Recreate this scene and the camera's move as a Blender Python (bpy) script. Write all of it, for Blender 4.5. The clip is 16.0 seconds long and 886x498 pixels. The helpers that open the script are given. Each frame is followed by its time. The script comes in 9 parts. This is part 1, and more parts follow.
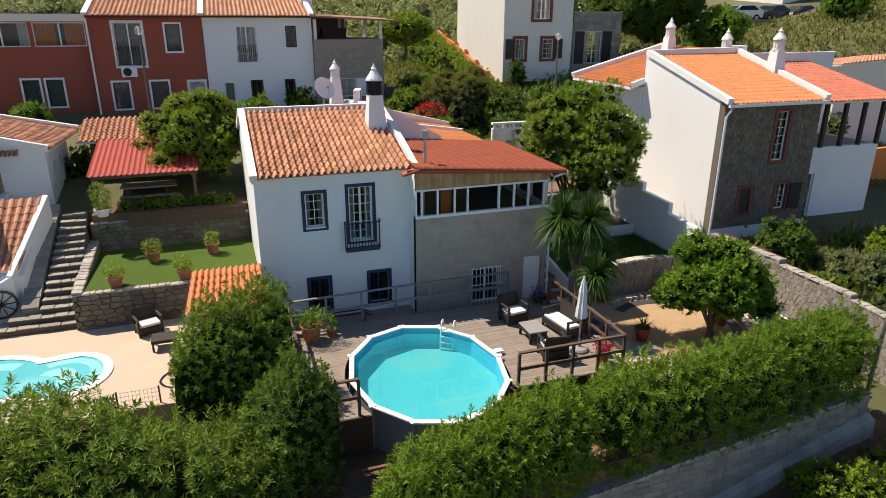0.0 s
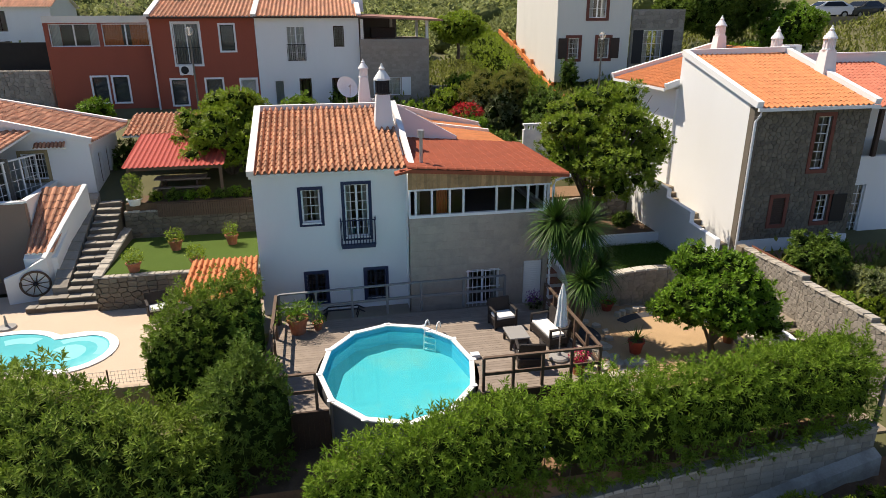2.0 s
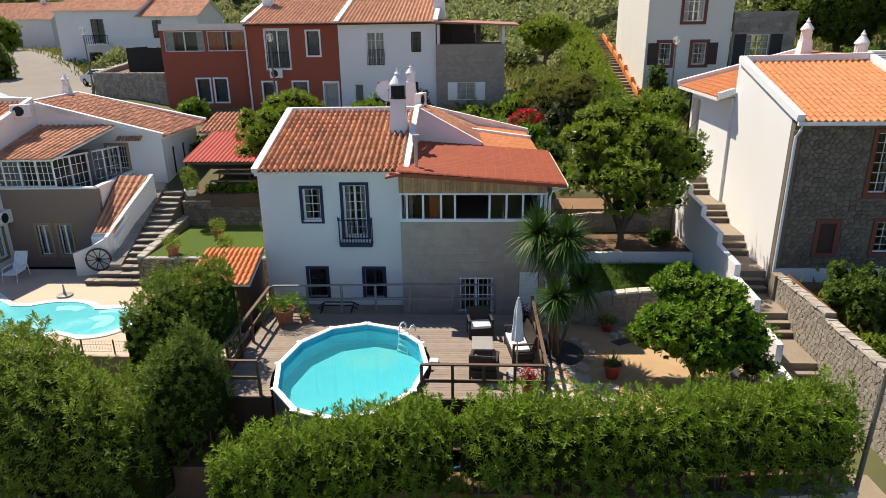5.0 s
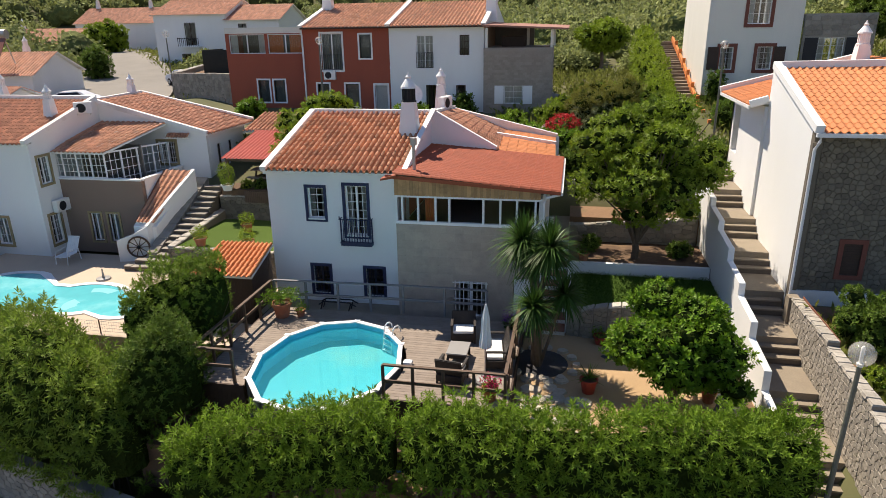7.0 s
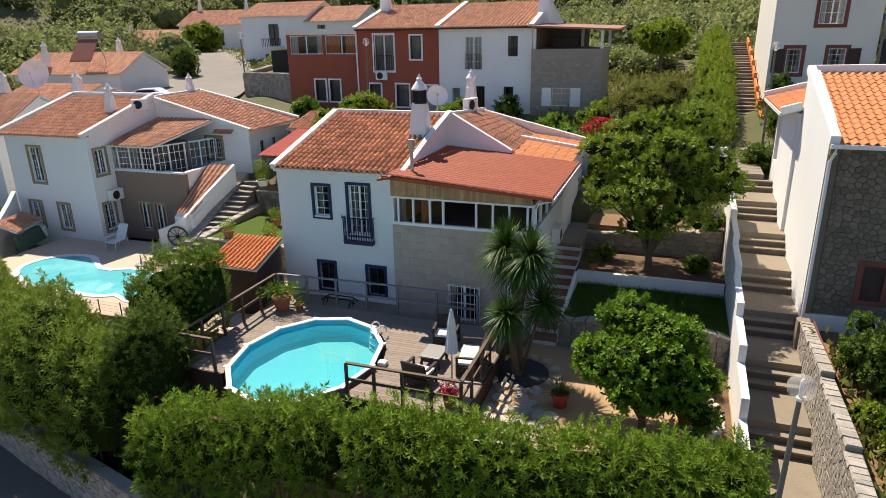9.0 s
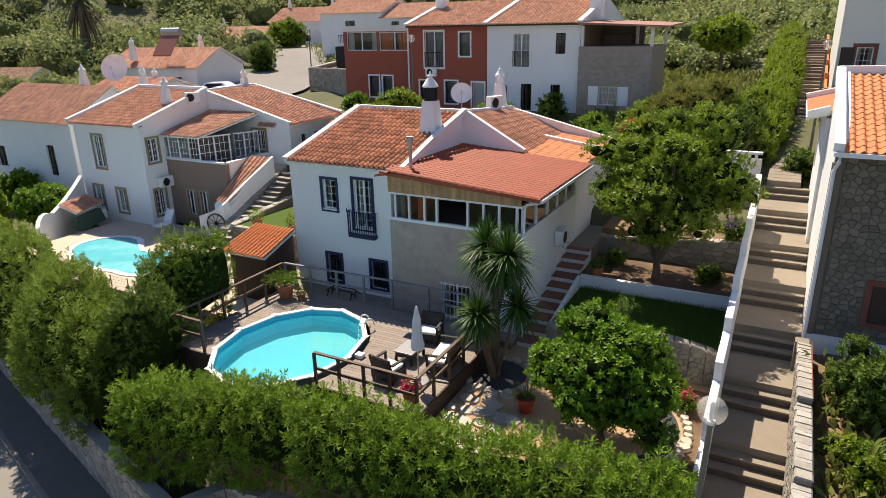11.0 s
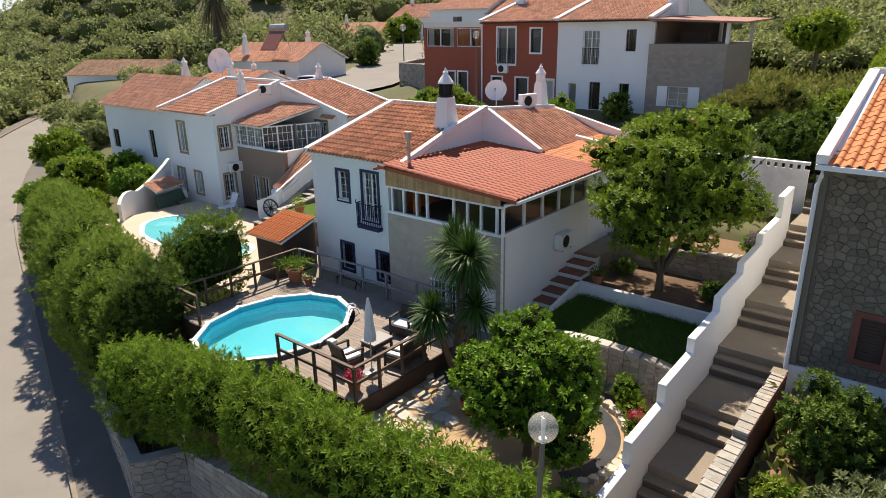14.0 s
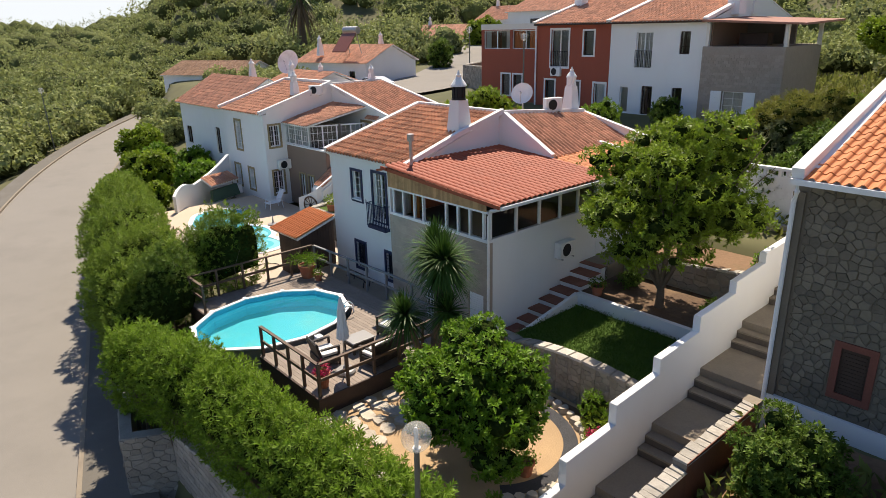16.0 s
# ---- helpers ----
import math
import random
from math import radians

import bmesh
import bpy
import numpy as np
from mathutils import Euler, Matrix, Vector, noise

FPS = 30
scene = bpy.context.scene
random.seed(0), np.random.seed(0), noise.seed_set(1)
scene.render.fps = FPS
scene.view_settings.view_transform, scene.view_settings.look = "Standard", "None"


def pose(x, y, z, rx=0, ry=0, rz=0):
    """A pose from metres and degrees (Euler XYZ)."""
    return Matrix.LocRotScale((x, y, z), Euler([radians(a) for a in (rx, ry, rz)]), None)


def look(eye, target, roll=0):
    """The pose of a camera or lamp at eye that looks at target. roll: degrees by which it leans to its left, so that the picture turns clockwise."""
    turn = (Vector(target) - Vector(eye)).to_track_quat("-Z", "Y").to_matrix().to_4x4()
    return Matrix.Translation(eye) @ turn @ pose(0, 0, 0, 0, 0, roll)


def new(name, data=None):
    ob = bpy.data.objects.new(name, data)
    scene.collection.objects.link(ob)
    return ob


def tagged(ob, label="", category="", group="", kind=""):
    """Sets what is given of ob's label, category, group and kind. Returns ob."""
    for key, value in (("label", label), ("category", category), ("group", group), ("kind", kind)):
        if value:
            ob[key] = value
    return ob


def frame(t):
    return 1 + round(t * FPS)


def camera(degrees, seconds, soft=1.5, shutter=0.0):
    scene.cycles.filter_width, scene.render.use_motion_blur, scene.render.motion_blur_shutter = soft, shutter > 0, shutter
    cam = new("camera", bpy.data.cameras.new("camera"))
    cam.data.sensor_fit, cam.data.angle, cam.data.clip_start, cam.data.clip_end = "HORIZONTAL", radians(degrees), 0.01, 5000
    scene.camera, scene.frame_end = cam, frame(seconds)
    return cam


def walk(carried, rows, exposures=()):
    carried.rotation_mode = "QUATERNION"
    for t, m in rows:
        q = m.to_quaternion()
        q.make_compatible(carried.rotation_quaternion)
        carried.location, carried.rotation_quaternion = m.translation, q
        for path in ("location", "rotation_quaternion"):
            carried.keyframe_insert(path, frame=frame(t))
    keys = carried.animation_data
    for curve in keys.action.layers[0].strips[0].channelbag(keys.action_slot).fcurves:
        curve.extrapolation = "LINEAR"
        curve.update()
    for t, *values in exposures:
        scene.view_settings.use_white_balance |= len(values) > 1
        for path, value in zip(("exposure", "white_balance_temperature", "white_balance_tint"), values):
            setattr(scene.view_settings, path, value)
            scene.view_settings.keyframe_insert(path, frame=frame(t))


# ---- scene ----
cam = camera(68.6, 16.0, soft=0.7)
METRES, EYE, TILT, LEAN, TURN = 27.0, 9.9, 0.0, 0.0, -19.0
ROWS = [
    (0.0, 0.0, 0.0, 0.0, 0.05, -19.68, -0.15),
    (0.5, 0.0305, 0.002, 0.0006, 2.11, -19.68, -0.05),
    (1.0, 0.0602, 0.004, 0.0009, 4.11, -19.66, 0.05),
    (1.5, 0.0899, 0.0066, 0.0005, 6.11, -19.71, 0.13),
    (2.0, 0.1205, 0.0114, 0.0009, 8.18, -19.76, 0.21),
    (2.5, 0.1516, 0.017, 0.0005, 10.31, -19.7, 0.3),
    (3.0, 0.1841, 0.0236, 0.0006, 12.52, -19.67, 0.39),
    (3.5, 0.2175, 0.0314, 0.0008, 14.83, -19.6, 0.47),
    (4.0, 0.2511, 0.0391, 0.0007, 17.15, -19.42, 0.57),
    (6.5, 0.3999, 0.0983, 0.0018, 27.94, -19.05, 0.83),
    (7.0, 0.4272, 0.114, 0.0018, 30.06, -19.0, 0.84),
    (7.5, 0.454, 0.1319, 0.0019, 32.21, -19.0, 0.87),
    (8.0, 0.4804, 0.1504, 0.002, 34.38, -18.88, 0.93),
    (8.5, 0.5052, 0.1693, 0.0022, 36.48, -18.83, 0.97),
    (9.0, 0.5296, 0.1878, 0.0022, 38.54, -18.86, 1.0),
    (11.5, 0.6409, 0.2926, 0.0017, 48.82, -19.05, 1.02),
    (12.0, 0.6606, 0.3152, 0.0015, 50.83, -19.06, 1.03),
    (12.5, 0.6801, 0.3381, 0.0006, 52.86, -19.07, 1.04),
    (13.0, 0.6979, 0.3623, 0.0007, 54.85, -19.12, 1.06),
    (13.5, 0.7146, 0.3863, 0.0003, 56.79, -19.16, 1.06),
    (14.0, 0.7311, 0.4113, -0.0003, 58.76, -19.15, 1.04),
    (14.5, 0.7459, 0.4384, -0.0001, 60.8, -19.17, 1.07),
    (15.0, 0.7603, 0.4668, 0.0006, 62.93, -19.14, 1.13),
    (15.5, 0.7732, 0.4954, -0.0002, 65.08, -18.99, 1.15),
    (16.0, 0.7853, 0.5236, -0.0016, 67.26, -18.84, 1.23),
]
walk(cam, [(t, pose(0, 0, EYE, TILT, LEAN, TURN) @ pose(METRES * x, METRES * y, METRES * z, 90 + pitch, roll, yaw)) for t, x, y, z, yaw, pitch, roll in ROWS],
     exposures=[(0.0, 0.46, 6800, 14), (4.0, 0.57, 6800, 14), (8.0, 0.58, 6800, 14), (12.5, 0.72, 6800, 14), (16.0, 0.62, 6800, 14)])

# ---------------------------------------------------------------- light
SUN = Vector((-0.48, 0.46, 1.0)).normalized()
world = bpy.data.worlds.new("sky_world")
scene.world = world
world.use_nodes = True
wn = world.node_tree.nodes
sky = wn.new("ShaderNodeTexSky")
sky.sky_type, sky.sun_disc = "NISHITA", False
sky.sun_elevation = math.asin(SUN.z)
sky.sun_rotation = math.atan2(SUN.x, SUN.y)
sky.air_density, sky.dust_density, sky.ozone_density = 0.7, 0.05, 3.0
tone = wn.new("ShaderNodeMix")
tone.data_type, tone.blend_type = "RGBA", "MULTIPLY"
tone.inputs[0].default_value = 1.0
tone.inputs[7].default_value = (1.0, 0.985, 0.97, 1)
world.node_tree.links.new(sky.outputs[0], tone.inputs[6])
haze = wn.new("ShaderNodeMix")
haze.data_type, haze.blend_type = "RGBA", "DARKEN"
haze.inputs[0].default_value = 1.0
haze.inputs[7].default_value = (5.2, 5.7, 6.0, 1)
world.node_tree.links.new(tone.outputs[2], haze.inputs[6])
world.node_tree.links.new(haze.outputs[2], wn["Background"].inputs[0])
wn["Background"].inputs[1].default_value = 0.112
sun_data = bpy.data.lights.new("sun", "SUN")
sun_data.energy, sun_data.angle, sun_data.color = 4.8, radians(0.55), (1.0, 0.92, 0.77)
sun = new("sun", sun_data)
sun.matrix_world = look(SUN * 60, (0, 0, 0))

# ---------------------------------------------------------------- materials
MATS = {}


def shade(name, col, rough=0.75, metal=0.0, var=0.12, scale=1.2, fine=24.0, bump=0.15, stain=None, stain_amt=0.35,
          piece=0.0, island=0.0, spec=0.4, streak=1.0, leafy=0.0, dist=0.03):
    """A surface with two scales of colour noise, stains and a fine relief. piece / island: lightness spread per piece."""
    if name in MATS:
        return MATS[name]
    m = bpy.data.materials.new(name)
    m.use_nodes = True
    nt = m.node_tree
    N, L = nt.nodes, nt.links
    bs = N["Principled BSDF"]
    tc = N.new("ShaderNodeTexCoord")
    mp = N.new("ShaderNodeMapping")
    mp.inputs["Scale"].default_value = (1, 1, streak)
    L.new(tc.outputs["Object"], mp.inputs[0])
    n1, n2 = N.new("ShaderNodeTexNoise"), N.new("ShaderNodeTexNoise")
    n1.inputs["Scale"].default_value, n1.inputs["Detail"].default_value = scale, 5
    n2.inputs["Scale"].default_value, n2.inputs["Detail"].default_value = fine, 4
    L.new(mp.outputs[0], n1.inputs[0])
    L.new(tc.outputs["Object"], n2.inputs[0])
    add = N.new("ShaderNodeMath")
    add.operation = "ADD"
    L.new(n1.outputs[0], add.inputs[0])
    L.new(n2.outputs[0], add.inputs[1])
    last = add.outputs[0]
    span = 1.0
    for amt, kind in ((piece, "o"), (island, "i")):
        if amt:
            src = N.new("ShaderNodeObjectInfo").outputs["Random"] if kind == "o" else N.new("ShaderNodeNewGeometry").outputs["Random Per Island"]
            mul = N.new("ShaderNodeMath")
            mul.operation = "MULTIPLY_ADD"
            mul.inputs[1].default_value = amt / max(var, 0.01)
            L.new(src, mul.inputs[0])
            L.new(last, mul.inputs[2])
            last = mul.outputs[0]
            span += amt / max(var, 0.01)
    rng = N.new("ShaderNodeMapRange")
    rng.inputs[1].default_value, rng.inputs[2].default_value = 0.6, 0.4 + span
    L.new(last, rng.inputs[0])
    mix = N.new("ShaderNodeMix")
    mix.data_type = "RGBA"
    tot = var + piece + island
    mix.inputs[6].default_value = (*[max(0.0, c * (1 - tot)) for c in col], 1)
    mix.inputs[7].default_value = (*[min(1.0, c * (1 + tot)) for c in col], 1)
    L.new(rng.outputs[0], mix.inputs[0])
    out = mix.outputs[2]
    if stain:
        n3 = N.new("ShaderNodeTexNoise")
        n3.inputs["Scale"].default_value, n3.inputs["Detail"].default_value, n3.inputs["Roughness"].default_value = scale * 0.7, 8, 0.65
        L.new(mp.outputs[0], n3.inputs[0])
        r3 = N.new("ShaderNodeMapRange")
        r3.inputs[1].default_value, r3.inputs[2].default_value, r3.inputs[4].default_value = 0.5, 0.72, stain_amt
        L.new(n3.outputs[0], r3.inputs[0])
        mx = N.new("ShaderNodeMix")
        mx.data_type = "RGBA"
        mx.inputs[7].default_value = (*stain, 1)
        L.new(r3.outputs[0], mx.inputs[0])
        L.new(out, mx.inputs[6])
        out = mx.outputs[2]
    L.new(out, bs.inputs["Base Color"])
    bs.inputs["Roughness"].default_value = rough
    bs.inputs["Metallic"].default_value = metal
    bs.inputs["Specular IOR Level"].default_value = spec
    if bump:
        bp = N.new("ShaderNodeBump")
        bp.inputs["Strength"].default_value, bp.inputs["Distance"].default_value = bump, dist
        L.new(n2.outputs[0], bp.inputs["Height"])
        L.new(bp.outputs[0], bs.inputs["Normal"])
    if leafy:
        tr = N.new("ShaderNodeBsdfTranslucent")
        L.new(out, tr.inputs[0])
        ms = N.new("ShaderNodeMixShader")
        ms.inputs[0].default_value = leafy
        L.new(bs.outputs[0], ms.inputs[1])
        L.new(tr.outputs[0], ms.inputs[2])
        L.new(ms.outputs[0], N["Material Output"].inputs[0])
    MATS[name] = m
    return m


def glassy(name, tint=(1, 1, 1), gloss=1.0):
    m = bpy.data.materials.new(name)
    m.use_nodes = True
    N, L = m.node_tree.nodes, m.node_tree.links
    N.remove(N["Principled BSDF"])
    t, g, f, mx = N.new("ShaderNodeBsdfTransparent"), N.new("ShaderNodeBsdfGlossy"), N.new("ShaderNodeFresnel"), N.new("ShaderNodeMixShader")
    t.inputs[0].default_value = (*tint, 1)
    g.inputs["Roughness"].default_value = 0.01
    f.inputs[0].default_value = 1.5 * gloss
    L.new(f.outputs[0], mx.inputs[0])
    L.new(t.outputs[0], mx.inputs[1])
    L.new(g.outputs[0], mx.inputs[2])
    L.new(mx.outputs[0], N["Material Output"].inputs[0])
    return m


WHITE = shade("white_plaster", (0.80, 0.80, 0.79), 0.85, var=0.035, scale=0.5, fine=60, bump=0.12, stain=(0.60, 0.59, 0.55), stain_amt=0.16, streak=0.35)
COPING = shade("white_coping", (0.80, 0.79, 0.77), 0.85, var=0.06, scale=1.4, fine=30, bump=0.15, stain=(0.42, 0.39, 0.35), stain_amt=0.5)
RED = shade("red_plaster", (0.33, 0.085, 0.05), 0.85, var=0.06, scale=0.5, fine=40, stain=(0.24, 0.065, 0.04), stain_amt=0.4, streak=0.4)
BROWN = shade("brown_plaster", (0.25, 0.175, 0.135), 0.85, var=0.05, scale=0.6, fine=40)
CREAM = shade("cream_plaster", (0.74, 0.71, 0.64), 0.85, var=0.05, scale=0.4, fine=30, stain=(0.5, 0.48, 0.42), stain_amt=0.25, streak=0.3)
GREYCLAD = shade("grey_cladding", (0.395, 0.332, 0.278), 0.7, var=0.12, scale=3.2, fine=26, piece=0.07, bump=0.1, stain=(0.24, 0.22, 0.20), stain_amt=0.5)
GREYBACK = shade("grey_mortar", (0.380, 0.320, 0.268), 0.9, var=0.1)
BRICKGREY = shade("grey_brick_cladding", (0.33, 0.28, 0.235), 0.8, var=0.10, scale=3.0, fine=12, island=0.10, bump=0.2)
TILE = shade("terracotta_tile", (0.535, 0.268, 0.150), 0.8, var=0.17, scale=4, fine=18, piece=0.30, bump=0.25, stain=(0.15, 0.085, 0.055), stain_amt=0.6)
TILEJ = shade("terracotta_tile_field", (0.520, 0.250, 0.148), 0.8, var=0.15, scale=2.0, fine=15, island=0.22, bump=0.25, stain=(0.20, 0.11, 0.07), stain_amt=0.5)
TILEP = shade("faded_tile_field", (0.56, 0.29, 0.185), 0.85, var=0.15, scale=1.0, fine=9, island=0.2, bump=0.2, stain=(0.36, 0.20, 0.13), stain_amt=0.5)
TILEB = shade("old_brown_tile_field", (0.33, 0.20, 0.125), 0.9, var=0.2, scale=1.0, fine=9, island=0.25, bump=0.2, stain=(0.17, 0.11, 0.075), stain_amt=0.5)
# Darker trough colour: dirt, plus painted shade between the tile rolls.
TILECHAN = shade("shaded_dirty_channel_tile", (0.33, 0.145, 0.082), 0.9, var=0.2, scale=3, fine=18, bump=0.25, stain=(0.09, 0.06, 0.04), stain_amt=0.6)
TILEO = shade("orange_tile_field", (0.58, 0.21, 0.075), 0.75, var=0.08, scale=1.5, fine=15, island=0.09, bump=0.2, stain=(0.40, 0.17, 0.08), stain_amt=0.3)
METALROOF = shade("red_roof_sheet", (0.345, 0.082, 0.036), 0.7, var=0.16, scale=1.3, fine=25, bump=0.08, stain=(0.22, 0.06, 0.03), stain_amt=0.4)
AWNING = shade("red_awning_sheet", (0.38, 0.058, 0.040), 0.75, var=0.12, scale=1.6, fine=20, bump=0.06, stain=(0.30, 0.05, 0.05), stain_amt=0.4)
DECK = shade("weathered_deck", (0.265, 0.215, 0.175), 0.8, var=0.13, scale=3.5, fine=40, piece=0.10, bump=0.3, stain=(0.17, 0.13, 0.10), stain_amt=0.5)
RAILWOOD = shade("brown_stained_wood", (0.115, 0.072, 0.048), 0.7, var=0.18, scale=3, fine=30, bump=0.25)
GREYRAIL = shade("grey_painted_wood", (0.20, 0.20, 0.205), 0.7, var=0.12, scale=3, fine=30)
BOARD = shade("pine_boards", (0.46, 0.27, 0.125), 0.65, var=0.14, scale=2.5, fine=22, piece=0.20, bump=0.2, stain=(0.21, 0.11, 0.05), stain_amt=0.7)
DARKWOOD = shade("dark_boards", (0.060, 0.036, 0.026), 0.75, var=0.2, scale=2, fine=18, bump=0.3)
STONE = shade("rubble_stone", (0.300, 0.268, 0.225), 0.9, var=0.16, scale=2.5, fine=14, piece=0.16, island=0.0, bump=0.5, stain=(0.16, 0.145, 0.12), stain_amt=0.45)
STONEJ = shade("rubble_stone_field", (0.290, 0.258, 0.215), 0.9, var=0.16, scale=2.0, fine=12, island=0.18, bump=0.5, stain=(0.15, 0.135, 0.11), stain_amt=0.45)
DARKSTONE = shade("dark_facing_stone", (0.165, 0.140, 0.106), 0.85, var=0.18, scale=2.0, fine=12, piece=0.20, bump=0.5, stain=(0.07, 0.066, 0.055), stain_amt=0.4)
DARKSTONEJ = shade("dark_facing_stone_field", (0.165, 0.140, 0.106), 0.85, var=0.18, scale=2.0, fine=12, island=0.20, bump=0.5)
DARKMORTAR = shade("dark_mortar", (0.165, 0.140, 0.108), 0.9, var=0.15)
MORTAR = shade("pale_mortar", (0.30, 0.275, 0.235), 0.95, var=0.15, scale=2, fine=20)
CAPJ = shade("rubble_cap", (0.40, 0.365, 0.31), 0.9, var=0.2, scale=4, fine=14, island=0.15, bump=0.4, stain=(0.2, 0.18, 0.15), stain_amt=0.5)
CAPSTONE = shade("pale_cap_stone", (0.50, 0.46, 0.40), 0.9, var=0.2, scale=4, fine=14, bump=0.4, stain=(0.25, 0.23, 0.19), stain_amt=0.5)
CONCRETE = shade("worn_concrete", (0.255, 0.212, 0.158), 0.9, var=0.12, scale=1.2, fine=18, bump=0.3, stain=(0.19, 0.15, 0.115), stain_amt=0.6)
# Risers carry their shade in the colour, darker than the treads.
RISER = shade("shaded_riser", (0.135, 0.110, 0.088), 0.9, var=0.18, scale=2, fine=18, stain=(0.085, 0.07, 0.055), stain_amt=0.6)
PATIO = shade("sand_patio", (0.52, 0.41, 0.31), 0.85, var=0.06, scale=0.8, fine=26, bump=0.15, stain=(0.42, 0.32, 0.24), stain_amt=0.35)
TERRATREAD = shade("terracotta_tread", (0.25, 0.095, 0.06), 0.7, var=0.12, scale=3, fine=16, piece=0.08)
ASPHALT = shade("pale_asphalt", (0.225, 0.205, 0.178), 0.9, var=0.07, scale=0.35, fine=30, bump=0.2, stain=(0.17, 0.155, 0.135), stain_amt=0.5, streak=1)
PAVE = shade("pavement_concrete", (0.135, 0.122, 0.102), 0.9, var=0.1, scale=0.8, fine=22, bump=0.25, stain=(0.18, 0.165, 0.14), stain_amt=0.5)
STONEJOINT = shade("grey_joint", (0.215, 0.185, 0.15), 0.95, var=0.15)
EARTH = shade("dry_earth", (0.22, 0.130, 0.072), 0.95, var=0.2, scale=0.5, fine=9, bump=0.6, stain=(0.10, 0.105, 0.04), stain_amt=0.75)
GRAVEL = shade("ochre_gravel", (0.45, 0.305, 0.17), 0.95, var=0.16, scale=1.0, fine=55, bump=0.7, stain=(0.30, 0.20, 0.11), stain_amt=0.35)
BLACKGRAVEL = shade("black_gravel", (0.055, 0.055, 0.06), 0.9, var=0.3, scale=2, fine=60, bump=0.8)
SOIL = shade("brown_soil", (0.115, 0.07, 0.042), 0.95, var=0.2, scale=1.2, fine=16, bump=0.6, stain=(0.30, 0.19, 0.10), stain_amt=0.6)
TURF = shade("artificial_turf", (0.056, 0.098, 0.008), 1.0, var=0.1, scale=0.8, fine=60, bump=0.4)
LAWN = shade("lawn_green", (0.075, 0.145, 0.012), 0.9, var=0.2, scale=1.5, fine=60, bump=0.6)
LINERFLOOR = shade("pool_liner_floor", (0.075, 0.45, 0.52), 0.4, var=0.09, scale=0.8, fine=5, bump=0.0, stain=(0.24, 0.47, 0.40), stain_amt=0.75)
LINER = shade("pool_liner", (0.030, 0.50, 0.74), 0.4, var=0.06, scale=0.7, fine=6, bump=0.0, stain=(0.13, 0.50, 0.52), stain_amt=0.5)
FIBRE = shade("pool_fibreglass", (0.36, 0.78, 0.80), 0.35, var=0.03, bump=0.0)
POOLWALL = shade("grey_pool_steel", (0.22, 0.23, 0.25), 0.45, 0.3, var=0.06, scale=1)
RIM = shade("white_pool_rim", (0.78, 0.78, 0.79), 0.45, var=0.05, scale=1.5, fine=10, bump=0.05, stain=(0.5, 0.5, 0.5), stain_amt=0.3)
BLUE = shade("navy_paint", (0.018, 0.026, 0.075), 0.5, var=0.1, bump=0.05)
OCHRE = shade("ochre_surround", (0.33, 0.255, 0.135), 0.85, var=0.1, bump=0.1)
BRICKRED = shade("brick_red_surround", (0.19, 0.065, 0.045), 0.85, var=0.14, scale=3, fine=20, bump=0.2)
FRAME = shade("white_frame", (0.80, 0.80, 0.80), 0.4, var=0.03, bump=0.0)
IRON = shade("black_iron", (0.018, 0.018, 0.022), 0.5, 0.3, var=0.2, bump=0.05)
STEEL = shade("galvanised_steel", (0.42, 0.42, 0.42), 0.45, 0.7, var=0.12, scale=4, bump=0.05)
CURTAIN = shade("pale_curtain", (0.55, 0.53, 0.49), 0.9, var=0.1, scale=3, fine=10, bump=0.1)
SALMON = shade("salmon_inner_wall", (0.55, 0.16, 0.075), 0.85, var=0.06)
# Unlit rooms are painted: a dark colour for added planes behind the glass.
DARKROOM = shade("painted_room_gloom", (0.16, 0.14, 0.12), 0.9, var=0.1)
RATTAN = shade("dark_rattan", (0.028, 0.022, 0.020), 0.6, var=0.25, scale=20, fine=80, bump=0.5)
CUSHION = shade("white_cushion", (0.72, 0.71, 0.68), 0.9, var=0.06, scale=4, fine=30, bump=0.15)
GREYTOP = shade("grey_table_top", (0.30, 0.29, 0.28), 0.4, var=0.08, bump=0.05)
TERRACOTTA = shade("terracotta_pot", (0.38, 0.13, 0.065), 0.8, var=0.14, scale=5, fine=20, bump=0.15, stain=(0.42, 0.27, 0.19), stain_amt=0.4)
REDPOT = shade("red_pot", (0.33, 0.05, 0.03), 0.6, var=0.1, scale=5, fine=20)
BARK = shade("bark", (0.14, 0.105, 0.075), 0.95, var=0.2, scale=5, fine=18, bump=0.8)
LEAF = shade("oleander_leaf", (0.170, 0.275, 0.025), 0.55, var=0.24, scale=1.6, fine=4, island=0.30, bump=0.0, leafy=0.38, spec=0.22)
LEAFO = shade("shaded_oleander_leaf", (0.185, 0.270, 0.036), 0.55, var=0.25, scale=1.1, fine=4, island=0.28, bump=0.0, leafy=0.34, spec=0.22)
LEAFD = shade("dark_leaf", (0.115, 0.185, 0.026), 0.55, var=0.22, scale=1.6, fine=4, island=0.30, bump=0.0, leafy=0.34, spec=0.22)
LEAFC = shade("citrus_leaf", (0.150, 0.270, 0.018), 0.5, var=0.22, scale=1.6, fine=4, island=0.30, bump=0.0, leafy=0.34, spec=0.28)
LEAFY = shade("fresh_leaf", (0.215, 0.300, 0.022), 0.5, var=0.22, scale=1.6, fine=4, island=0.30, bump=0.0, leafy=0.34, spec=0.28)
LEAFS = shade("shrub_leaf", (0.155, 0.240, 0.026), 0.55, var=0.24, scale=1.2, fine=4, island=0.30, bump=0.0, leafy=0.34, spec=0.22)
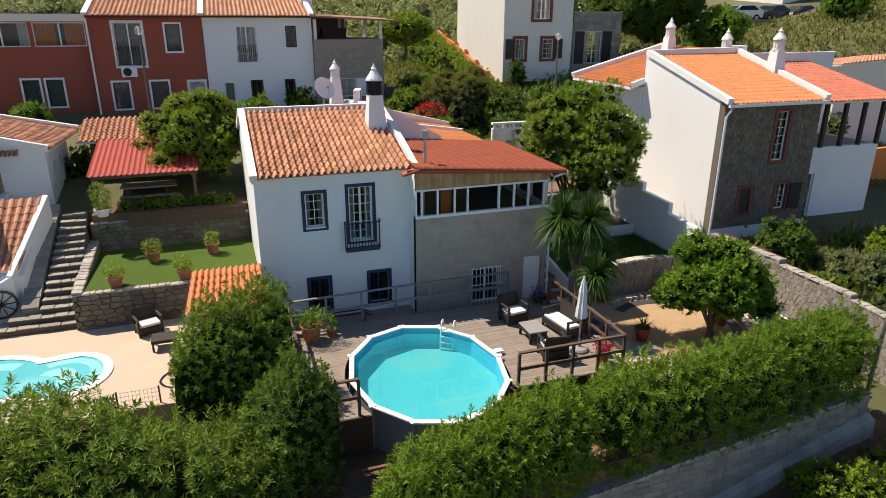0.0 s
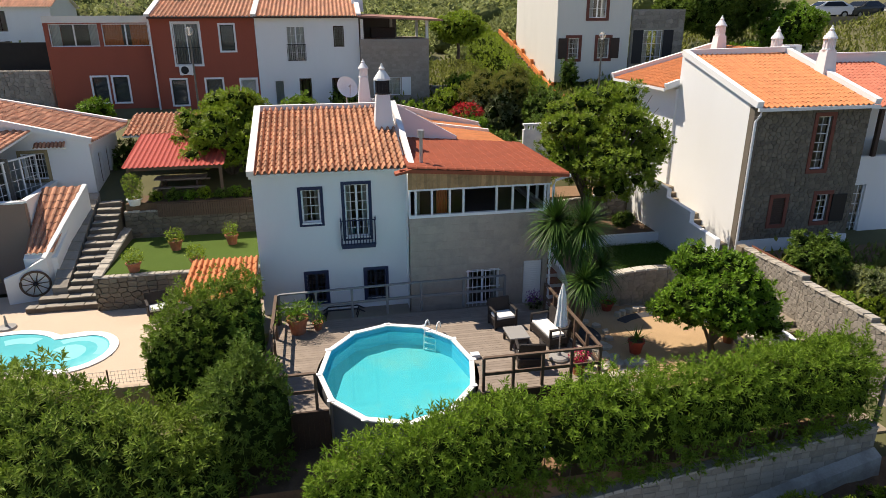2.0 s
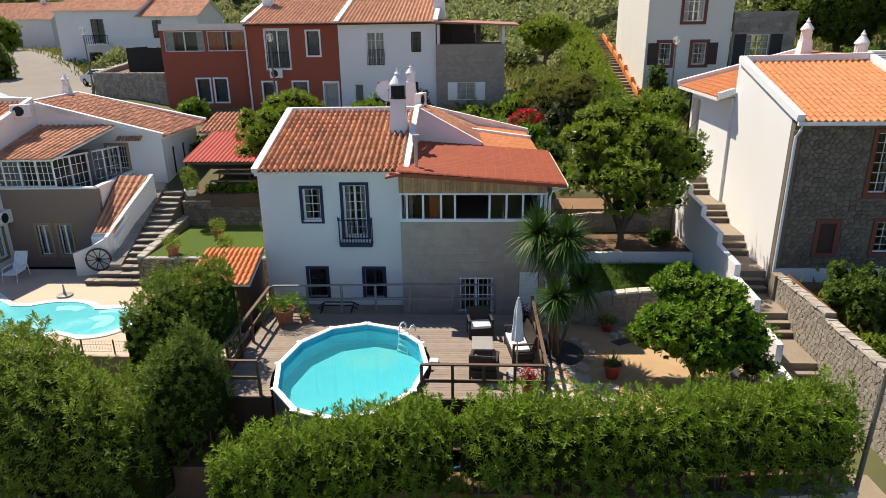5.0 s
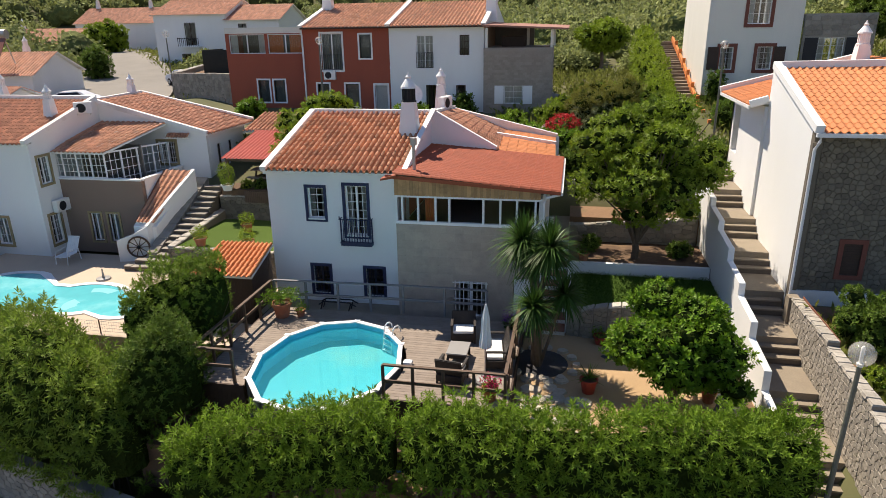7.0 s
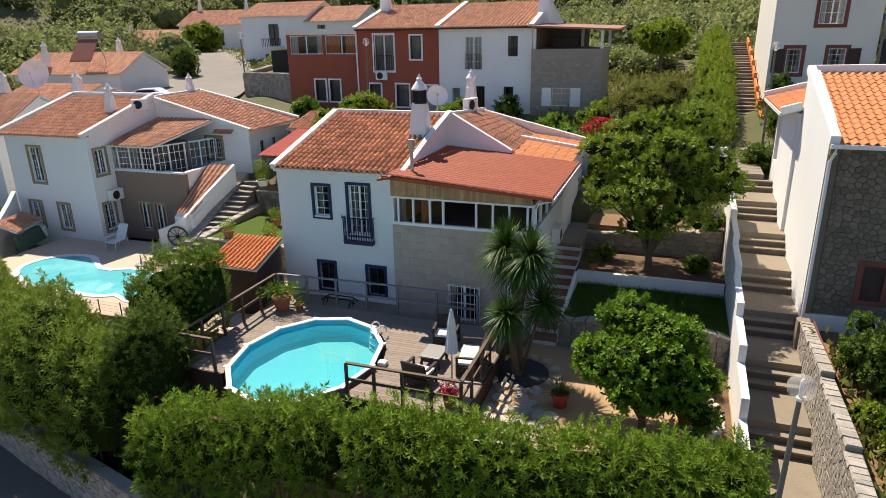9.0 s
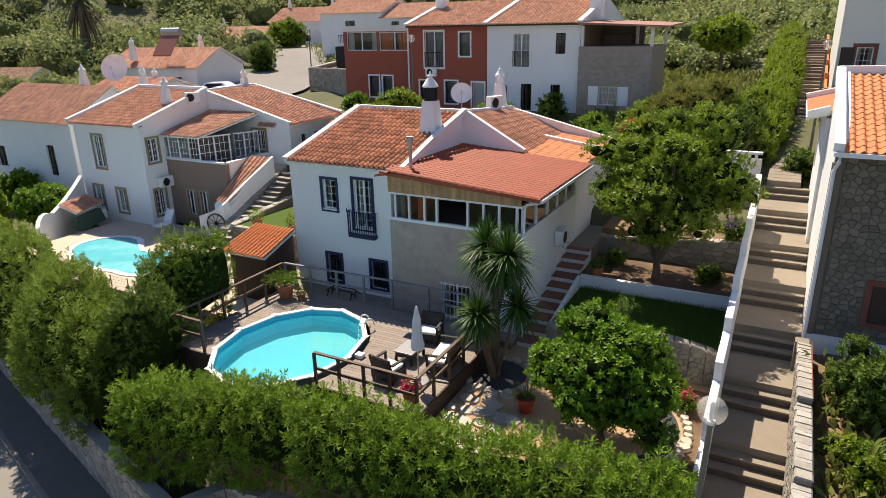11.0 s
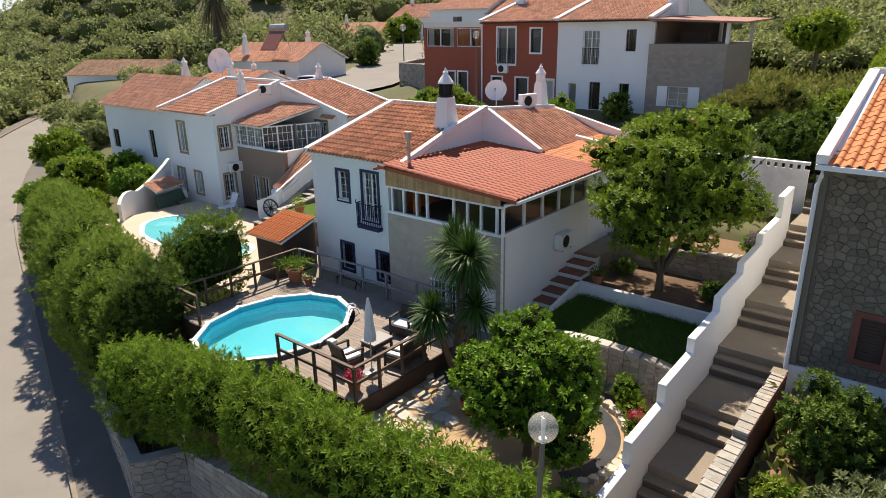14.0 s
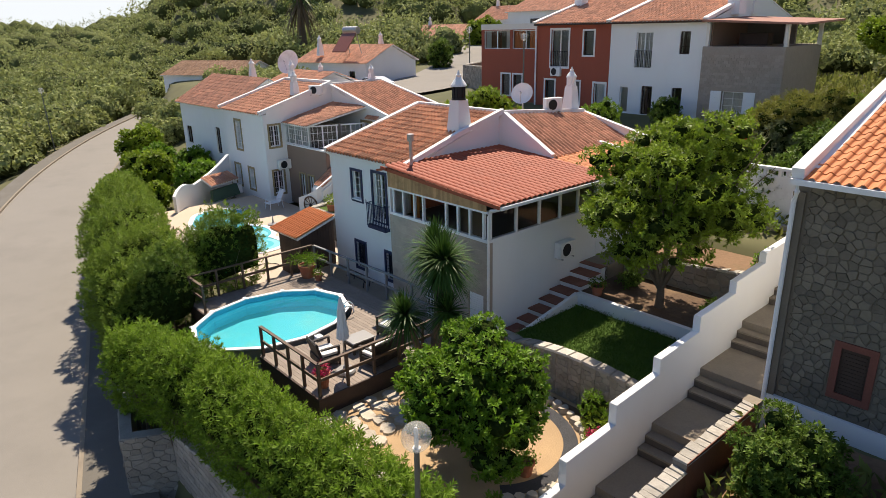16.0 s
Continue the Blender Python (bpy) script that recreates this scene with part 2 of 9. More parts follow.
LEAFT = shade("broad_tree_leaf", (0.195, 0.280, 0.024), 0.5, var=0.24, scale=1.2, fine=4, island=0.30, bump=0.0, leafy=0.36, spec=0.28)
LEAFG = shade("grey_green_leaf", (0.180, 0.210, 0.085), 0.6, var=0.12, scale=0.8, fine=3, island=0.3, bump=0.0, leafy=0.25)
YUCCA = shade("yucca_blade", (0.052, 0.108, 0.018), 0.45, var=0.1, scale=1, fine=4, island=0.3, bump=0.0, leafy=0.15, spec=0.2)
SCRUB = shade("hill_scrub", (0.275, 0.305, 0.105), 0.8, var=0.46, scale=0.2, fine=0.5, island=0.30, bump=0.0, leafy=0.3)
# Inner shells block see-through; their near-black green paints the shade between leaves.
CORE = shade("foliage_gap_shade", (0.026, 0.040, 0.009), 1.0, var=0.4, scale=2, fine=9, bump=1.0, dist=0.2, spec=0.0)
HILL = shade("scrub_ground", (0.115, 0.110, 0.048), 0.95, var=0.25, scale=0.08, fine=0.7, bump=0.4, stain=(0.06, 0.07, 0.025), stain_amt=0.85)
FLOWER = shade("magenta_petal", (0.52, 0.015, 0.10), 0.6, var=0.1, island=0.25, bump=0.0, leafy=0.25)
REDFLOWER = shade("red_petal", (0.50, 0.02, 0.025), 0.6, var=0.1, island=0.25, bump=0.0, leafy=0.25)
ORANGEWALL = shade("orange_paint", (0.62, 0.20, 0.055), 0.85, var=0.1, scale=1)
GLASS = glassy("window_glass", (0.80, 0.84, 0.84))
LAMPGLASS = shade("globe_glass", (0.62, 0.60, 0.54), 0.12, var=0.03, bump=0.0)
gt, gm, go = LAMPGLASS.node_tree.nodes.new("ShaderNodeBsdfTransparent"), LAMPGLASS.node_tree.nodes.new("ShaderNodeMixShader"), LAMPGLASS.node_tree.nodes["Material Output"]
gm.inputs[0].default_value = 0.3
LAMPGLASS.node_tree.links.new(gt.outputs[0], gm.inputs[1])
LAMPGLASS.node_tree.links.new(LAMPGLASS.node_tree.nodes["Principled BSDF"].outputs[0], gm.inputs[2])
LAMPGLASS.node_tree.links.new(gm.outputs[0], go.inputs[0])
# Body of each crown, darkened to paint the shade between its leaves.
SCRUBCORE = shade("hill_scrub_shade_mass", (0.105, 0.120, 0.040), 0.95, var=0.42, scale=0.05, fine=1.3, island=0.30, bump=1.0, dist=0.7, spec=0.1)
ORANGECLOTH = shade("orange_curtain", (0.55, 0.16, 0.05), 0.9, var=0.1, scale=3, fine=20)
GREYBLIND = shade("grey_blind", (0.22, 0.22, 0.21), 0.8, var=0.08, scale=3, fine=30)
GREENSASH = shade("dark_green_sash", (0.035, 0.05, 0.04), 0.5, var=0.1)
BLUESASH = shade("dark_blue_sash", (0.02, 0.028, 0.055), 0.5, var=0.1)
RUSTCOAT = shade("rust_brown_render", (0.20, 0.075, 0.045), 0.9, var=0.12, scale=1.5, fine=20, stain=(0.11, 0.05, 0.035), stain_amt=0.5)
CANVAS = shade("umbrella_canvas", (0.70, 0.70, 0.69), 0.9, var=0.06, scale=4, fine=30)
CARWHITE = shade("white_car_paint", (0.75, 0.75, 0.76), 0.25, var=0.02, bump=0)
CARGREY = shade("dark_car_paint", (0.05, 0.055, 0.06), 0.25, var=0.02, bump=0)
RUBBER = shade("black_rubber", (0.015, 0.015, 0.016), 0.8, var=0.1)
DARKGLASS = shade("dark_car_glass", (0.012, 0.014, 0.016), 0.08, var=0.02, bump=0)


def water(name, tint):
    m = bpy.data.materials.new(name)
    m.use_nodes = True
    N, L = m.node_tree.nodes, m.node_tree.links
    N.remove(N["Principled BSDF"])
    t, g, f, mx = N.new("ShaderNodeBsdfTransparent"), N.new("ShaderNodeBsdfGlossy"), N.new("ShaderNodeFresnel"), N.new("ShaderNodeMixShader")
    t.inputs[0].default_value = (*tint, 1)
    g.inputs["Roughness"].default_value = 0.03
    f.inputs[0].default_value = 1.33
    nz, bp = N.new("ShaderNodeTexNoise"), N.new("ShaderNodeBump")
    nz.inputs["Scale"].default_value = 2.2
    bp.inputs["Strength"].default_value, bp.inputs["Distance"].default_value = 0.12, 0.05
    L.new(nz.outputs[0], bp.inputs["Height"])
    L.new(bp.outputs[0], g.inputs["Normal"])
    L.new(bp.outputs[0], f.inputs["Normal"])
    cloud, body = N.new("ShaderNodeBsdfDiffuse"), N.new("ShaderNodeMixShader")
    cloud.inputs[0].default_value = (0.04, 0.44, 0.55, 1)
    body.inputs[0].default_value = 0.22
    L.new(t.outputs[0], body.inputs[1])
    L.new(cloud.outputs[0], body.inputs[2])
    L.new(f.outputs[0], mx.inputs[0])
    L.new(body.outputs[0], mx.inputs[1])
    L.new(g.outputs[0], mx.inputs[2])
    L.new(mx.outputs[0], N["Material Output"].inputs[0])
    return m


WATER = water("pool_water", (0.62, 0.93, 0.92))


# ---------------------------------------------------------------- building helpers
def origin(ob):
    v = Vector((0, 0, 0))
    while ob is not None:
        v += ob.location
        ob = ob.parent
    return v


def thing(name, at, label, category, group="", kind=""):
    ob = new(name)
    ob.location = at
    ob.empty_display_size = 0.2
    return tagged(ob, label, category, group, kind)


def finish(name, me, material, parent=None, label="", smooth=False):
    if parent is not None:
        o = origin(parent)
        if o.length:
            me.transform(Matrix.Translation(-o))
    for k in (material if isinstance(material, (list, tuple)) else [material]):
        me.materials.append(k)
    if smooth:
        me.polygons.foreach_set("use_smooth", [True] * len(me.polygons))
    ob = new(name, me)
    ob.parent = parent
    if label:
        ob["label"] = label
    return ob


def part(name, bm, material, parent=None, label="", smooth=False):
    """Links a bmesh, given in world places, as one mesh object under its parent."""
    me = bpy.data.meshes.new(name)
    bm.to_mesh(me)
    bm.free()
    return finish(name, me, material, parent, label, smooth)


def solid(name, bm, material, label, category, kind="", group=""):
    """A thing or piece of the setting that is one mesh, its origin at its base."""
    co = np.array([v.co for v in bm.verts])
    base = Vector(((co[:, 0].min() + co[:, 0].max()) / 2, (co[:, 1].min() + co[:, 1].max()) / 2, co[:, 2].min()))
    me = bpy.data.meshes.new(name)
    bm.to_mesh(me)
    bm.free()
    me.transform(Matrix.Translation(-base))
    for k in (material if isinstance(material, (list, tuple)) else [material]):
        me.materials.append(k)
    ob = new(name, me)
    ob.location = base
    return tagged(ob, label, category, group, kind)


def B():
    return bmesh.new()


def hexa(bm, p):
    """A box from 8 corners: 4 below, 4 above, both anticlockwise."""
    v = [bm.verts.new(q) for q in p]
    for f in ((3, 2, 1, 0), (4, 5, 6, 7), (0, 1, 5, 4), (1, 2, 6, 5), (2, 3, 7, 6), (3, 0, 4, 7)):
        bm.faces.new([v[i] for i in f])
    return v


def box(bm, x0, x1, y0, y1, z0, z1):
    return hexa(bm, [(x0, y0, z0), (x1, y0, z0), (x1, y1, z0), (x0, y1, z0), (x0, y0, z1), (x1, y0, z1), (x1, y1, z1), (x0, y1, z1)])


def soft_box(bm, x0, x1, y0, y1, z0, z1, r=0.02):
    v = box(bm, x0, x1, y0, y1, z0, z1)
    e = {e for q in v for e in q.link_edges}
    bmesh.ops.bevel(bm, geom=list(e), offset=r, segments=2, affect="EDGES", profile=0.6)


def beam(bm, p, q, w, h, base=True):
    """A straight bar from p to q, w wide, h high; p and q lie on its lower edge, or its middle."""
    p, q = Vector(p), Vector(q)
    d = (q - p)
    s = Vector((d.y, -d.x, 0))
    s = (s.normalized() if s.length > 1e-4 else Vector((1, 0, 0))) * w / 2
    u = s.cross(d).normalized()
    if u.z < 0:
        u = -u
    if abs(u.z) < 0.05:
        u = u.normalized()
    u = u * h
    o = Vector() if base else -u / 2
    hexa(bm, [p + s + o, q + s + o, q - s + o, p - s + o, p + s + o + u, q + s + o + u, q - s + o + u, p - s + o + u])


def prism(bm, pts, z0, z1):
    """An upright prism over a plan outline; z0, z1 are numbers."""
    lo = [bm.verts.new((x, y, z0)) for x, y in pts]
    hi = [bm.verts.new((x, y, z1)) for x, y in pts]
    bm.faces.new(hi)
    bm.faces.new(lo[::-1])
    n = len(pts)
    for i in range(n):
        bm.faces.new((lo[i], lo[(i + 1) % n], hi[(i + 1) % n], hi[i]))


def lathe(bm, x, y, prof, n=14):
    """A turned form about an upright axis; prof: (radius, z) from below."""
    rings = []
    for r, z in prof:
        rings.append([bm.verts.new((x + r * math.cos(2 * math.pi * i / n), y + r * math.sin(2 * math.pi * i / n), z)) for i in range(n)])
    for a, b in zip(rings, rings[1:]):
        for i in range(n):
            bm.faces.new((a[i], a[(i + 1) % n], b[(i + 1) % n], b[i]))
    bm.faces.new(rings[0][::-1])
    bm.faces.new(rings[-1])


def tube(bm, pts, r0, r1=None, n=6):
    """A round bar along a line of points, tapering from r0 to r1."""
    r1 = r0 if r1 is None else r1
    pts = [Vector(p) for p in pts]
    rings = []
    for i, p in enumerate(pts):
        d = (pts[min(i + 1, len(pts) - 1)] - pts[max(i - 1, 0)]).normalized()
        a = d.cross(Vector((0, 0, 1)) if abs(d.z) < 0.95 else Vector((1, 0, 0))).normalized()
        b = d.cross(a)
        r = r0 + (r1 - r0) * i / max(1, len(pts) - 1)
        rings.append([bm.verts.new(p + a * r * math.cos(2 * math.pi * k / n) + b * r * math.sin(2 * math.pi * k / n)) for k in range(n)])
    for a, b in zip(rings, rings[1:]):
        for i in range(n):
            bm.faces.new((a[i], b[i], b[(i + 1) % n], a[(i + 1) % n]))
    bm.faces.new(rings[0])
    bm.faces.new(rings[-1][::-1])


class Face:
    """An upright wall plane: start (x, y), running way, outward side to the right of the way."""

    def __init__(self, x, y, ux, uy):
        self.o, l = (x, y), math.hypot(ux, uy)
        self.u = (ux / l, uy / l)
        self.n = (uy / l, -ux / l)

    def at(self, u, d, z):
        return (self.o[0] + self.u[0] * u + self.n[0] * d, self.o[1] + self.u[1] * u + self.n[1] * d, z)

    def box(self, bm, u0, u1, d0, d1, z0, z1):
        return hexa(bm, [self.at(u0, d1, z0), self.at(u1, d1, z0), self.at(u1, d0, z0), self.at(u0, d0, z0),
                         self.at(u0, d1, z1), self.at(u1, d1, z1), self.at(u1, d0, z1), self.at(u0, d0, z1)])

    def sheet(self, bm, u0, u1, d, z0, z1):
        bm.faces.new([bm.verts.new(self.at(u, d, z)) for u, z in ((u0, z0), (u1, z0), (u1, z1), (u0, z1))])

    def panel(self, bm, length, z0, z1, holes=(), thick=0.25, gable=None):
        """One closed wall with its openings cut through, and a gable on top where given."""
        us = sorted({0, length, *[h[0] for h in holes], *[h[1] for h in holes]})
        zs = sorted({z0, z1, *[min(max(q, z0), z1) for h in holes for q in h[2:4]]})
        full = lambda i, j: 0 <= i < len(us) - 1 and 0 <= j < len(zs) - 1 and not any(
            h[0] < (us[i] + us[i + 1]) / 2 < h[1] and h[2] < (zs[j] + zs[j + 1]) / 2 < h[3] for h in holes)
        made = {}

        def vert(i, j, k):
            if (i, j, k) not in made:
                made[i, j, k] = bm.verts.new(self.at(us[i], -thick * k, zs[j]))
            return made[i, j, k]

        for i in range(len(us) - 1):
            for j in range(len(zs) - 1):
                if not full(i, j):
                    continue
                bm.faces.new([vert(a, b, 0) for a, b in ((i, j), (i + 1, j), (i + 1, j + 1), (i, j + 1))])
                bm.faces.new([vert(a, b, 1) for a, b in ((i, j + 1), (i + 1, j + 1), (i + 1, j), (i, j))])
                if not full(i - 1, j):
                    bm.faces.new((vert(i, j, 1), vert(i, j, 0), vert(i, j + 1, 0), vert(i, j + 1, 1)))
                if not full(i + 1, j):
                    bm.faces.new((vert(i + 1, j, 0), vert(i + 1, j, 1), vert(i + 1, j + 1, 1), vert(i + 1, j + 1, 0)))
                if not full(i, j - 1):
                    bm.faces.new((vert(i, j, 0), vert(i, j, 1), vert(i + 1, j, 1), vert(i + 1, j, 0)))
                if not full(i, j + 1) and not (gable and j == len(zs) - 2):
                    bm.faces.new((vert(i, j + 1, 1), vert(i, j + 1, 0), vert(i + 1, j + 1, 0), vert(i + 1, j + 1, 1)))
        if gable:
            f = [bm.verts.new(self.at(u, 0, z)) for u, z in gable]
            k = [bm.verts.new(self.at(u, -thick, z)) for u, z in gable]
            bm.faces.new(f)
            bm.faces.new(k[::-1])
            n = len(gable)
            for i in range(1, n):
                bm.faces.new((f[(i + 1) % n], f[i], k[i], k[(i + 1) % n]))
            bmesh.ops.remove_doubles(bm, verts=list(bm.verts), dist=0.0005)


def window(parent, face, u0, u1, z0, z1, nx=2, nz=3, leaves=2, sash=None, surround=None, sw=0.1, recess=0.10, curtain=0.0,
           bars=0.022, name="window", proud=0.03, shutter=None, glass=None, cloth=None):
    """A window in an opening: sash frame, glazing bars, pane and, where given, a painted surround, curtain or shutters."""
    sash = sash or FRAME
    fw = 0.055
    bm = B()
    d0, d1 = -recess - 0.05, -recess
    face.box(bm, u0, u0 + fw, d0, d1, z0, z1)
    face.box(bm, u1 - fw, u1, d0, d1, z0, z1)
    face.box(bm, u0 + fw, u1 - fw, d0, d1, z0, z0 + fw)
    face.box(bm, u0 + fw, u1 - fw, d0, d1, z1 - fw, z1)
    for k in range(1, leaves):
        uc = u0 + (u1 - u0) * k / leaves
        face.box(bm, uc - fw * 0.7, uc + fw * 0.7, d0, d1 + 0.01, z0 + fw, z1 - fw)
    w = part(name, bm, sash, parent)
    if nx * nz > 1:
        bm = B()
        for k in range(leaves):
            a, b = u0 + (u1 - u0) * k / leaves + fw, u0 + (u1 - u0) * (k + 1) / leaves - fw
            for i in range(1, nx):
                uc = a + (b - a) * i / nx
                face.box(bm, uc - bars / 2, uc + bars / 2, d0 + 0.012, d1 - 0.006, z0 + fw, z1 - fw)
            for j in range(1, nz):
                zc = z0 + (z1 - z0) * j / nz
                face.box(bm, a, b, d0 + 0.015, d1 - 0.009, zc - bars / 2, zc + bars / 2)
        part("glazing_grid", bm, sash, w)
    bm = B()
    face.sheet(bm, u0 + fw * 0.5, u1 - fw * 0.5, d0 + 0.026, z0 + fw * 0.5, z1 - fw * 0.5)
    pane = part("pane", bm, glass or GLASS, w)
    pane.visible_shadow = False
    if surround:
        bm = B()
        for a in ((u0 - sw, u0, z0 - sw, z1 + sw), (u1, u1 + sw, z0 - sw, z1 + sw), (u0, u1, z0 - sw, z0), (u0, u1, z1, z1 + sw)):
            face.box(bm, a[0], a[1], -0.02, proud, a[2], a[3])
        part("surround", bm, surround, w)
    if curtain:
        bm = B()
        n = 14
        for side in (0, 1):
            c0 = u0 + 0.03 if side == 0 else u1 - 0.03 - (u1 - u0) * curtain / 2
            step = (u1 - u0) * curtain / 2 / n
            for i in range(n):
                a = [face.at(c0 + step * (i + k), -recess - 0.16 - 0.03 * ((i + k) % 2), z) for k in (0, 1) for z in (z0 - 0.05, z1 + 0.02)]
                v = [bm.verts.new(q) for q in a]
                bm.faces.new((v[0], v[2], v[3], v[1]))
        part("curtain", bm, cloth or CURTAIN, w)
    if shutter:
        for s in (0, 1):
            bm = B()
            a = u0 - (u1 - u0) / 2 - 0.02 if s == 0 else u1 + 0.02
            face.box(bm, a, a + (u1 - u0) / 2, 0.012, 0.05, z0, z1)
            part("shutter", bm, shutter, w)
            for j in range(1, 9):
                bm = B()
                zc = z0 + (z1 - z0) * j / 9
                face.box(bm, a + 0.04, a + (u1 - u0) / 2 - 0.04, 0.05, 0.062, zc - 0.02, zc + 0.02)
                part("shutter_slat", bm, shutter, w)
    return w


# ---- roof tiles
TILE_U = [(0.0, 0.0), (0.14, -0.1), (0.3, -0.06), (0.42, 0.35), (0.56, 0.88), (0.70, 1.0), (0.86, 0.72), (1.0, 0.0)]


def tile_data():
    v, f = [], []
    n = len(TILE_U)
    for vy, lift in ((-0.08, 0.34), (1.06, 0.0)):
        for u, h in TILE_U:
            v.append((u, vy, h + lift))
    for u, h in TILE_U:
        v.append((u, -0.08, h + 0.34 - 0.32))
    for i in range(n - 1):
        f.append((i, i + 1, n + i + 1, n + i))
        f.append((2 * n + i, 2 * n + i + 1, i + 1, i))
    return np.array(v), f


TV, TF = tile_data()
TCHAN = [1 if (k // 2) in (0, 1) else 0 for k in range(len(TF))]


def tile_roof(parent, A, Bq, C, D, cw=0.235, rl=0.36, hump=0.065, pieces=0, mat=None, joined=None, label=""):
    """Clay tiles over the quad A (eave left) B (eave right) C (ridge right) D (ridge left), on a solid slab.
    pieces: how many of the tiles are objects of their own, from the eave up."""
    A, Bq, C, D = [Vector(p) for p in (A, Bq, C, D)]
    nrm = (Bq - A).cross(D - A).normalized()
    bm = B()
    t = -nrm * 0.09
    hexa(bm, [A + t, Bq + t, C + t, D + t, A, Bq, C, D])
    slab = part("roof", bm, COPING, parent, label)
    cols = max(2, round((Bq - A).length / cw))
    rows = max(2, round((D - A).length / rl))
    done, vs, fs = 0, [], []
    me = None
    o = origin(slab)
    rnd = np.random.RandomState(cols * 31 + rows)
    for j in range(rows):
        a0, a1 = A.lerp(D, j / rows), A.lerp(D, (j + 1) / rows)
        b0 = Bq.lerp(C, j / rows)
        b1 = Bq.lerp(C, (j + 1) / rows)
        for i in range(cols):
            p = a0.lerp(b0, i / cols) + nrm * (0.004 + rnd.rand() * 0.008)
            eu = (b0 - a0) / cols
            ev = a1.lerp(b1, i / cols) - a0.lerp(b0, i / cols)
            if done < pieces:
                if me is None:
                    me = bpy.data.meshes.new("roof_tile")
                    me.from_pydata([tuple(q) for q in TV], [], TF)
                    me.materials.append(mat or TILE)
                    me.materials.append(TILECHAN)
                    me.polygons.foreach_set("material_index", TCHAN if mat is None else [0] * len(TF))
                ob = new("roof_tile", me)
                ob.parent = slab
                M = Matrix.Identity(4)
                for k in range(3):
                    M[k][0], M[k][1], M[k][2], M[k][3] = eu[k], ev[k], nrm[k] * hump, p[k] - o[k]
                ob.matrix_local = M
                done += 1
            else:
                vs.append(np.array(p) + TV[:, :1] * np.array(eu) + TV[:, 1:2] * np.array(ev) + TV[:, 2:] * np.array(nrm) * hump)
    if vs:
        me2 = bpy.data.meshes.new("tile_field")
        k = len(TV)
        me2.from_pydata(np.concatenate(vs).tolist(), [], [tuple(i + k * q for i in f) for q in range(len(vs)) for f in TF])
        tf = tagged(finish("tile_field", me2, joined or TILEJ, slab), kind="stuff")
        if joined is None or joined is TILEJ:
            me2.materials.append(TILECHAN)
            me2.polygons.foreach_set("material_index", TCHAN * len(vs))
    return slab


# ---- stones
def cut(poly, a, b, c):
    """The part of a plan polygon where a * u + b * v <= c."""
    out = []
    for (p, q), (x, y) in zip(poly, poly[1:] + poly[:1]):
        d, e = a * p + b * q - c, a * x + b * y - c
        if d <= 0:
            out.append((p, q))
        if (d < 0 < e) or (e < 0 < d):
            k = d / (d - e)
            out.append((p + (x - p) * k, q + (y - q) * k))
    return out


def rubble(u0, u1, z0, z1, w, h, wild, r):
    """Uneven stone outlines that fill a rectangle, each the land nearest to its own middle."""
    if wild < 0:
        out, z = [], z0
        while z < z1 - 0.03:
            zt, u = min(z + h * r.uniform(0.85, 1.15), z1), u0 - r.uniform(0, w)
            while u < u1:
                ut = u + w * r.uniform(0.6, 1.4)
                if min(ut, u1) - max(u, u0) > 0.03:
                    out.append([(max(u, u0), z), (min(ut, u1), z), (min(ut, u1), zt), (max(u, u0), zt)])
                u = ut
            z = zt
        return out
    rows, cols, k = max(1, round((z1 - z0) / h)), max(1, round((u1 - u0) / w)), w / h * 0.8
    w, h = (u1 - u0) / cols, (z1 - z0) / rows
    mid = {}
    for j in range(-2, rows + 2):
        shift = r.uniform(-0.5, 0.5)
        for i in range(-2, cols + 2):
            mid[i, j] = (u0 + (i + 0.5 + shift + r.uniform(-0.32, 0.32)) * w, (z0 + (j + 0.5 + (0.1 + 0.28 * wild) * r.uniform(-1, 1)) * h) * k)
    out = []
    for j in range(rows):
        for i in range(-1, cols + 1):
            p, q = mid[i, j]
            poly = [(u0, z0 * k), (u1, z0 * k), (u1, z1 * k), (u0, z1 * k)]
            for b in range(-2, 3):
                for a in range(-2, 3):
                    if (a or b) and (i + a, j + b) in mid and poly:
                        x, y = mid[i + a, j + b]
                        poly = cut(poly, x - p, y - q, ((x * x + y * y) - (p * p + q * q)) / 2)
            if len(poly) > 2:
                out.append([(u, v / k) for u, v in poly])
    return out


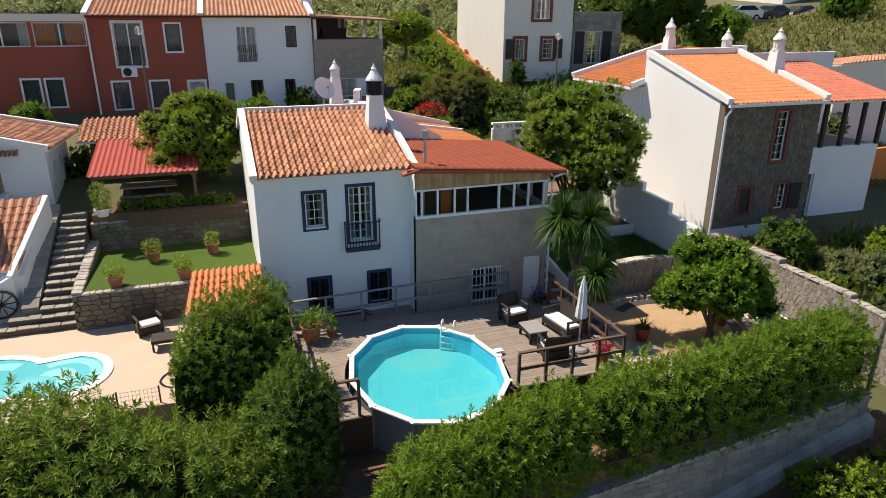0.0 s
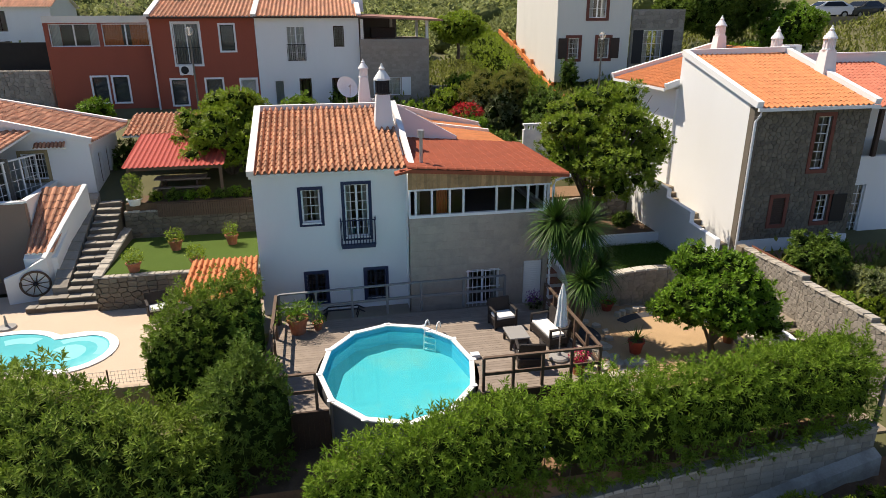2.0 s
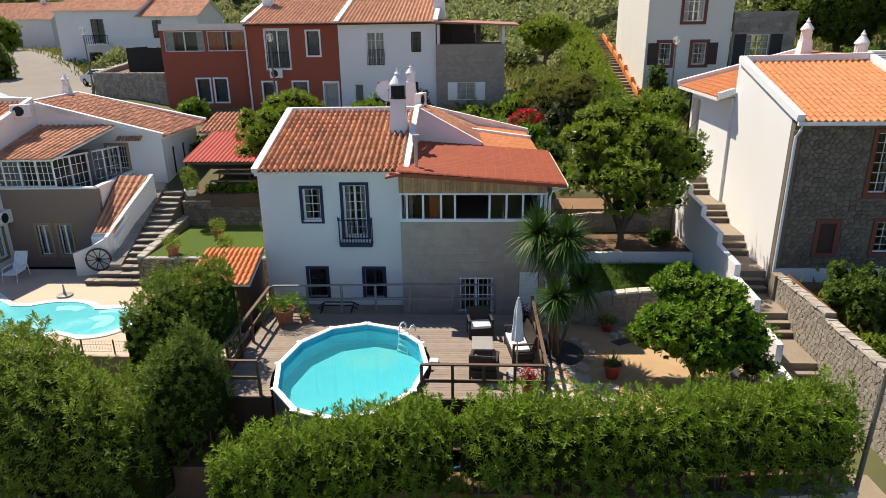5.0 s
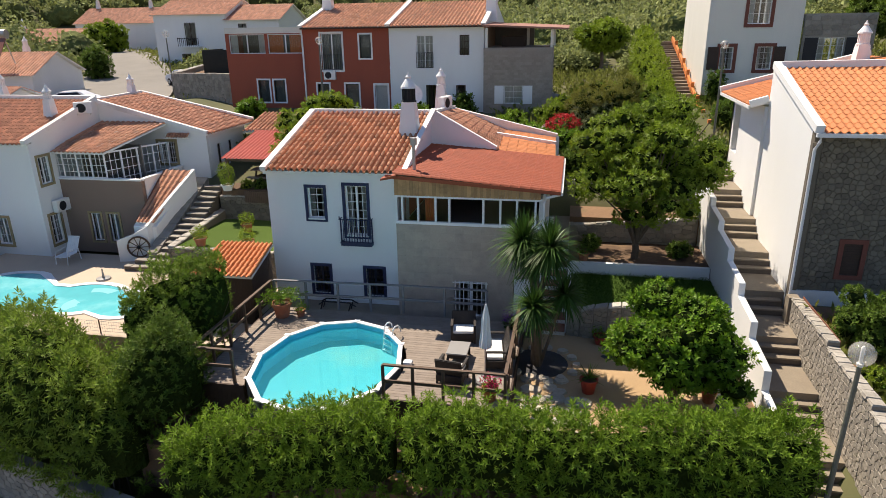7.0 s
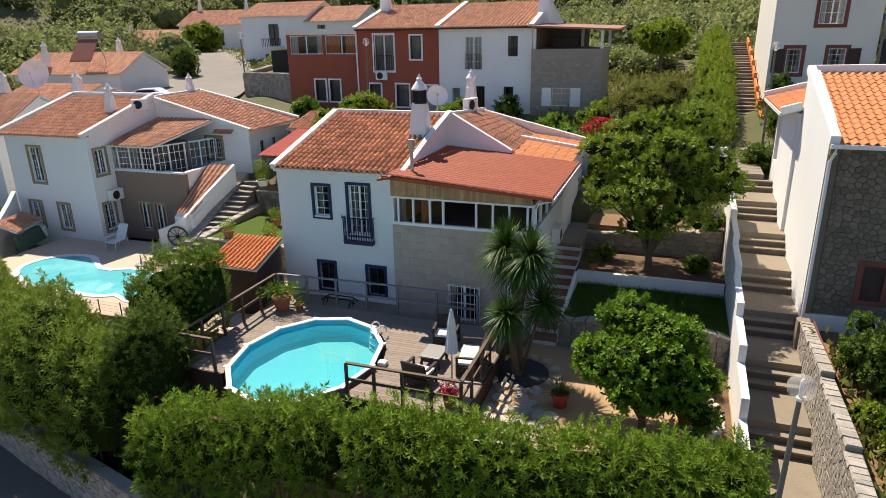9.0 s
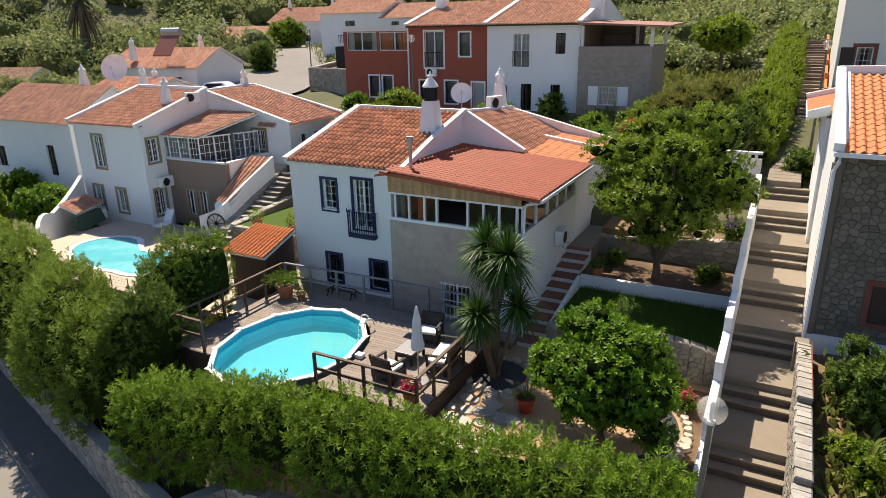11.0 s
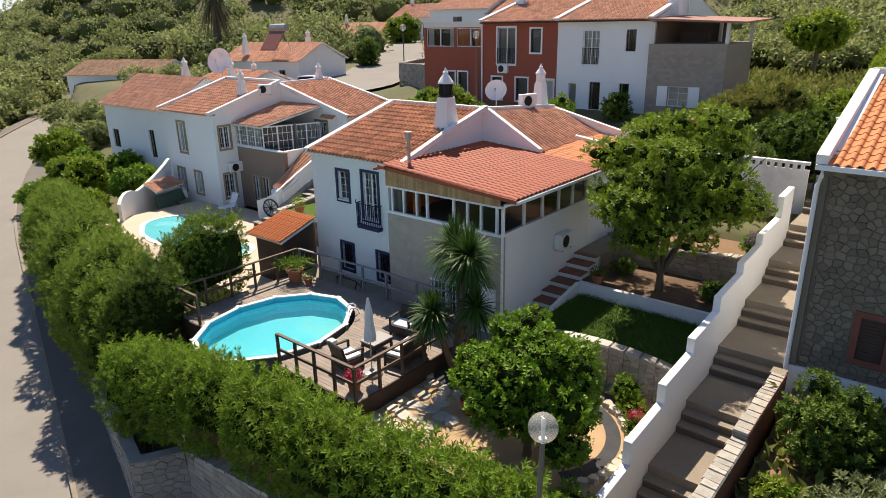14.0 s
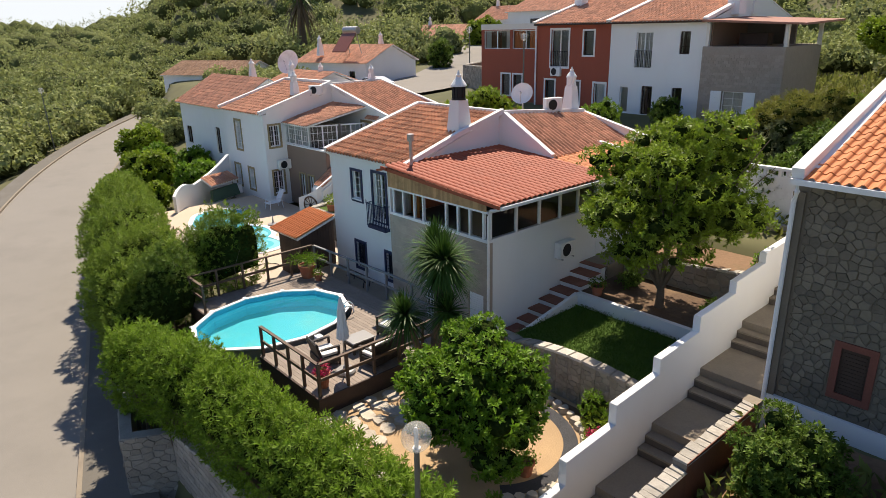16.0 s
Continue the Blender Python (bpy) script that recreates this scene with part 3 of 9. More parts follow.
def stones(parent, face, u0, u1, z0, z1, w=0.36, h=0.2, depth=0.04, pieces=0, top=None, low=None, mat=None, joined=None, holes=(), seed=1, wild=0.0, gap=0.004):
    """Facing stones over a wall plane; top, low: functions of u that bound them. The first ones are objects of their own."""
    r = np.random.RandomState(seed)
    mat, joined = mat or STONE, joined or STONEJ
    o = origin(parent)
    vs, fs, base, done = [], [], 0, 0
    for poly in rubble(u0, u1, z0, z1, w, h, wild, r):
        for x0, x1, y0, y1 in holes:
            if max(u for u, v in poly) > x0 and min(u for u, v in poly) < x1 and max(v for u, v in poly) > y0 and min(v for u, v in poly) < y1:
                cu, cv = np.mean([u for u, v in poly]), np.mean([v for u, v in poly])
                far = [(x0 - cu, (1, 0, x0)), (cu - x1, (-1, 0, -x1)), (y0 - cv, (0, 1, y0)), (cv - y1, (0, -1, -y1))]
                poly = cut(poly, *max(far)[1])
                if len(poly) < 3:
                    break
        if len(poly) < 3:
            continue
        cu, cv = np.mean([u for u, v in poly]), np.mean([v for u, v in poly])
        if top:
            g = (top(cu + 0.05) - top(cu - 0.05)) / 0.1
            poly = cut(poly, -g, 1, top(cu) - g * cu - 0.005)
        if low and cv < low(cu) or len(poly) < 3:
            continue
        cu, cv = np.mean([u for u, v in poly]), np.mean([v for u, v in poly])
        size = max(0.03, min(max(u for u, v in poly) - min(u for u, v in poly), max(v for u, v in poly) - min(v for u, v in poly)))
        if size < 0.05:
            continue
        d = depth * r.uniform(0.45, 1.25)
        k0, k1 = 1 - 2 * gap / size, (1 - 2 * gap / size) * r.uniform(0.8, 0.9)
        n = len(poly)
        ring = [face.at(cu + (u - cu) * k0, 0.0, cv + (v - cv) * k0) for u, v in poly]
        ring += [face.at(cu + (u - cu) * k1, d * r.uniform(0.75, 1.1), cv + (v - cv) * k1) for u, v in poly]
        F = [(i, (i + 1) % n, n + (i + 1) % n, n + i) for i in range(n)] + [tuple(range(n, 2 * n))]
        if done < pieces:
            m = np.array(face.at(cu, 0, cv))
            me = bpy.data.meshes.new("stone")
            me.from_pydata((np.array(ring) - m).tolist(), [], F)
            me.materials.append(mat)
            ob = new("stone", me)
            ob.parent = parent
            ob.location = Vector(m) - o
            done += 1
        else:
            vs += ring
            fs += [tuple(i + base for i in f) for f in F]
            base += 2 * n
    if vs:
        me = bpy.data.meshes.new("stone_field")
        me.from_pydata(vs, [], fs)
        tagged(finish("stone_field", me, joined, parent), kind="stuff")


# ---- foliage
def leaf_mesh(name, P, Nn, per=9, length=0.13, width=0.03, spread=0.07, seed=1, up=0.35, out=0.3):
    """Leaves in small sprays about the points P that point along Nn."""
    r = np.random.RandomState(seed)
    P = np.repeat(P, per, axis=0) + r.normal(0, spread, (len(P) * per, 3))
    D = out * np.repeat(Nn, per, axis=0) + r.normal(0, 0.8, (len(P), 3)) + np.array([0, 0, up])
    D /= np.linalg.norm(D, axis=1)[:, None] + 1e-9
    R = np.repeat(Nn, per, axis=0) + r.normal(0, 0.5, D.shape) + np.array([0, 0, 0.7])
    S = np.cross(D, R)
    S /= np.linalg.norm(S, axis=1)[:, None] + 1e-9
    K = np.cross(S, D)
    l = (length * r.uniform(0.6, 1.25, len(P)))[:, None]
    w = (width * r.uniform(0.7, 1.25, len(P)))[:, None]
    base = P
    K *= np.sign((K * R).sum(1))[:, None]
    mid = P + D * l * 0.45
    tip = P + D * l + K * l * r.uniform(-0.25, 0.25, (len(P), 1))
    V = np.stack([base, mid + S * w + K * w * 0.35, tip, mid - S * w + K * w * 0.35], axis=1).reshape(-1, 3)
    n = len(P)
    me = bpy.data.meshes.new(name)
    me.vertices.add(4 * n)
    me.vertices.foreach_set("co", V.astype(np.float32).ravel())
    me.loops.add(6 * n)
    idx = (np.arange(n)[:, None] * 4 + np.array([0, 1, 2, 0, 2, 3])[None, :]).ravel()
    me.loops.foreach_set("vertex_index", idx.astype(np.int32))
    me.polygons.add(2 * n)
    me.polygons.foreach_set("loop_start", (np.arange(2 * n) * 3).astype(np.int32))
    me.update(calc_edges=True)
    me.validate()
    return me


def shoot_mesh(name, P, A, per=13, length=0.14, width=0.014, stem=0.16, seed=1, wide=1.25, tight=0.3):
    """Leafy shoots: about each point of P a stem along A, set round with narrow folded leaves that close towards its tip."""
    r = np.random.RandomState(seed)
    n = len(P)
    A = A / (np.linalg.norm(A, axis=1)[:, None] + 1e-9)
    side = np.cross(A, r.normal(0, 1, A.shape))
    side /= np.linalg.norm(side, axis=1)[:, None] + 1e-9
    other = np.cross(A, side)
    size = r.uniform(0.7, 1.25, (n, 1))
    Vs = []
    for k in range(per):
        f = (k + 0.5) / per
        turn = 2.4 * k + r.uniform(-0.5, 0.5, (n, 1))
        lean = wide + (tight - wide) * f + r.normal(0, 0.14, (n, 1))
        rad = side * np.cos(turn) + other * np.sin(turn)
        D = A * np.cos(lean) + rad * np.sin(lean)
        K = A * np.sin(lean) - rad * np.cos(lean)
        S = np.cross(D, K)
        base = P + A * stem * size * (f - 0.35)
        l = length * size * (1.05 - 0.35 * f) * r.uniform(0.75, 1.2, (n, 1))
        w = width * size * r.uniform(0.8, 1.25, (n, 1))
        mid = base + D * l * 0.5
        tip = base + D * l - K * l * r.uniform(0.0, 0.3, (n, 1))
        Vs.append(np.stack([base, mid + S * w + K * w * 0.3, tip, mid - S * w + K * w * 0.3], axis=1))
    V = np.stack(Vs, axis=1).reshape(-1, 3)
    m = n * per
    me = bpy.data.meshes.new(name)
    me.vertices.add(4 * m)
    me.vertices.foreach_set("co", V.astype(np.float32).ravel())
    me.loops.add(6 * m)
    me.loops.foreach_set("vertex_index", (np.arange(m)[:, None] * 4 + np.array([0, 1, 2, 0, 2, 3])[None, :]).ravel().astype(np.int32))
    me.polygons.add(2 * m)
    me.polygons.foreach_set("loop_start", (np.arange(2 * m) * 3).astype(np.int32))
    me.update(calc_edges=True)
    me.validate()
    return me


def shoot_ways(Nn, seed, out=0.7, up=0.6, loose=0.35):
    """Growing directions for shoots on a surface with the normals Nn."""
    r = np.random.RandomState(seed + 900)
    return Nn * out + np.array([0, 0, up]) + r.normal(0, loose, Nn.shape)


def ripple(x, y, z, seed):
    """Smooth lumps between about -1 and 1, from crossing waves."""
    q = np.random.RandomState(seed)
    v = 0
    for k in range(7):
        d = q.normal(0, 1, 3)
        d *= (1.1 + 0.75 * k) / np.linalg.norm(d)
        v = v + np.sin(d[0] * x + d[1] * y + d[2] * z + q.uniform(0, 6.3)) / (1.5 + 0.5 * k)
    return v * 0.42


def blob_points(blobs, density, seed, inner=0.35):
    """Points and outward ways over a heap of ellipsoids (x, y, z, rx, ry, rz), those buried inside others left out."""
    r = np.random.RandomState(seed)
    Ps, Ns = [], []
    Bm = np.array(blobs, float)
    for b in Bm:
        area = 4 * math.pi * ((b[3] * b[4]) ** 1.6 + (b[3] * b[5]) ** 1.6 + (b[4] * b[5]) ** 1.6) ** (1 / 1.6) / 3 ** (1 / 1.6)
        n = int(area * density)
        d = r.normal(0, 1, (n, 3))
        d /= np.linalg.norm(d, axis=1)[:, None]
        k = 1 - inner * r.rand(n, 1) ** 2
        p = b[:3] + d * b[3:6] * k
        keep = np.ones(n, bool)
        for c in Bm:
            if c is not b:
                q = (p - c[:3]) / c[3:6]
                keep &= (q ** 2).sum(1) > 0.62
        nn = d / b[3:6]
        nn /= np.linalg.norm(nn, axis=1)[:, None]
        Ps.append(p[keep])
        Ns.append(nn[keep])
    return np.concatenate(Ps), np.concatenate(Ns)


def blob_core(bm, blobs, k=0.72):
    for x, y, z, a, b, c in blobs:
        bmesh.ops.create_icosphere(bm, subdivisions=2, radius=1, matrix=Matrix.LocRotScale((x, y, z), None, (a * k, b * k, c * k)))


def crown_blobs(x, y, z, r, h, n, seed, small=0.42):
    q = np.random.RandomState(seed)
    out = [(x, y, z, r * 0.62, r * 0.62, h * 0.62)]
    for i in range(n):
        a = 2.4 * i + q.uniform(-0.4, 0.4)
        v = 1 - 2 * (i + 0.5) / n
        s = math.sqrt(1 - v * v)
        k = small * q.uniform(0.55, 1.15)
        g = (1 - k * 0.75) * q.uniform(0.84, 1.12)
        out.append((x + r * g * s * math.cos(a), y + r * g * s * math.sin(a), z + h * g * v, r * k, r * k, h * k * 0.9))
    return out


def airy_blobs(x, y, z, r, h, n, seed, k0=0.13, k1=0.24):
    """Small leaf clumps over a few uneven boughs of a crown, with gaps between the boughs."""
    q = np.random.RandomState(seed)
    boughs = [(x, y, z + 0.1 * h, 0.5 * r, 0.5 * h)]
    for i in range(11):
        a = 2.4 * i + q.uniform(-0.5, 0.5)
        v = 0.95 - 1.45 * (i + 0.5) / 11
        s = math.sqrt(max(0.0, 1 - v * v))
        k = q.uniform(0.30, 0.46)
        g = (1 - k) * q.uniform(0.85, 1.22)
        boughs.append((x + r * g * s * math.cos(a), y + r * g * s * math.sin(a), z + h * g * v, r * k, h * k))
    out = []
    for i in range(n):
        bx, by, bz, br, bh = boughs[i % len(boughs)]
        v = q.normal(0, 1, 3)
        v /= np.linalg.norm(v)
        v[2] = v[2] if v[2] > -0.5 else -v[2]
        g = q.uniform(0.55, 1.08)
        k = r * q.uniform(k0, k1) * 0.82
        out.append((bx + v[0] * br * g, by + v[1] * br * g, bz + v[2] * bh * g, k, k, k * 0.72))
    return out


def tree(name, x, y, z0, cz, r, h, label, category="tree", mat=None, n=18, density=45, per=9, length=0.13, width=0.035, trunk=0.12, seed=1, group="", core=0.6, spread=0.09, limbs=6, airy=0, k0=0.14, k1=0.26):
    t = thing(name, (x, y, z0), label, category, group)
    q = np.random.RandomState(seed)
    bm = B()
    fork = z0 + max(0.25, (cz - h - z0) * 0.8 + 0.3)
    tube(bm, [(x, y, z0 - 0.1), (x + 0.04, y - 0.03, (z0 + fork) / 2), (x, y + 0.03, fork)], trunk, trunk * 0.75, 8)
    for i in range(limbs):
        a = 2 * math.pi * i / limbs + q.uniform(-0.4, 0.4)
        e = (x + r * 0.6 * math.cos(a), y + r * 0.6 * math.sin(a), cz + h * q.uniform(-0.1, 0.5))
        m = (x + r * 0.22 * math.cos(a + 0.3), y + r * 0.22 * math.sin(a + 0.3), (fork * 0.6 + e[2] * 0.4))
        tube(bm, [(x, y, fork - 0.06), m, e], trunk * 0.55, trunk * 0.15, 6)
        for j in range(3 if airy else 0):
            g = (e[0] + r * q.uniform(-0.35, 0.35), e[1] + r * q.uniform(-0.35, 0.35), e[2] + h * q.uniform(0.0, 0.45))
            tube(bm, [m, ((m[0] + g[0]) / 2, (m[1] + g[1]) / 2, (m[2] + g[2]) / 2 + 0.1), g], trunk * 0.25, trunk * 0.08, 5)
    part("trunk", bm, BARK, t)
    blobs = airy_blobs(x, y, cz, r, h, airy, seed, k0, k1) if airy else crown_blobs(x, y, cz, r, h, n, seed)
    P, Nn = blob_points(blobs, density, seed, 0.55 if airy else 0.35)
    crown = finish("crown", shoot_mesh("crown", P, shoot_ways(Nn, seed, 0.8, 0.45, 0.45), per, length, width, length * 1.1, seed, 1.35, 0.45), mat or LEAF, t)
    # Shells inside the clumps, dark to stand for shade in the gaps.
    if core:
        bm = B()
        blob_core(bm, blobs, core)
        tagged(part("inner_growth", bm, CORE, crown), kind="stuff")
    return t

# ---------------------------------------------------------------- ground
def sstep(a, b, v):
    t = np.clip((v - a) / (b - a), 0, 1)
    return t * t * (3 - 2 * t)


def kerb_y(x):
    """The road's upper kerb line, as y over x."""
    x = np.asarray(x, float)
    return 10.0 - 0.28 * x + 0.0042 * np.clip(-25 - x, 0, None) ** 2


def road_z(x):
    x = np.asarray(x, float)
    return -4.0 + 0.03 * np.clip(-x - 5, 0, 90) - 0.03 * np.clip(x - 5, 0, 40)


def ground(x, y):
    x, y = np.asarray(x, float), np.asarray(y, float)
    ky = kerb_y(x)
    mid = np.interp(y, [10, 12, 16, 27.3, 28.8, 34, 42, 55, 80], [-2.6, -1.7, -1.4, -1.3, 2.2, 3.2, 4.4, 5.6, 7.0])
    left = np.interp(y, [12, 25, 33, 38, 42, 60, 90], [-3.2, -1.0, 1.3, 3.6, 4.2, 4.7, 6.5])
    right = np.interp(y, [8, 10.5, 13, 20, 22, 27, 34, 42, 55, 80], [-3.0, -1.6, 0.1, 0.55, 0.9, 2.0, 3.6, 4.6, 5.8, 7.5])
    z = mid + (left - mid) * sstep(-16, -21, x) + (right - mid) * sstep(19.0, 19.8, x)
    z = z + 0.15 * np.clip(x - 20.5, 0, 40) * sstep(28, 40, y)
    far = np.hypot(x, y - 10)
    az = np.degrees(np.arctan2(-x, y - 10))
    z = z + 50 * sstep(104, 225, far) * sstep(76, 55, az) * sstep(-140, -100, az)
    z = z + 11.0 * sstep(300, 760, far) * sstep(60, 75, az) + 1.5 * sstep(40, 110, far) * np.sin(x * 0.045 + 1.0) * np.cos(y * 0.05)
    below = road_z(x)
    hill = z
    z = np.where(y < ky + np.where(x > 6, np.maximum(2.4, np.interp(x, [6, 12.2, 17.4, 17.7], [11.7, 11.5, 12.0, 0.0]) - ky), 3.2), below - 0.35, np.maximum(z, below - 0.35))
    drop = np.clip(ky - 7.6 - y, 0, None)
    z = z - np.minimum(drop * 0.22, 5.0) * (x < 60)
    z = np.where(y < ky - 7.6, z + 0.25, z)
    return z + (hill - 4.0 - z) * sstep(-70, -130, x)


def grid_axis(lo, hi, near0, near1, step):
    a = list(np.arange(near0, near1 + 1e-6, step))
    v, s = near0, step
    while v > lo:
        s *= 1.16
        v -= s
        a.insert(0, max(v, lo))
    v, s = near1, step
    while v < hi:
        s *= 1.16
        v += s
        a.append(min(v, hi))
    return np.array(a)


gx, gy = grid_axis(-1500, 1200, -60, 50, 1.0), grid_axis(-400, 1500, -4, 70, 0.8)
GX, GY = np.meshgrid(gx, gy)
GZ = ground(GX, GY)
nxg, nyg = len(gx), len(gy)
gme = bpy.data.meshes.new("ground")
gme.from_pydata(np.stack([GX, GY, GZ], -1).reshape(-1, 3).tolist(), [],
                [(j * nxg + i, j * nxg + i + 1, (j + 1) * nxg + i + 1, (j + 1) * nxg + i) for j in range(nyg - 1) for i in range(nxg - 1)])
tagged(finish("ground", gme, HILL, None, "dry scrubby hillside ground with patches of grass", True), category="ground", kind="structure")

# road and its upper pavement
xs = np.linspace(45, -95, 141)
bm = B()
prev = None
for x in xs:
    y, z = float(kerb_y(x)), float(road_z(x))
    row = [bm.verts.new((x - k * 0.27, y - k, z + 0.03 * math.sin(math.pi * k / 7.2) - (0.6 if k > 7.15 else 0))) for k in (0, 2.4, 4.8, 7.1, 7.2)]
    if prev:
        for a, b, c, d in zip(prev, prev[1:], row[1:], row):
            bm.faces.new((d, c, b, a))
    prev = row
solid("road", bm, ASPHALT, "pale sun-bleached asphalt street climbing past the hedge", "road", "structure")
for nm, off, wd, hh, m, lb in (("kerb", 0.0, 0.16, 0.13, CONCRETE, "worn concrete kerb along the street"),
                               ("pavement", 0.16, 2.3, 0.12, PAVE, "narrow concrete pavement beside the street"),
                               ("kerb", -7.36, 0.16, 0.12, CONCRETE, "low concrete kerb on the street's outer side"),
                               ("pavement", -8.9, 1.54, 0.1, PAVE, "dusty outer pavement above the valley")):
    bm = B()
    prev = None
    for x in xs:
        y, z = float(kerb_y(x)) + off, float(road_z(x))
        row = [bm.verts.new(p) for p in ((x, y, z - 0.5), (x, y, z + hh), (x, y + wd, z + hh), (x, y + wd, z - 0.5))]
        if prev:
            for i in range(3):
                bm.faces.new((prev[i], prev[i + 1], row[i + 1], row[i]))
        prev = row
    solid(nm, bm, m, lb, "kerb" if nm == "kerb" else "pavement", "structure")


def stone_wall(name, pts, z0, ztop, label, w=0.36, h=0.2, thick=0.35, pieces=0, cap=True, seed=3, both=False, mat=None, joined=None, mortar=None, wild=0.0, depth=0.045):
    """A rubble wall along plan points, outer side to the right of the way; ztop: heights at the points."""
    for i, (p, q) in enumerate(zip(pts, pts[1:])):
        za, zb = ztop[i], ztop[i + 1]
        L = math.hypot(q[0] - p[0], q[1] - p[1])
        f = Face(p[0], p[1], q[0] - p[0], q[1] - p[1])
        t = thing(name, (p[0], p[1], z0), label, "wall", kind="structure")
        bm = B()
        hexa(bm, [f.at(0, 0, z0), f.at(L, 0, z0), f.at(L, -thick, z0), f.at(0, -thick, z0), f.at(0, 0, za), f.at(L, 0, zb), f.at(L, -thick, zb), f.at(0, -thick, za)])
        part("core", bm, mortar or MORTAR, t)
        top = lambda u, za=za, zb=zb, L=L: za + (zb - za) * u / L
        stones(t, f, 0, L, z0, max(za, zb), w, h, depth, pieces, top=top, seed=seed + i, mat=mat, joined=joined, wild=wild)
        if both:
            g = Face(*f.at(L, -thick, 0)[:2], -f.u[0], -f.u[1])
            stones(t, g, 0, L, z0, max(za, zb), w, h, 0.04, 0, top=lambda u, za=za, zb=zb, L=L: zb + (za - zb) * u / L, seed=seed + i + 50, mat=mat, joined=joined, wild=wild)
        if cap:
            r = np.random.RandomState(seed + i)
            u = 0.0
            bm = B()
            while u < L - 0.05:
                l = min(r.uniform(0.14, 0.34), L - u)
                e = r.uniform(-0.02, 0.035)
                d = r.uniform(0, 0.04)
                v = hexa(bm, [f.at(u + 0.003, 0.02 + d, top(u)), f.at(u + l - 0.003, 0.02 + d, top(u + l)), f.at(u + l - 0.003, -thick - 0.03, top(u + l)), f.at(u + 0.003, -thick - 0.03, top(u)),
                              f.at(u + 0.015, d, top(u) + 0.05 + e), f.at(u + l - 0.02, d - 0.01, top(u + l) + 0.045 + e), f.at(u + l - 0.012, -thick, top(u + l) + 0.04 + e * 0.5), f.at(u + 0.02, -thick, top(u) + 0.035 + e * 0.5)])
                u += l
            tagged(part("cap_stones", bm, CAPJ, t), kind="stuff")


# ---------------------------------------------------------------- terraces
def slab(name, x0, x1, y0, y1, z0, z1, m, label, category="terrace"):
    bm = B()
    box(bm, x0, x1, y0, y1, z0, z1)
    return solid(name, bm, m, label, category, "structure")


slab("ground_walkway", 0.6, 11.0, 19.62, 22.5, -1.6, -0.12, CONCRETE, "shaded concrete walkway along the foot of the house")
slab("garden_terrace", 10.62, 17.35, 13.4, 20.2, -2.2, -0.35, GRAVEL, "ochre gravel garden terrace beside the deck")
slab("patio_under_deck", 0.4, 10.6, 12.6, 19.6, -2.4, -0.95, SOIL, "bare earth beneath the timber deck")
# retaining walls above the street
stone_wall("retaining_wall", [(-24.0, 18.1), (-12.0, 14.8), (5.3, 10.15)], -4.3, [-2.6, -2.5, -1.9], "grey rubble retaining wall under the hedge beside the pavement", 0.36, 0.2, pieces=120, seed=11, wild=0.25, cap=False)
stone_wall("retaining_wall", [(5.3, 10.15), (6.0, 11.45)], -4.4, [-1.85, -1.85], "short return of the grey rubble retaining wall", 0.34, 0.19, pieces=80, seed=15, wild=0.25, cap=False)
stone_wall("retaining_wall", [(6.0, 11.45), (12.2, 11.5), (17.6, 11.75)], -4.6, [-1.85, -1.1, -0.66], "grey block retaining wall under the clipped hedge", 0.40, 0.2, pieces=220, seed=21, cap=True, depth=0.025, mortar=STONEJOINT, wild=-1)
bm = B()
prev = None
for k in range(18):
    x = 9.0 + 0.56 * k
    t = min(1.0, max(0.0, (x - 9.0) / 8.5))
    row = [bm.verts.new((x, yy, zz + 0.07 * math.sin(x * 3.1 + yy * 2.3))) for yy, zz in ((11.55 + 0.03 * (x - 9), -3.55 + 1.75 * t), (10.9, -3.65 + 1.6 * t), (9.9, -3.9 + 1.0 * t), (8.6, -4.15 + 0.35 * t), (7.4, -4.6))]
    if prev:
        for a, b, c, d in zip(prev, prev[1:], row[1:], row):
            bm.faces.new((a, b, c, d))
    prev = row
solid("earth_bank", bm, SOIL, "shaded earth bank at the foot of the retaining wall", "bank", "structure")
FOOTING = shade("faded_whitewash", (0.40, 0.38, 0.34), 0.9, var=0.15, scale=1.5, fine=14, bump=0.3, stain=(0.17, 0.155, 0.13), stain_amt=0.7)
bm = B()
for a, b in (((9.8, 11.47), (17.6, 11.72)),):
    f = Face(*a, b[0] - a[0], b[1] - a[1])
    L = math.hypot(b[0] - a[0], b[1] - a[1])
    za, zb = -3.3, -1.4
    hexa(bm, [f.at(0, 0.55, -4.5), f.at(L, 0.55, -4.5), f.at(L, 0.0, -4.5), f.at(0, 0.0, -4.5), f.at(0, 0.28, za), f.at(L, 0.28, zb), f.at(L, 0.0, zb + 0.12), f.at(0, 0.0, za + 0.12)])
solid("wall_footing", bm, FOOTING, "faded whitewashed sloping footing of the retaining wall", "wall", "structure")
slab("hedge_bed", 6.2, 17.3, 11.8, 13.45, -3.0, -0.95, EARTH, "sandy bed that the hedge grows in")

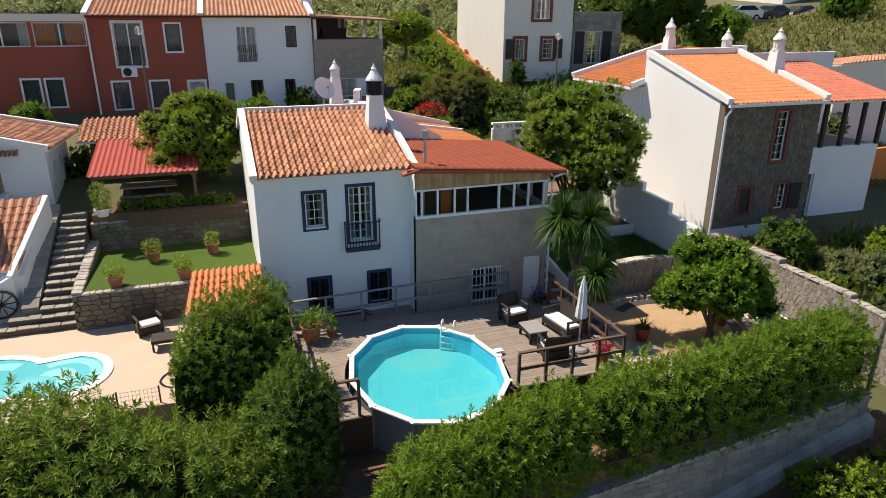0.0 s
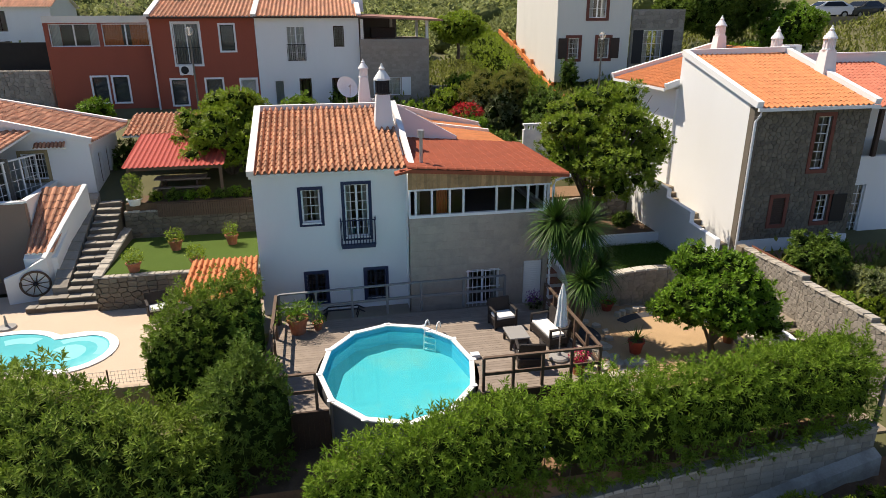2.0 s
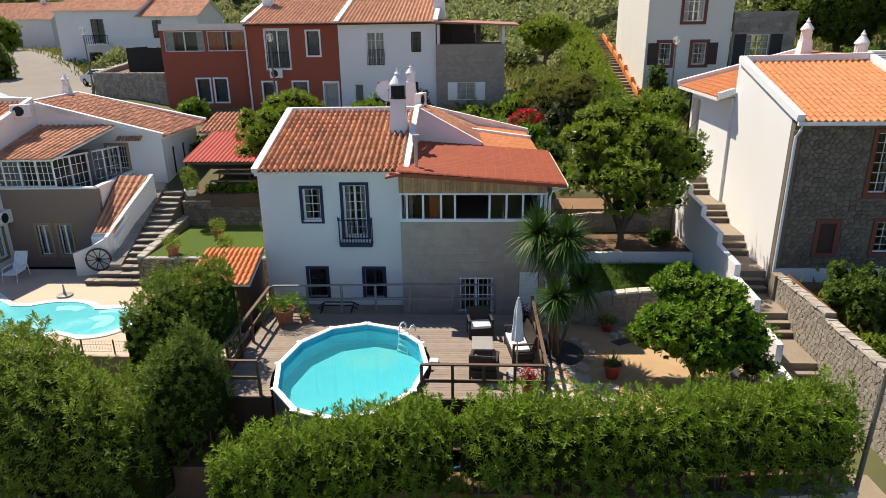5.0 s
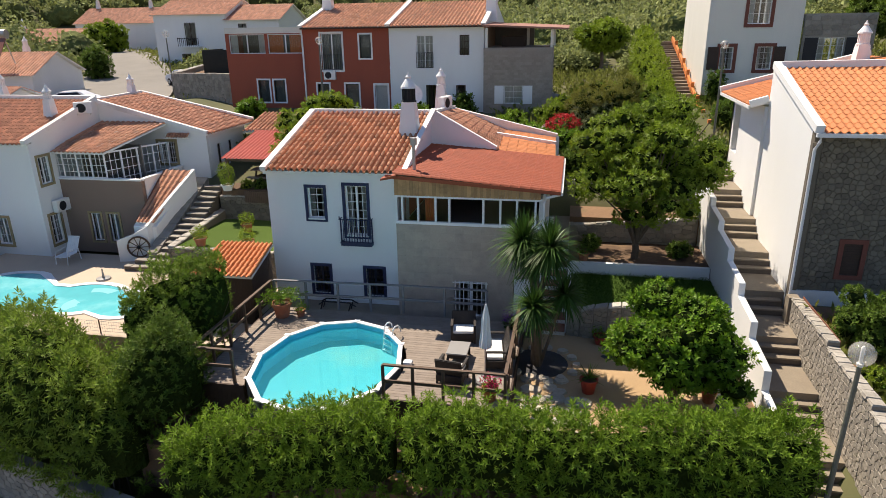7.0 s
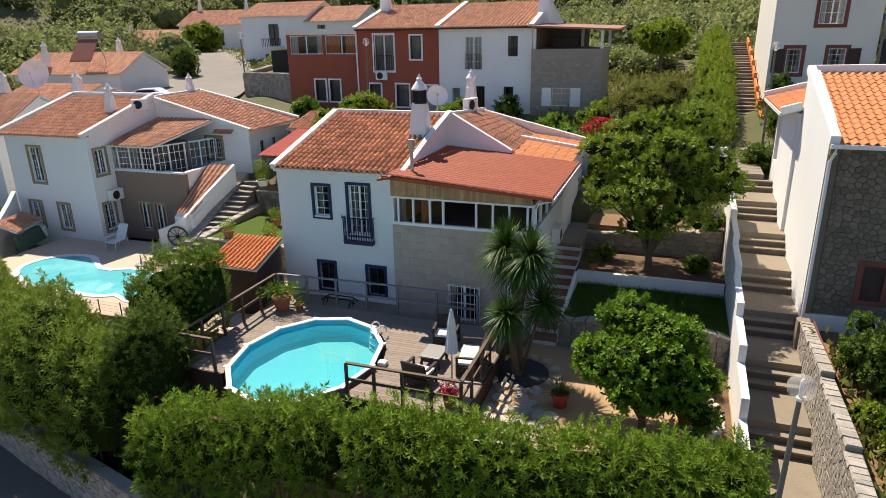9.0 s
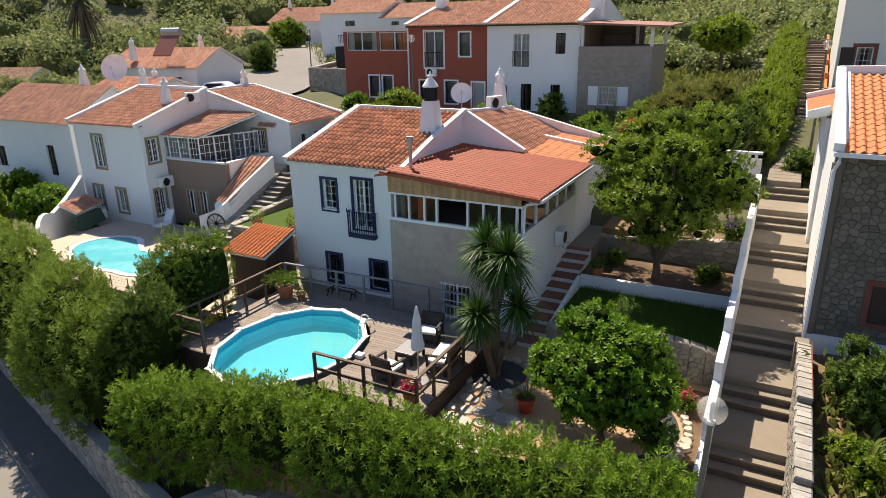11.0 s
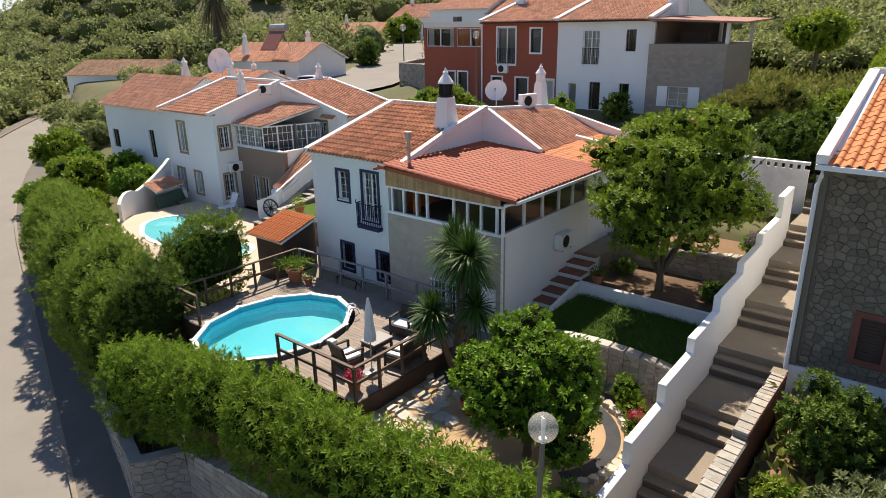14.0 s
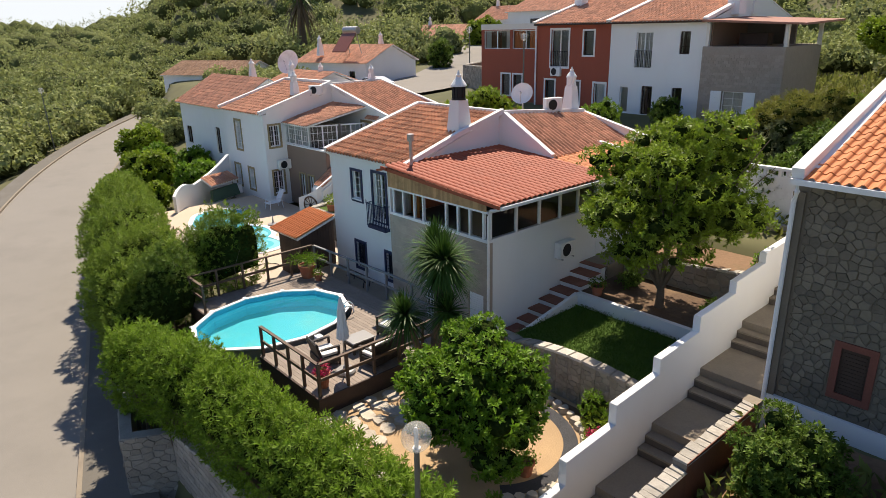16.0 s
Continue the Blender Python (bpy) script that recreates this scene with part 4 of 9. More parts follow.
# lawn and its edges
def arc_wall(name, pts, z0, z1, thick, m, label):
    bm = B()
    n = len(pts)
    L = [bm.verts.new((*p, z)) for p in pts for z in (z0, z1)]
    R = []
    for i, p in enumerate(pts):
        a, b = pts[max(i - 1, 0)], pts[min(i + 1, n - 1)]
        d = Vector((b[0] - a[0], b[1] - a[1])).normalized()
        R += [bm.verts.new((p[0] - d.y * thick, p[1] + d.x * thick, z)) for z in (z0, z1)]
    for i in range(n - 1):
        k = 2 * i
        bm.faces.new((L[k], L[k + 2], L[k + 3], L[k + 1]))
        bm.faces.new((L[k + 1], L[k + 3], R[k + 3], R[k + 1]))
        bm.faces.new((R[k + 2], R[k], R[k + 1], R[k + 3]))
    bm.faces.new((L[0], L[1], R[1], R[0]))
    bm.faces.new((L[-2], R[-2], R[-1], L[-1]))
    return solid(name, bm, m, label, "wall", "structure")


lawn_edge = [(12.1 + 5.25 * k / 12, 20.35 - 0.3 * math.sin(math.pi * k / 12) ** 0.8) for k in range(13)]
bm = B()
prism(bm, lawn_edge + [(17.35, 23.65), (12.1, 23.65)], -1.5, 0.6)
solid("lawn_terrace", bm, LAWN, "small lawn terrace in the shade of the tree", "lawn", "structure")
for k in range(12):
    f = Face(*lawn_edge[k], lawn_edge[k + 1][0] - lawn_edge[k][0], lawn_edge[k + 1][1] - lawn_edge[k][1])
    L = math.dist(lawn_edge[k], lawn_edge[k + 1])
    if k == 0:
        lt = thing("lawn_retaining_wall", (12.1, 20.2, -0.4), "curved rubble wall with pale flat capping below the lawn", "wall", kind="structure")
    ta, tb = [0.6 + 0.42 * math.sin(math.pi * min(1, max(0, (v - 1) / 11))) ** 0.8 for v in (k, k + 1)]
    bm = B()
    hexa(bm, [f.at(0, 0.25, -0.5), f.at(L, 0.25, -0.5), f.at(L, 0, -0.5), f.at(0, 0, -0.5), f.at(0, 0.25, ta), f.at(L, 0.25, tb), f.at(L, 0, tb), f.at(0, 0, ta)])
    part("wall_segment", bm, STONEJ, lt)
    bm = B()
    hexa(bm, [f.at(0.01, 0.30, ta + 0.002), f.at(L - 0.01, 0.30, tb + 0.002), f.at(L - 0.01, -0.12, tb + 0.002), f.at(0.01, -0.12, ta + 0.002), f.at(0.03, 0.27, ta + 0.06), f.at(L - 0.03, 0.27, tb + 0.06), f.at(L - 0.03, -0.1, tb + 0.05), f.at(0.03, -0.1, ta + 0.05)])
    part("cap_stone", bm, CAPSTONE if k in (3, 4, 5, 6) else STONE, lt)
    g = Face(*f.at(0, 0.25, 0)[:2], *f.u)
    stones(lt, g, 0, L, -0.45, max(ta, tb), 0.26, 0.17, 0.03, 24, top=lambda u, ta=ta, tb=tb, L=L: ta + (tb - ta) * u / L, seed=70 + k, wild=0.7)
slab("low_wall", 12.1, 17.3, 23.65, 23.82, 0.3, 1.08, WHITE, "low white rendered wall behind the lawn", "wall")
bm = B()
hexa(bm, [(12.0, 20.2, -0.5), (12.14, 20.2, -0.5), (12.14, 23.65, -0.5), (12.0, 23.65, -0.5), (12.0, 20.2, 0.42), (12.14, 20.2, 0.42), (12.14, 23.65, 1.06), (12.0, 23.65, 1.06)])
solid("stair_kerb", bm, WHITE, "white sloping kerb between garden steps and lawn", "wall", "structure")
slab("tree_bed", 12.0, 17.35, 23.82, 26.6, -1.4, 1.0, SOIL, "brown soil bed under the spreading tree", "bed")
slab("upper_terrace", 12.0, 17.35, 26.9, 31.0, -1.0, 2.0, EARTH, "bare earth sitting terrace among the trees")
stone_wall("terrace_wall", [(12.0, 26.6), (17.3, 26.9)], 0.6, [1.7, 2.05], "low rubble wall of the upper terrace", 0.4, 0.2, pieces=40, seed=31)
slab("back_path", 11.05, 12.0, 25.4, 31.0, -1.2, 1.55, CONCRETE, "paved landing beside the house")

# garden steps between house and lawn
gs = thing("garden_steps", (11.5, 20.3, -0.35), "garden steps with terracotta treads and white risers beside the house", "steps", kind="structure")
z, y = -0.35, 20.0
for k in range(10):
    rise = 0.19
    bm = B()
    box(bm, 11.06, 12.0, y, y + 0.62 if k < 9 else 25.5, -1.0, z + rise - 0.035)
    st = part("step", bm, WHITE, gs)
    for i in range(3):
        bm = B()
        a = 11.07 + 0.31 * i
        box(bm, a, a + 0.3, y - 0.03, (y + 0.60) if k < 9 else 25.45, z + rise - 0.033, z + rise)
        part("tread_tile", bm, TERRATREAD, st)
    z += rise
    y += 0.57

# ---------------------------------------------------------------- public stairway
PW = thing("stair_parapet", (17.4, 15.0, 0.0), "stepped white rendered parapet wall along the public steps", "wall", kind="structure")
ends = [13.6, 14.35, 16.1, 17.9, 19.7, 21.55, 23.45, 25.2, 27.3, 28.6]
tops = [-0.3, 0.3, 1.0, 1.62, 2.13, 2.66, 3.1, 3.5, 4.3]
for a, b, zt in zip(ends, ends[1:], tops):
    bm = B()
    hexa(bm, [(17.35, a, -2.2), (17.55, a, -2.2), (17.55, b, -2.2), (17.35, b, -2.2), (17.35, a, zt - 0.04), (17.55, a, zt - 0.04), (17.55, b, zt + 0.05), (17.35, b, zt + 0.05)])
    e = [x for x in bm.edges if min(v.co.z for v in x.verts) > zt - 0.2]
    bmesh.ops.bevel(bm, geom=e, offset=0.012, segments=1, affect="EDGES")
    part("wall_section", bm, WHITE, PW)
ST = thing("public_steps", (18.4, 12.0, -1.0), "long public concrete stairway of short flights and landings", "steps", kind="structure")
for n in range(9):
    y, z = 10.35 + 2.3 * n, -2.23 + 0.65 * n
    bm = B()
    xr = 19.29 if y < 20.5 else 19.41
    box(bm, 17.55, xr, y, y + 1.7, z - 2.4, z)
    part("landing", bm, CONCRETE, ST)
    for k in range(2):
        z += 0.217
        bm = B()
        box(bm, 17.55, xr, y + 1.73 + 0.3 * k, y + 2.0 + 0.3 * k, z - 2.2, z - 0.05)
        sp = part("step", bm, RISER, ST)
        bm = B()
        box(bm, 17.56, xr - 0.01, y + 1.7 + 0.3 * k, y + 2.0 + 0.3 * k, z - 0.05, z)
        part("tread", bm, CONCRETE, sp)
y = 31.05
UPZ = lambda v: float(np.interp(v, [31, 40, 42, 46.3, 52.5, 59.5], [3.62, 3.75, 3.95, 5.05, 6.8, 8.4]))
while y < 59:
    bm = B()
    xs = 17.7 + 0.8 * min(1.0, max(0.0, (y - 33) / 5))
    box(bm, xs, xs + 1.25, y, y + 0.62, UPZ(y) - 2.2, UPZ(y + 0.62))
    # Some steps take the riser's painted shade as a whole.
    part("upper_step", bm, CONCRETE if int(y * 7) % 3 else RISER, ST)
    y += 0.62
gxs, gys = np.linspace(19.7, 34, 30), np.linspace(11.0, 21.2, 24)
bm = B()
vv = [[bm.verts.new((a, b, float(ground(a, b)) + 0.06 + 0.03 * math.sin(a * 5) * math.cos(b * 4))) for a in gxs] for b in gys]
for j in range(23):
    for i in range(29):
        bm.faces.new((vv[j][i], vv[j][i + 1], vv[j + 1][i + 1], vv[j + 1][i]))
solid("garden_soil", bm, EARTH, "dry orange-brown garden soil before the villa", "ground", "structure")
stone_wall("stair_stone_wall", [(19.29, 14.3), (19.29, 10.3)], -2.0, [1.05, 0.8], "irregular rubble wall beside the public steps", 0.21, 0.15, 0.3, 90, seed=41, wild=1.0, depth=0.02, mortar=STONEJOINT)
stone_wall("stair_stone_wall", [(19.29, 17.35), (19.29, 14.3)], -1.0, [1.18, 1.18], "irregular rubble wall beside the public steps", 0.21, 0.15, 0.3, 140, seed=43, wild=1.0, depth=0.02, mortar=STONEJOINT)
stone_wall("stair_stone_wall", [(19.29, 20.6), (19.29, 17.35)], -0.6, [1.27, 1.35], "irregular rubble wall beside the public steps", 0.21, 0.15, 0.3, 140, seed=47, wild=1.0, depth=0.02, mortar=STONEJOINT)
for y0, y1, zt in ((10.3, 14.3, 0.72), (14.3, 17.35, 1.16), (17.35, 20.6, 1.4)):
    slab("garden_render", 19.592, 19.61, y0, y1, -2.0, zt, RUSTCOAT, "rust-brown render on the garden side of the stair wall", "wall")
slab("gate_post", 19.2, 19.55, 20.65, 21.0, 0.0, 1.3, CONCRETE, "concrete gate post beside the public steps", "post")

# ---------------------------------------------------------------- main house
H = thing("house", (3.5, 23.5, -0.5), "white two-storey house with terracotta roof and dark blue window surrounds", "house")
front = Face(0.85, 21.1, 1, 0)
W = [(1.57, 2.2, 3.2, 4.38), (3.03, 3.85, 2.6, 4.5), (1.57, 2.22, 0.2, 1.32), (3.67, 4.35, 0.2, 1.32)]
bm = B()
front.panel(bm, 5.25, -0.6, 5.0, W)
part("front_wall", bm, WHITE, H)
left = Face(0.85, 31.2, 0, -1)
bm = B()
left.panel(bm, 9.84, -0.6, 4.85, gable=[(0, 4.85), (9.84, 4.85), (9.84, 4.98), (5.1, 6.48), (0, 4.95)])
part("side_wall", bm, WHITE, H)
bm = B()
rightf = Face(6.1, 21.36, 0, 1)
rightf.panel(bm, 9.8, -0.6, 4.85, gable=[(0, 4.85), (9.8, 4.85), (9.8, 5.9), (4.75, 6.5), (0, 5.0)])
part("side_wall", bm, WHITE, H)
bm = B()
Face(5.84, 31.19, -1, 0).panel(bm, 4.73, -0.6, 4.95)
part("back_wall", bm, WHITE, H)
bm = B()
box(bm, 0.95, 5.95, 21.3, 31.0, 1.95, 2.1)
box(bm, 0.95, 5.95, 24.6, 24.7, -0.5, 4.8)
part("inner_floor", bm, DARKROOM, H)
bm = B()
soft_box(bm, 0.78, 6.12, 20.98, 21.1, 4.86, 5.0, 0.02)
soft_box(bm, 0.86, 6.0, 20.9, 20.98, 4.93, 5.02, 0.02)
part("cornice", bm, WHITE, H)
tile_roof(H, (0.98, 20.86, 5.03), (6.02, 20.86, 5.03), (6.02, 26.1, 6.45), (0.98, 26.1, 6.45), 0.222, 0.385, 0.125, pieces=299)
tile_roof(H, (6.02, 31.3, 5.0), (0.98, 31.3, 5.0), (0.98, 26.1, 6.45), (6.02, 26.1, 6.45), 0.222, 0.385, 0.1)
for (p, q, w) in (((0.86, 20.9, 4.98), (0.86, 26.1, 6.44), 0.24), ((0.86, 31.3, 4.98), (0.86, 26.1, 6.44), 0.24),
                  ((6.2, 20.95, 5.02), (6.2, 23.6, 5.85), 0.2), ((6.2, 23.6, 5.85), (6.2, 26.1, 6.5), 0.2)):
    bm = B()
    beam(bm, p, q, w, 0.19)
    part("verge_coping", bm, COPING, H)
bm = B()
box(bm, 0.9, 6.1, 26.0, 26.2, 6.36, 6.62)
part("ridge_coping", bm, COPING, H)
for i, (u0, u1, z0, z1) in enumerate(W):
    tall = i == 1
    w = window(H, front, u0, u1, z0, z1, 2 if not tall else 2, 6 if tall else 4, 1 if i in (0,) else 2 if not tall else 2, surround=BLUE, sw=0.11, curtain=0.0 if i > 1 else 0.5, recess=0.12, sash=BLUESASH if i > 1 else None)
    if i > 1:
        bm = B()
        for k in range(1, 5):
            uu = u0 + (u1 - u0) * k / 5
            front.box(bm, uu - 0.008, uu + 0.008, -0.04, -0.024, z0, z1)
        for k in range(1, 8):
            zz = z0 + (z1 - z0) * k / 8
            front.box(bm, u0, u1, -0.05, -0.04, zz - 0.008, zz + 0.008)
        part("security_grille", bm, IRON, w)
    else:
        bm = B()
        front.box(bm, u0 - 0.02, u1 + 0.02, -0.1, 0.05, z0 - 0.03, z0 + 0.02)
        part("sill", bm, WHITE, w)
u0, u1, z0, z1 = 2.83, 4.05, 2.32, 3.4
bal = None
for zz in (z0 + 0.95, z0 + 0.05):
    bm = B()
    front.box(bm, u0, u1, 0.24, 0.27, zz, zz + 0.03)
    for s in (u0, u1 - 0.03):
        front.box(bm, s, s + 0.03, 0.0, 0.24, zz, zz + 0.03)
    if bal:
        part("bottom_rail", bm, BLUE, bal)
    else:
        bal = part("balcony_rail", bm, BLUE, H, "dark blue iron balcony railing")
for k in range(12):
    uu = u0 + 0.03 + (u1 - u0 - 0.08) * k / 11
    bm = B()
    front.box(bm, uu, uu + 0.026, 0.243, 0.267, z0 + 0.08, z0 + 0.95)
    part("baluster", bm, BLUE, bal)
for s in (u0, u1 - 0.025):
    for d in (0.08, 0.16):
        bm = B()
        front.box(bm, s, s + 0.024, d, d + 0.022, z0 + 0.08, z0 + 0.95)
        part("baluster", bm, BLUE, bal)
    bm = B()
    tube(bm, [front.at(s + 0.012, 0.255, z0 + 0.95), front.at(s + 0.012, 0.255, z0 + 1.1)], 0.03, 0.01, 6)
    part("finial", bm, BLUE, bal)
bm = B()
front.box(bm, u0 + 0.02, u1 - 0.02, 0.002, 0.25, z0 - 0.06, z0 + 0.04)
part("balcony_slab", bm, BLUE, bal)


def algarve_chimney(parent, x, y, z0, zt, w, black=False):
    """A white tapering chimney with a turned, pierced cap and finial."""
    h = zt - z0
    bm = B()
    zb = z0 + h * 0.52
    a, b = w / 2, w * 0.32
    hexa(bm, [(x - a, y - a, z0 - 0.4), (x + a, y - a, z0 - 0.4), (x + a, y + a, z0 - 0.4), (x - a, y + a, z0 - 0.4), (x - b, y - b, zb), (x + b, y - b, zb), (x + b, y + b, zb), (x - b, y + b, zb)])
    c = part("chimney", bm, WHITE, parent)
    bm = B()
    r = w * 0.36
    lathe(bm, x, y, [(r * 1.05, zb), (r * 1.05, zb + 0.05), (r * 0.85, zb + 0.06), (r * 0.85, zb + h * 0.22), (r * 1.05, zb + h * 0.22)], 14)
    co = part("collar", bm, IRON if black else WHITE, c)
    for k in range(12):
        an = 2 * math.pi * k / 12
        px, py = x + r * 0.87 * math.cos(an), y + r * 0.87 * math.sin(an)
        bm = B()
        box(bm, px - 0.018, px + 0.018, py - 0.018, py + 0.018, zb + 0.06, zb + h * 0.21)
        part("collar_bar", bm, IRON if black else WHITE, parent)
    bm = B()
    zc = zb + h * 0.22
    lathe(bm, x, y, [(r * 1.15, zc), (r * 1.1, zc + 0.06), (r * 0.8, zc + h * 0.08), (r * 0.45, zc + h * 0.14), (r * 0.32, zc + h * 0.15), (r * 0.42, zc + h * 0.18), (r * 0.2, zc + h * 0.21), (0.02, zt)], 14)
    part("cap", bm, WHITE, c)
    return c


algarve_chimney(H, 5.62, 24.2, 5.95, 8.28, 0.78, True)
algarve_chimney(H, 5.45, 31.5, 6.2, 8.02, 0.62)

# back wing
bm = B()
Face(8.9, 26.2, 0, 1).panel(bm, 5.5, -0.5, 4.9)
part("wing_wall", bm, WHITE, H)
bm = B()
Face(6.1, 26.0, 1, 0).panel(bm, 2.75, 4.0, 4.9, thick=0.2, gable=[(0, 4.9), (2.75, 4.9), (2.75, 5.02), (0.0, 6.5)])
part("wing_gable", bm, WHITE, H)
bm = B()
Face(11.3, 31.85, -1, 0).panel(bm, 6.0, 3.0, 4.6, thick=0.2, gable=[(0, 4.6), (6.0, 4.6), (6.0, 6.05), (0, 4.66)])
part("wing_gable", bm, WHITE, H)
tile_roof(H, (8.85, 26.12, 4.98), (8.6, 31.65, 4.95), (6.2, 31.65, 5.95), (6.2, 26.12, 6.42), 0.24, 0.4, 0.085, joined=TILEJ)
tile_roof(H, (11.25, 26.15, 4.62), (11.1, 31.6, 4.62), (8.5, 31.6, 5.0), (8.8, 26.15, 4.97), 0.3, 0.42, 0.05, joined=TILEO)
for p, q in (((6.25, 26.1, 6.42), (8.8, 26.1, 5.0)), ((5.5, 31.75, 6.02), (11.2, 31.75, 4.66)), ((8.36, 29.7, 5.02), (11.2, 29.7, 4.62)), ((6.15, 26.1, 6.45), (6.0, 31.75, 5.98))):
    bm = B()
    beam(bm, p, q, 0.22, 0.16)
    part("verge_coping", bm, COPING, H)
bm = B()
Face(11.05, 26.1, 0, 1).panel(bm, 5.6, -0.5, 4.65)
part("wing_wall", bm, WHITE, H)

# grey extension with the glazed porch
ext = Face(6.0, 20.3, 1, 0)
gw = (2.05, 3.22, 0.0, 1.35)
EX = thing("extension", (8.5, 23.0, -0.5), "grey-clad extension with glazed porch, pine gable and red sheet roof", "house extension")
bm = B()
ext.panel(bm, 5.05, -0.6, 3.42, [gw, (4.15, 4.85, -0.6, 1.55)], 0.22)
part("front_wall", bm, GREYBACK, EX)
bm = B()
Face(11.05, 20.525, 0, 1).panel(bm, 5.55, -0.6, 3.42, thick=0.22)
part("side_wall", bm, WHITE, EX)
bm = B()
Face(6.0, 21.1, 0, -1).panel(bm, 0.8, -0.6, 4.9, thick=0.06)
part("return_wall", bm, WHITE, EX)
bm = B()
box(bm, 6.2, 10.85, 20.5, 26.0, 3.2, 3.3)
part("porch_floor", bm, DARKROOM, EX)
bm = B()
box(bm, 6.12, 6.16, 21.2, 25.9, 3.3, 5.0)
part("porch_inner_wall", bm, SALMON, EX)
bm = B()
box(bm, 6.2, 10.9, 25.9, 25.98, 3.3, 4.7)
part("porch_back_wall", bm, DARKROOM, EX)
w = window(EX, ext, gw[0], gw[1], gw[2], gw[3], 1, 1, 2, recess=0.08, curtain=0.3)
bm = B()
for k in range(8):
    uu = gw[0] + 0.03 + (gw[1] - gw[0]) * k / 7.4
    ext.box(bm, uu, uu + 0.02, 0.05, 0.07, gw[2] - 0.05, gw[3] + 0.03)
for zz in (0.05, 0.68, 1.3):
    ext.box(bm, gw[0] - 0.05, gw[1] + 0.05, 0.04, 0.06, zz, zz + 0.03)
part("security_grille", bm, FRAME, w)
bm = B()
ext.box(bm, 4.17, 4.83, -0.1, -0.04, -0.4, 1.53)
ld = part("louvred_door", bm, FRAME, EX, "white louvred side door")
for k in range(24):
    zz = -0.36 + 0.078 * k
    bm = B()
    ext.box(bm, 4.19, 4.81, -0.04, -0.018, zz, zz + 0.05)
    part("louvre", bm, FRAME, ld)
# cladding slabs
r = np.random.RandomState(5)
zz, row = -0.5, 0
while zz < 3.38:
    z2 = min(zz + 0.3, 3.4)
    u = -0.3 * (row % 2)
    while u < 5.05:
        a, b = max(u, 0), min(u + 0.6, 5.05)
        u += 0.6
        for lo, hi in ([(a, b)] if not (zz < 1.38 and z2 > -0.03) else [(a, min(b, gw[0] - 0.02)), (max(a, gw[1] + 0.02), min(b, 4.13)), (max(a, 4.87), b)]):
            if hi - lo > 0.04:
                bm = B()
                ext.box(bm, lo + 0.0015, hi - 0.0015, 0.002, 0.010 + r.uniform(0, 0.002), zz + 0.0015, z2 - 0.0015)
                part("cladding_slab", bm, GREYCLAD, EX)
    zz += 0.3
    row += 1
# porch glazing, front and side
def glazed_run(parent, f, length, z0, z1, mulls, open_at=()):
    bm = B()
    f.box(bm, 0, length, -0.12, 0.03, z0 - 0.05, z0 + 0.05)
    f.box(bm, 0, length, -0.12, 0.01, z1 - 0.05, z1 + 0.04)
    fr = part("porch_frame", bm, FRAME, parent)
    for i, u in enumerate(mulls):
        bm = B()
        f.box(bm, u - 0.035, u + 0.035, -0.10, 0.005, z0 + 0.05, z1 - 0.05)
        part("mullion", bm, FRAME, fr)
    for i, (a, b) in enumerate(zip(mulls, mulls[1:])):
        if i in open_at:
            continue
        bm = B()
        f.sheet(bm, a + 0.035, b - 0.035, -0.05, z0 + 0.05, z1 - 0.05)
        p = part("pane", bm, GLASS, fr)
        p.visible_shadow = False


glazed_run(EX, ext, 5.05, 3.45, 4.4, [0.24, 0.80, 1.42, 1.9, 3.08, 3.66, 4.22, 4.84], (3,))
sidef = Face(11.05, 20.3, 0, 1)
glazed_run(EX, sidef, 5.8, 3.45, 4.4, [0.15, 1.35, 2.5, 3.6, 4.6, 5.7])
for u0, u1, m in ((0.3, 0.42, CURTAIN), (1.0, 1.38, ORANGECLOTH)):
    bm = B()
    n = 12
    vs = [[bm.verts.new(ext.at(u0 + (u1 - u0) * k / n, -0.28 - 0.03 * (k % 2), z)) for z in (3.4, 4.42)] for k in range(n + 1)]
    for k in range(n):
        bm.faces.new((vs[k][0], vs[k + 1][0], vs[k + 1][1], vs[k][1]))
    part("curtain", bm, m, EX)
# pine boards of the gable over the glazing
roof_at = lambda x: 5.16 - 0.079 * (x - 6.1)
x = 5.98
r = np.random.RandomState(8)
while x < 11.0:
    wd = r.uniform(0.09, 0.15)
    b = min(x + wd, 11.05)
    bm = B()
    hexa(bm, [(x + 0.003, 20.27, 4.42), (b - 0.003, 20.27, 4.42), (b - 0.003, 20.30, 4.42), (x + 0.003, 20.30, 4.42),
              (x + 0.003, 20.27, roof_at(x) - 0.09), (b - 0.003, 20.27, roof_at(b) - 0.09), (b - 0.003, 20.30, roof_at(b) - 0.09), (x + 0.003, 20.30, roof_at(x) - 0.09)])
    part("gable_board", bm, BOARD, EX)
    x += wd
bm = B()
hexa(bm, [(5.7, 20.18, 5.03), (11.65, 20.18, 4.62), (11.65, 20.22, 4.62), (5.7, 20.22, 5.03), (5.7, 20.18, 5.15), (11.65, 20.18, 4.74), (11.65, 20.22, 4.74), (5.7, 20.22, 5.15)])
part("fascia", bm, METALROOF, EX)
bm = B()
ny = 24
prev = None
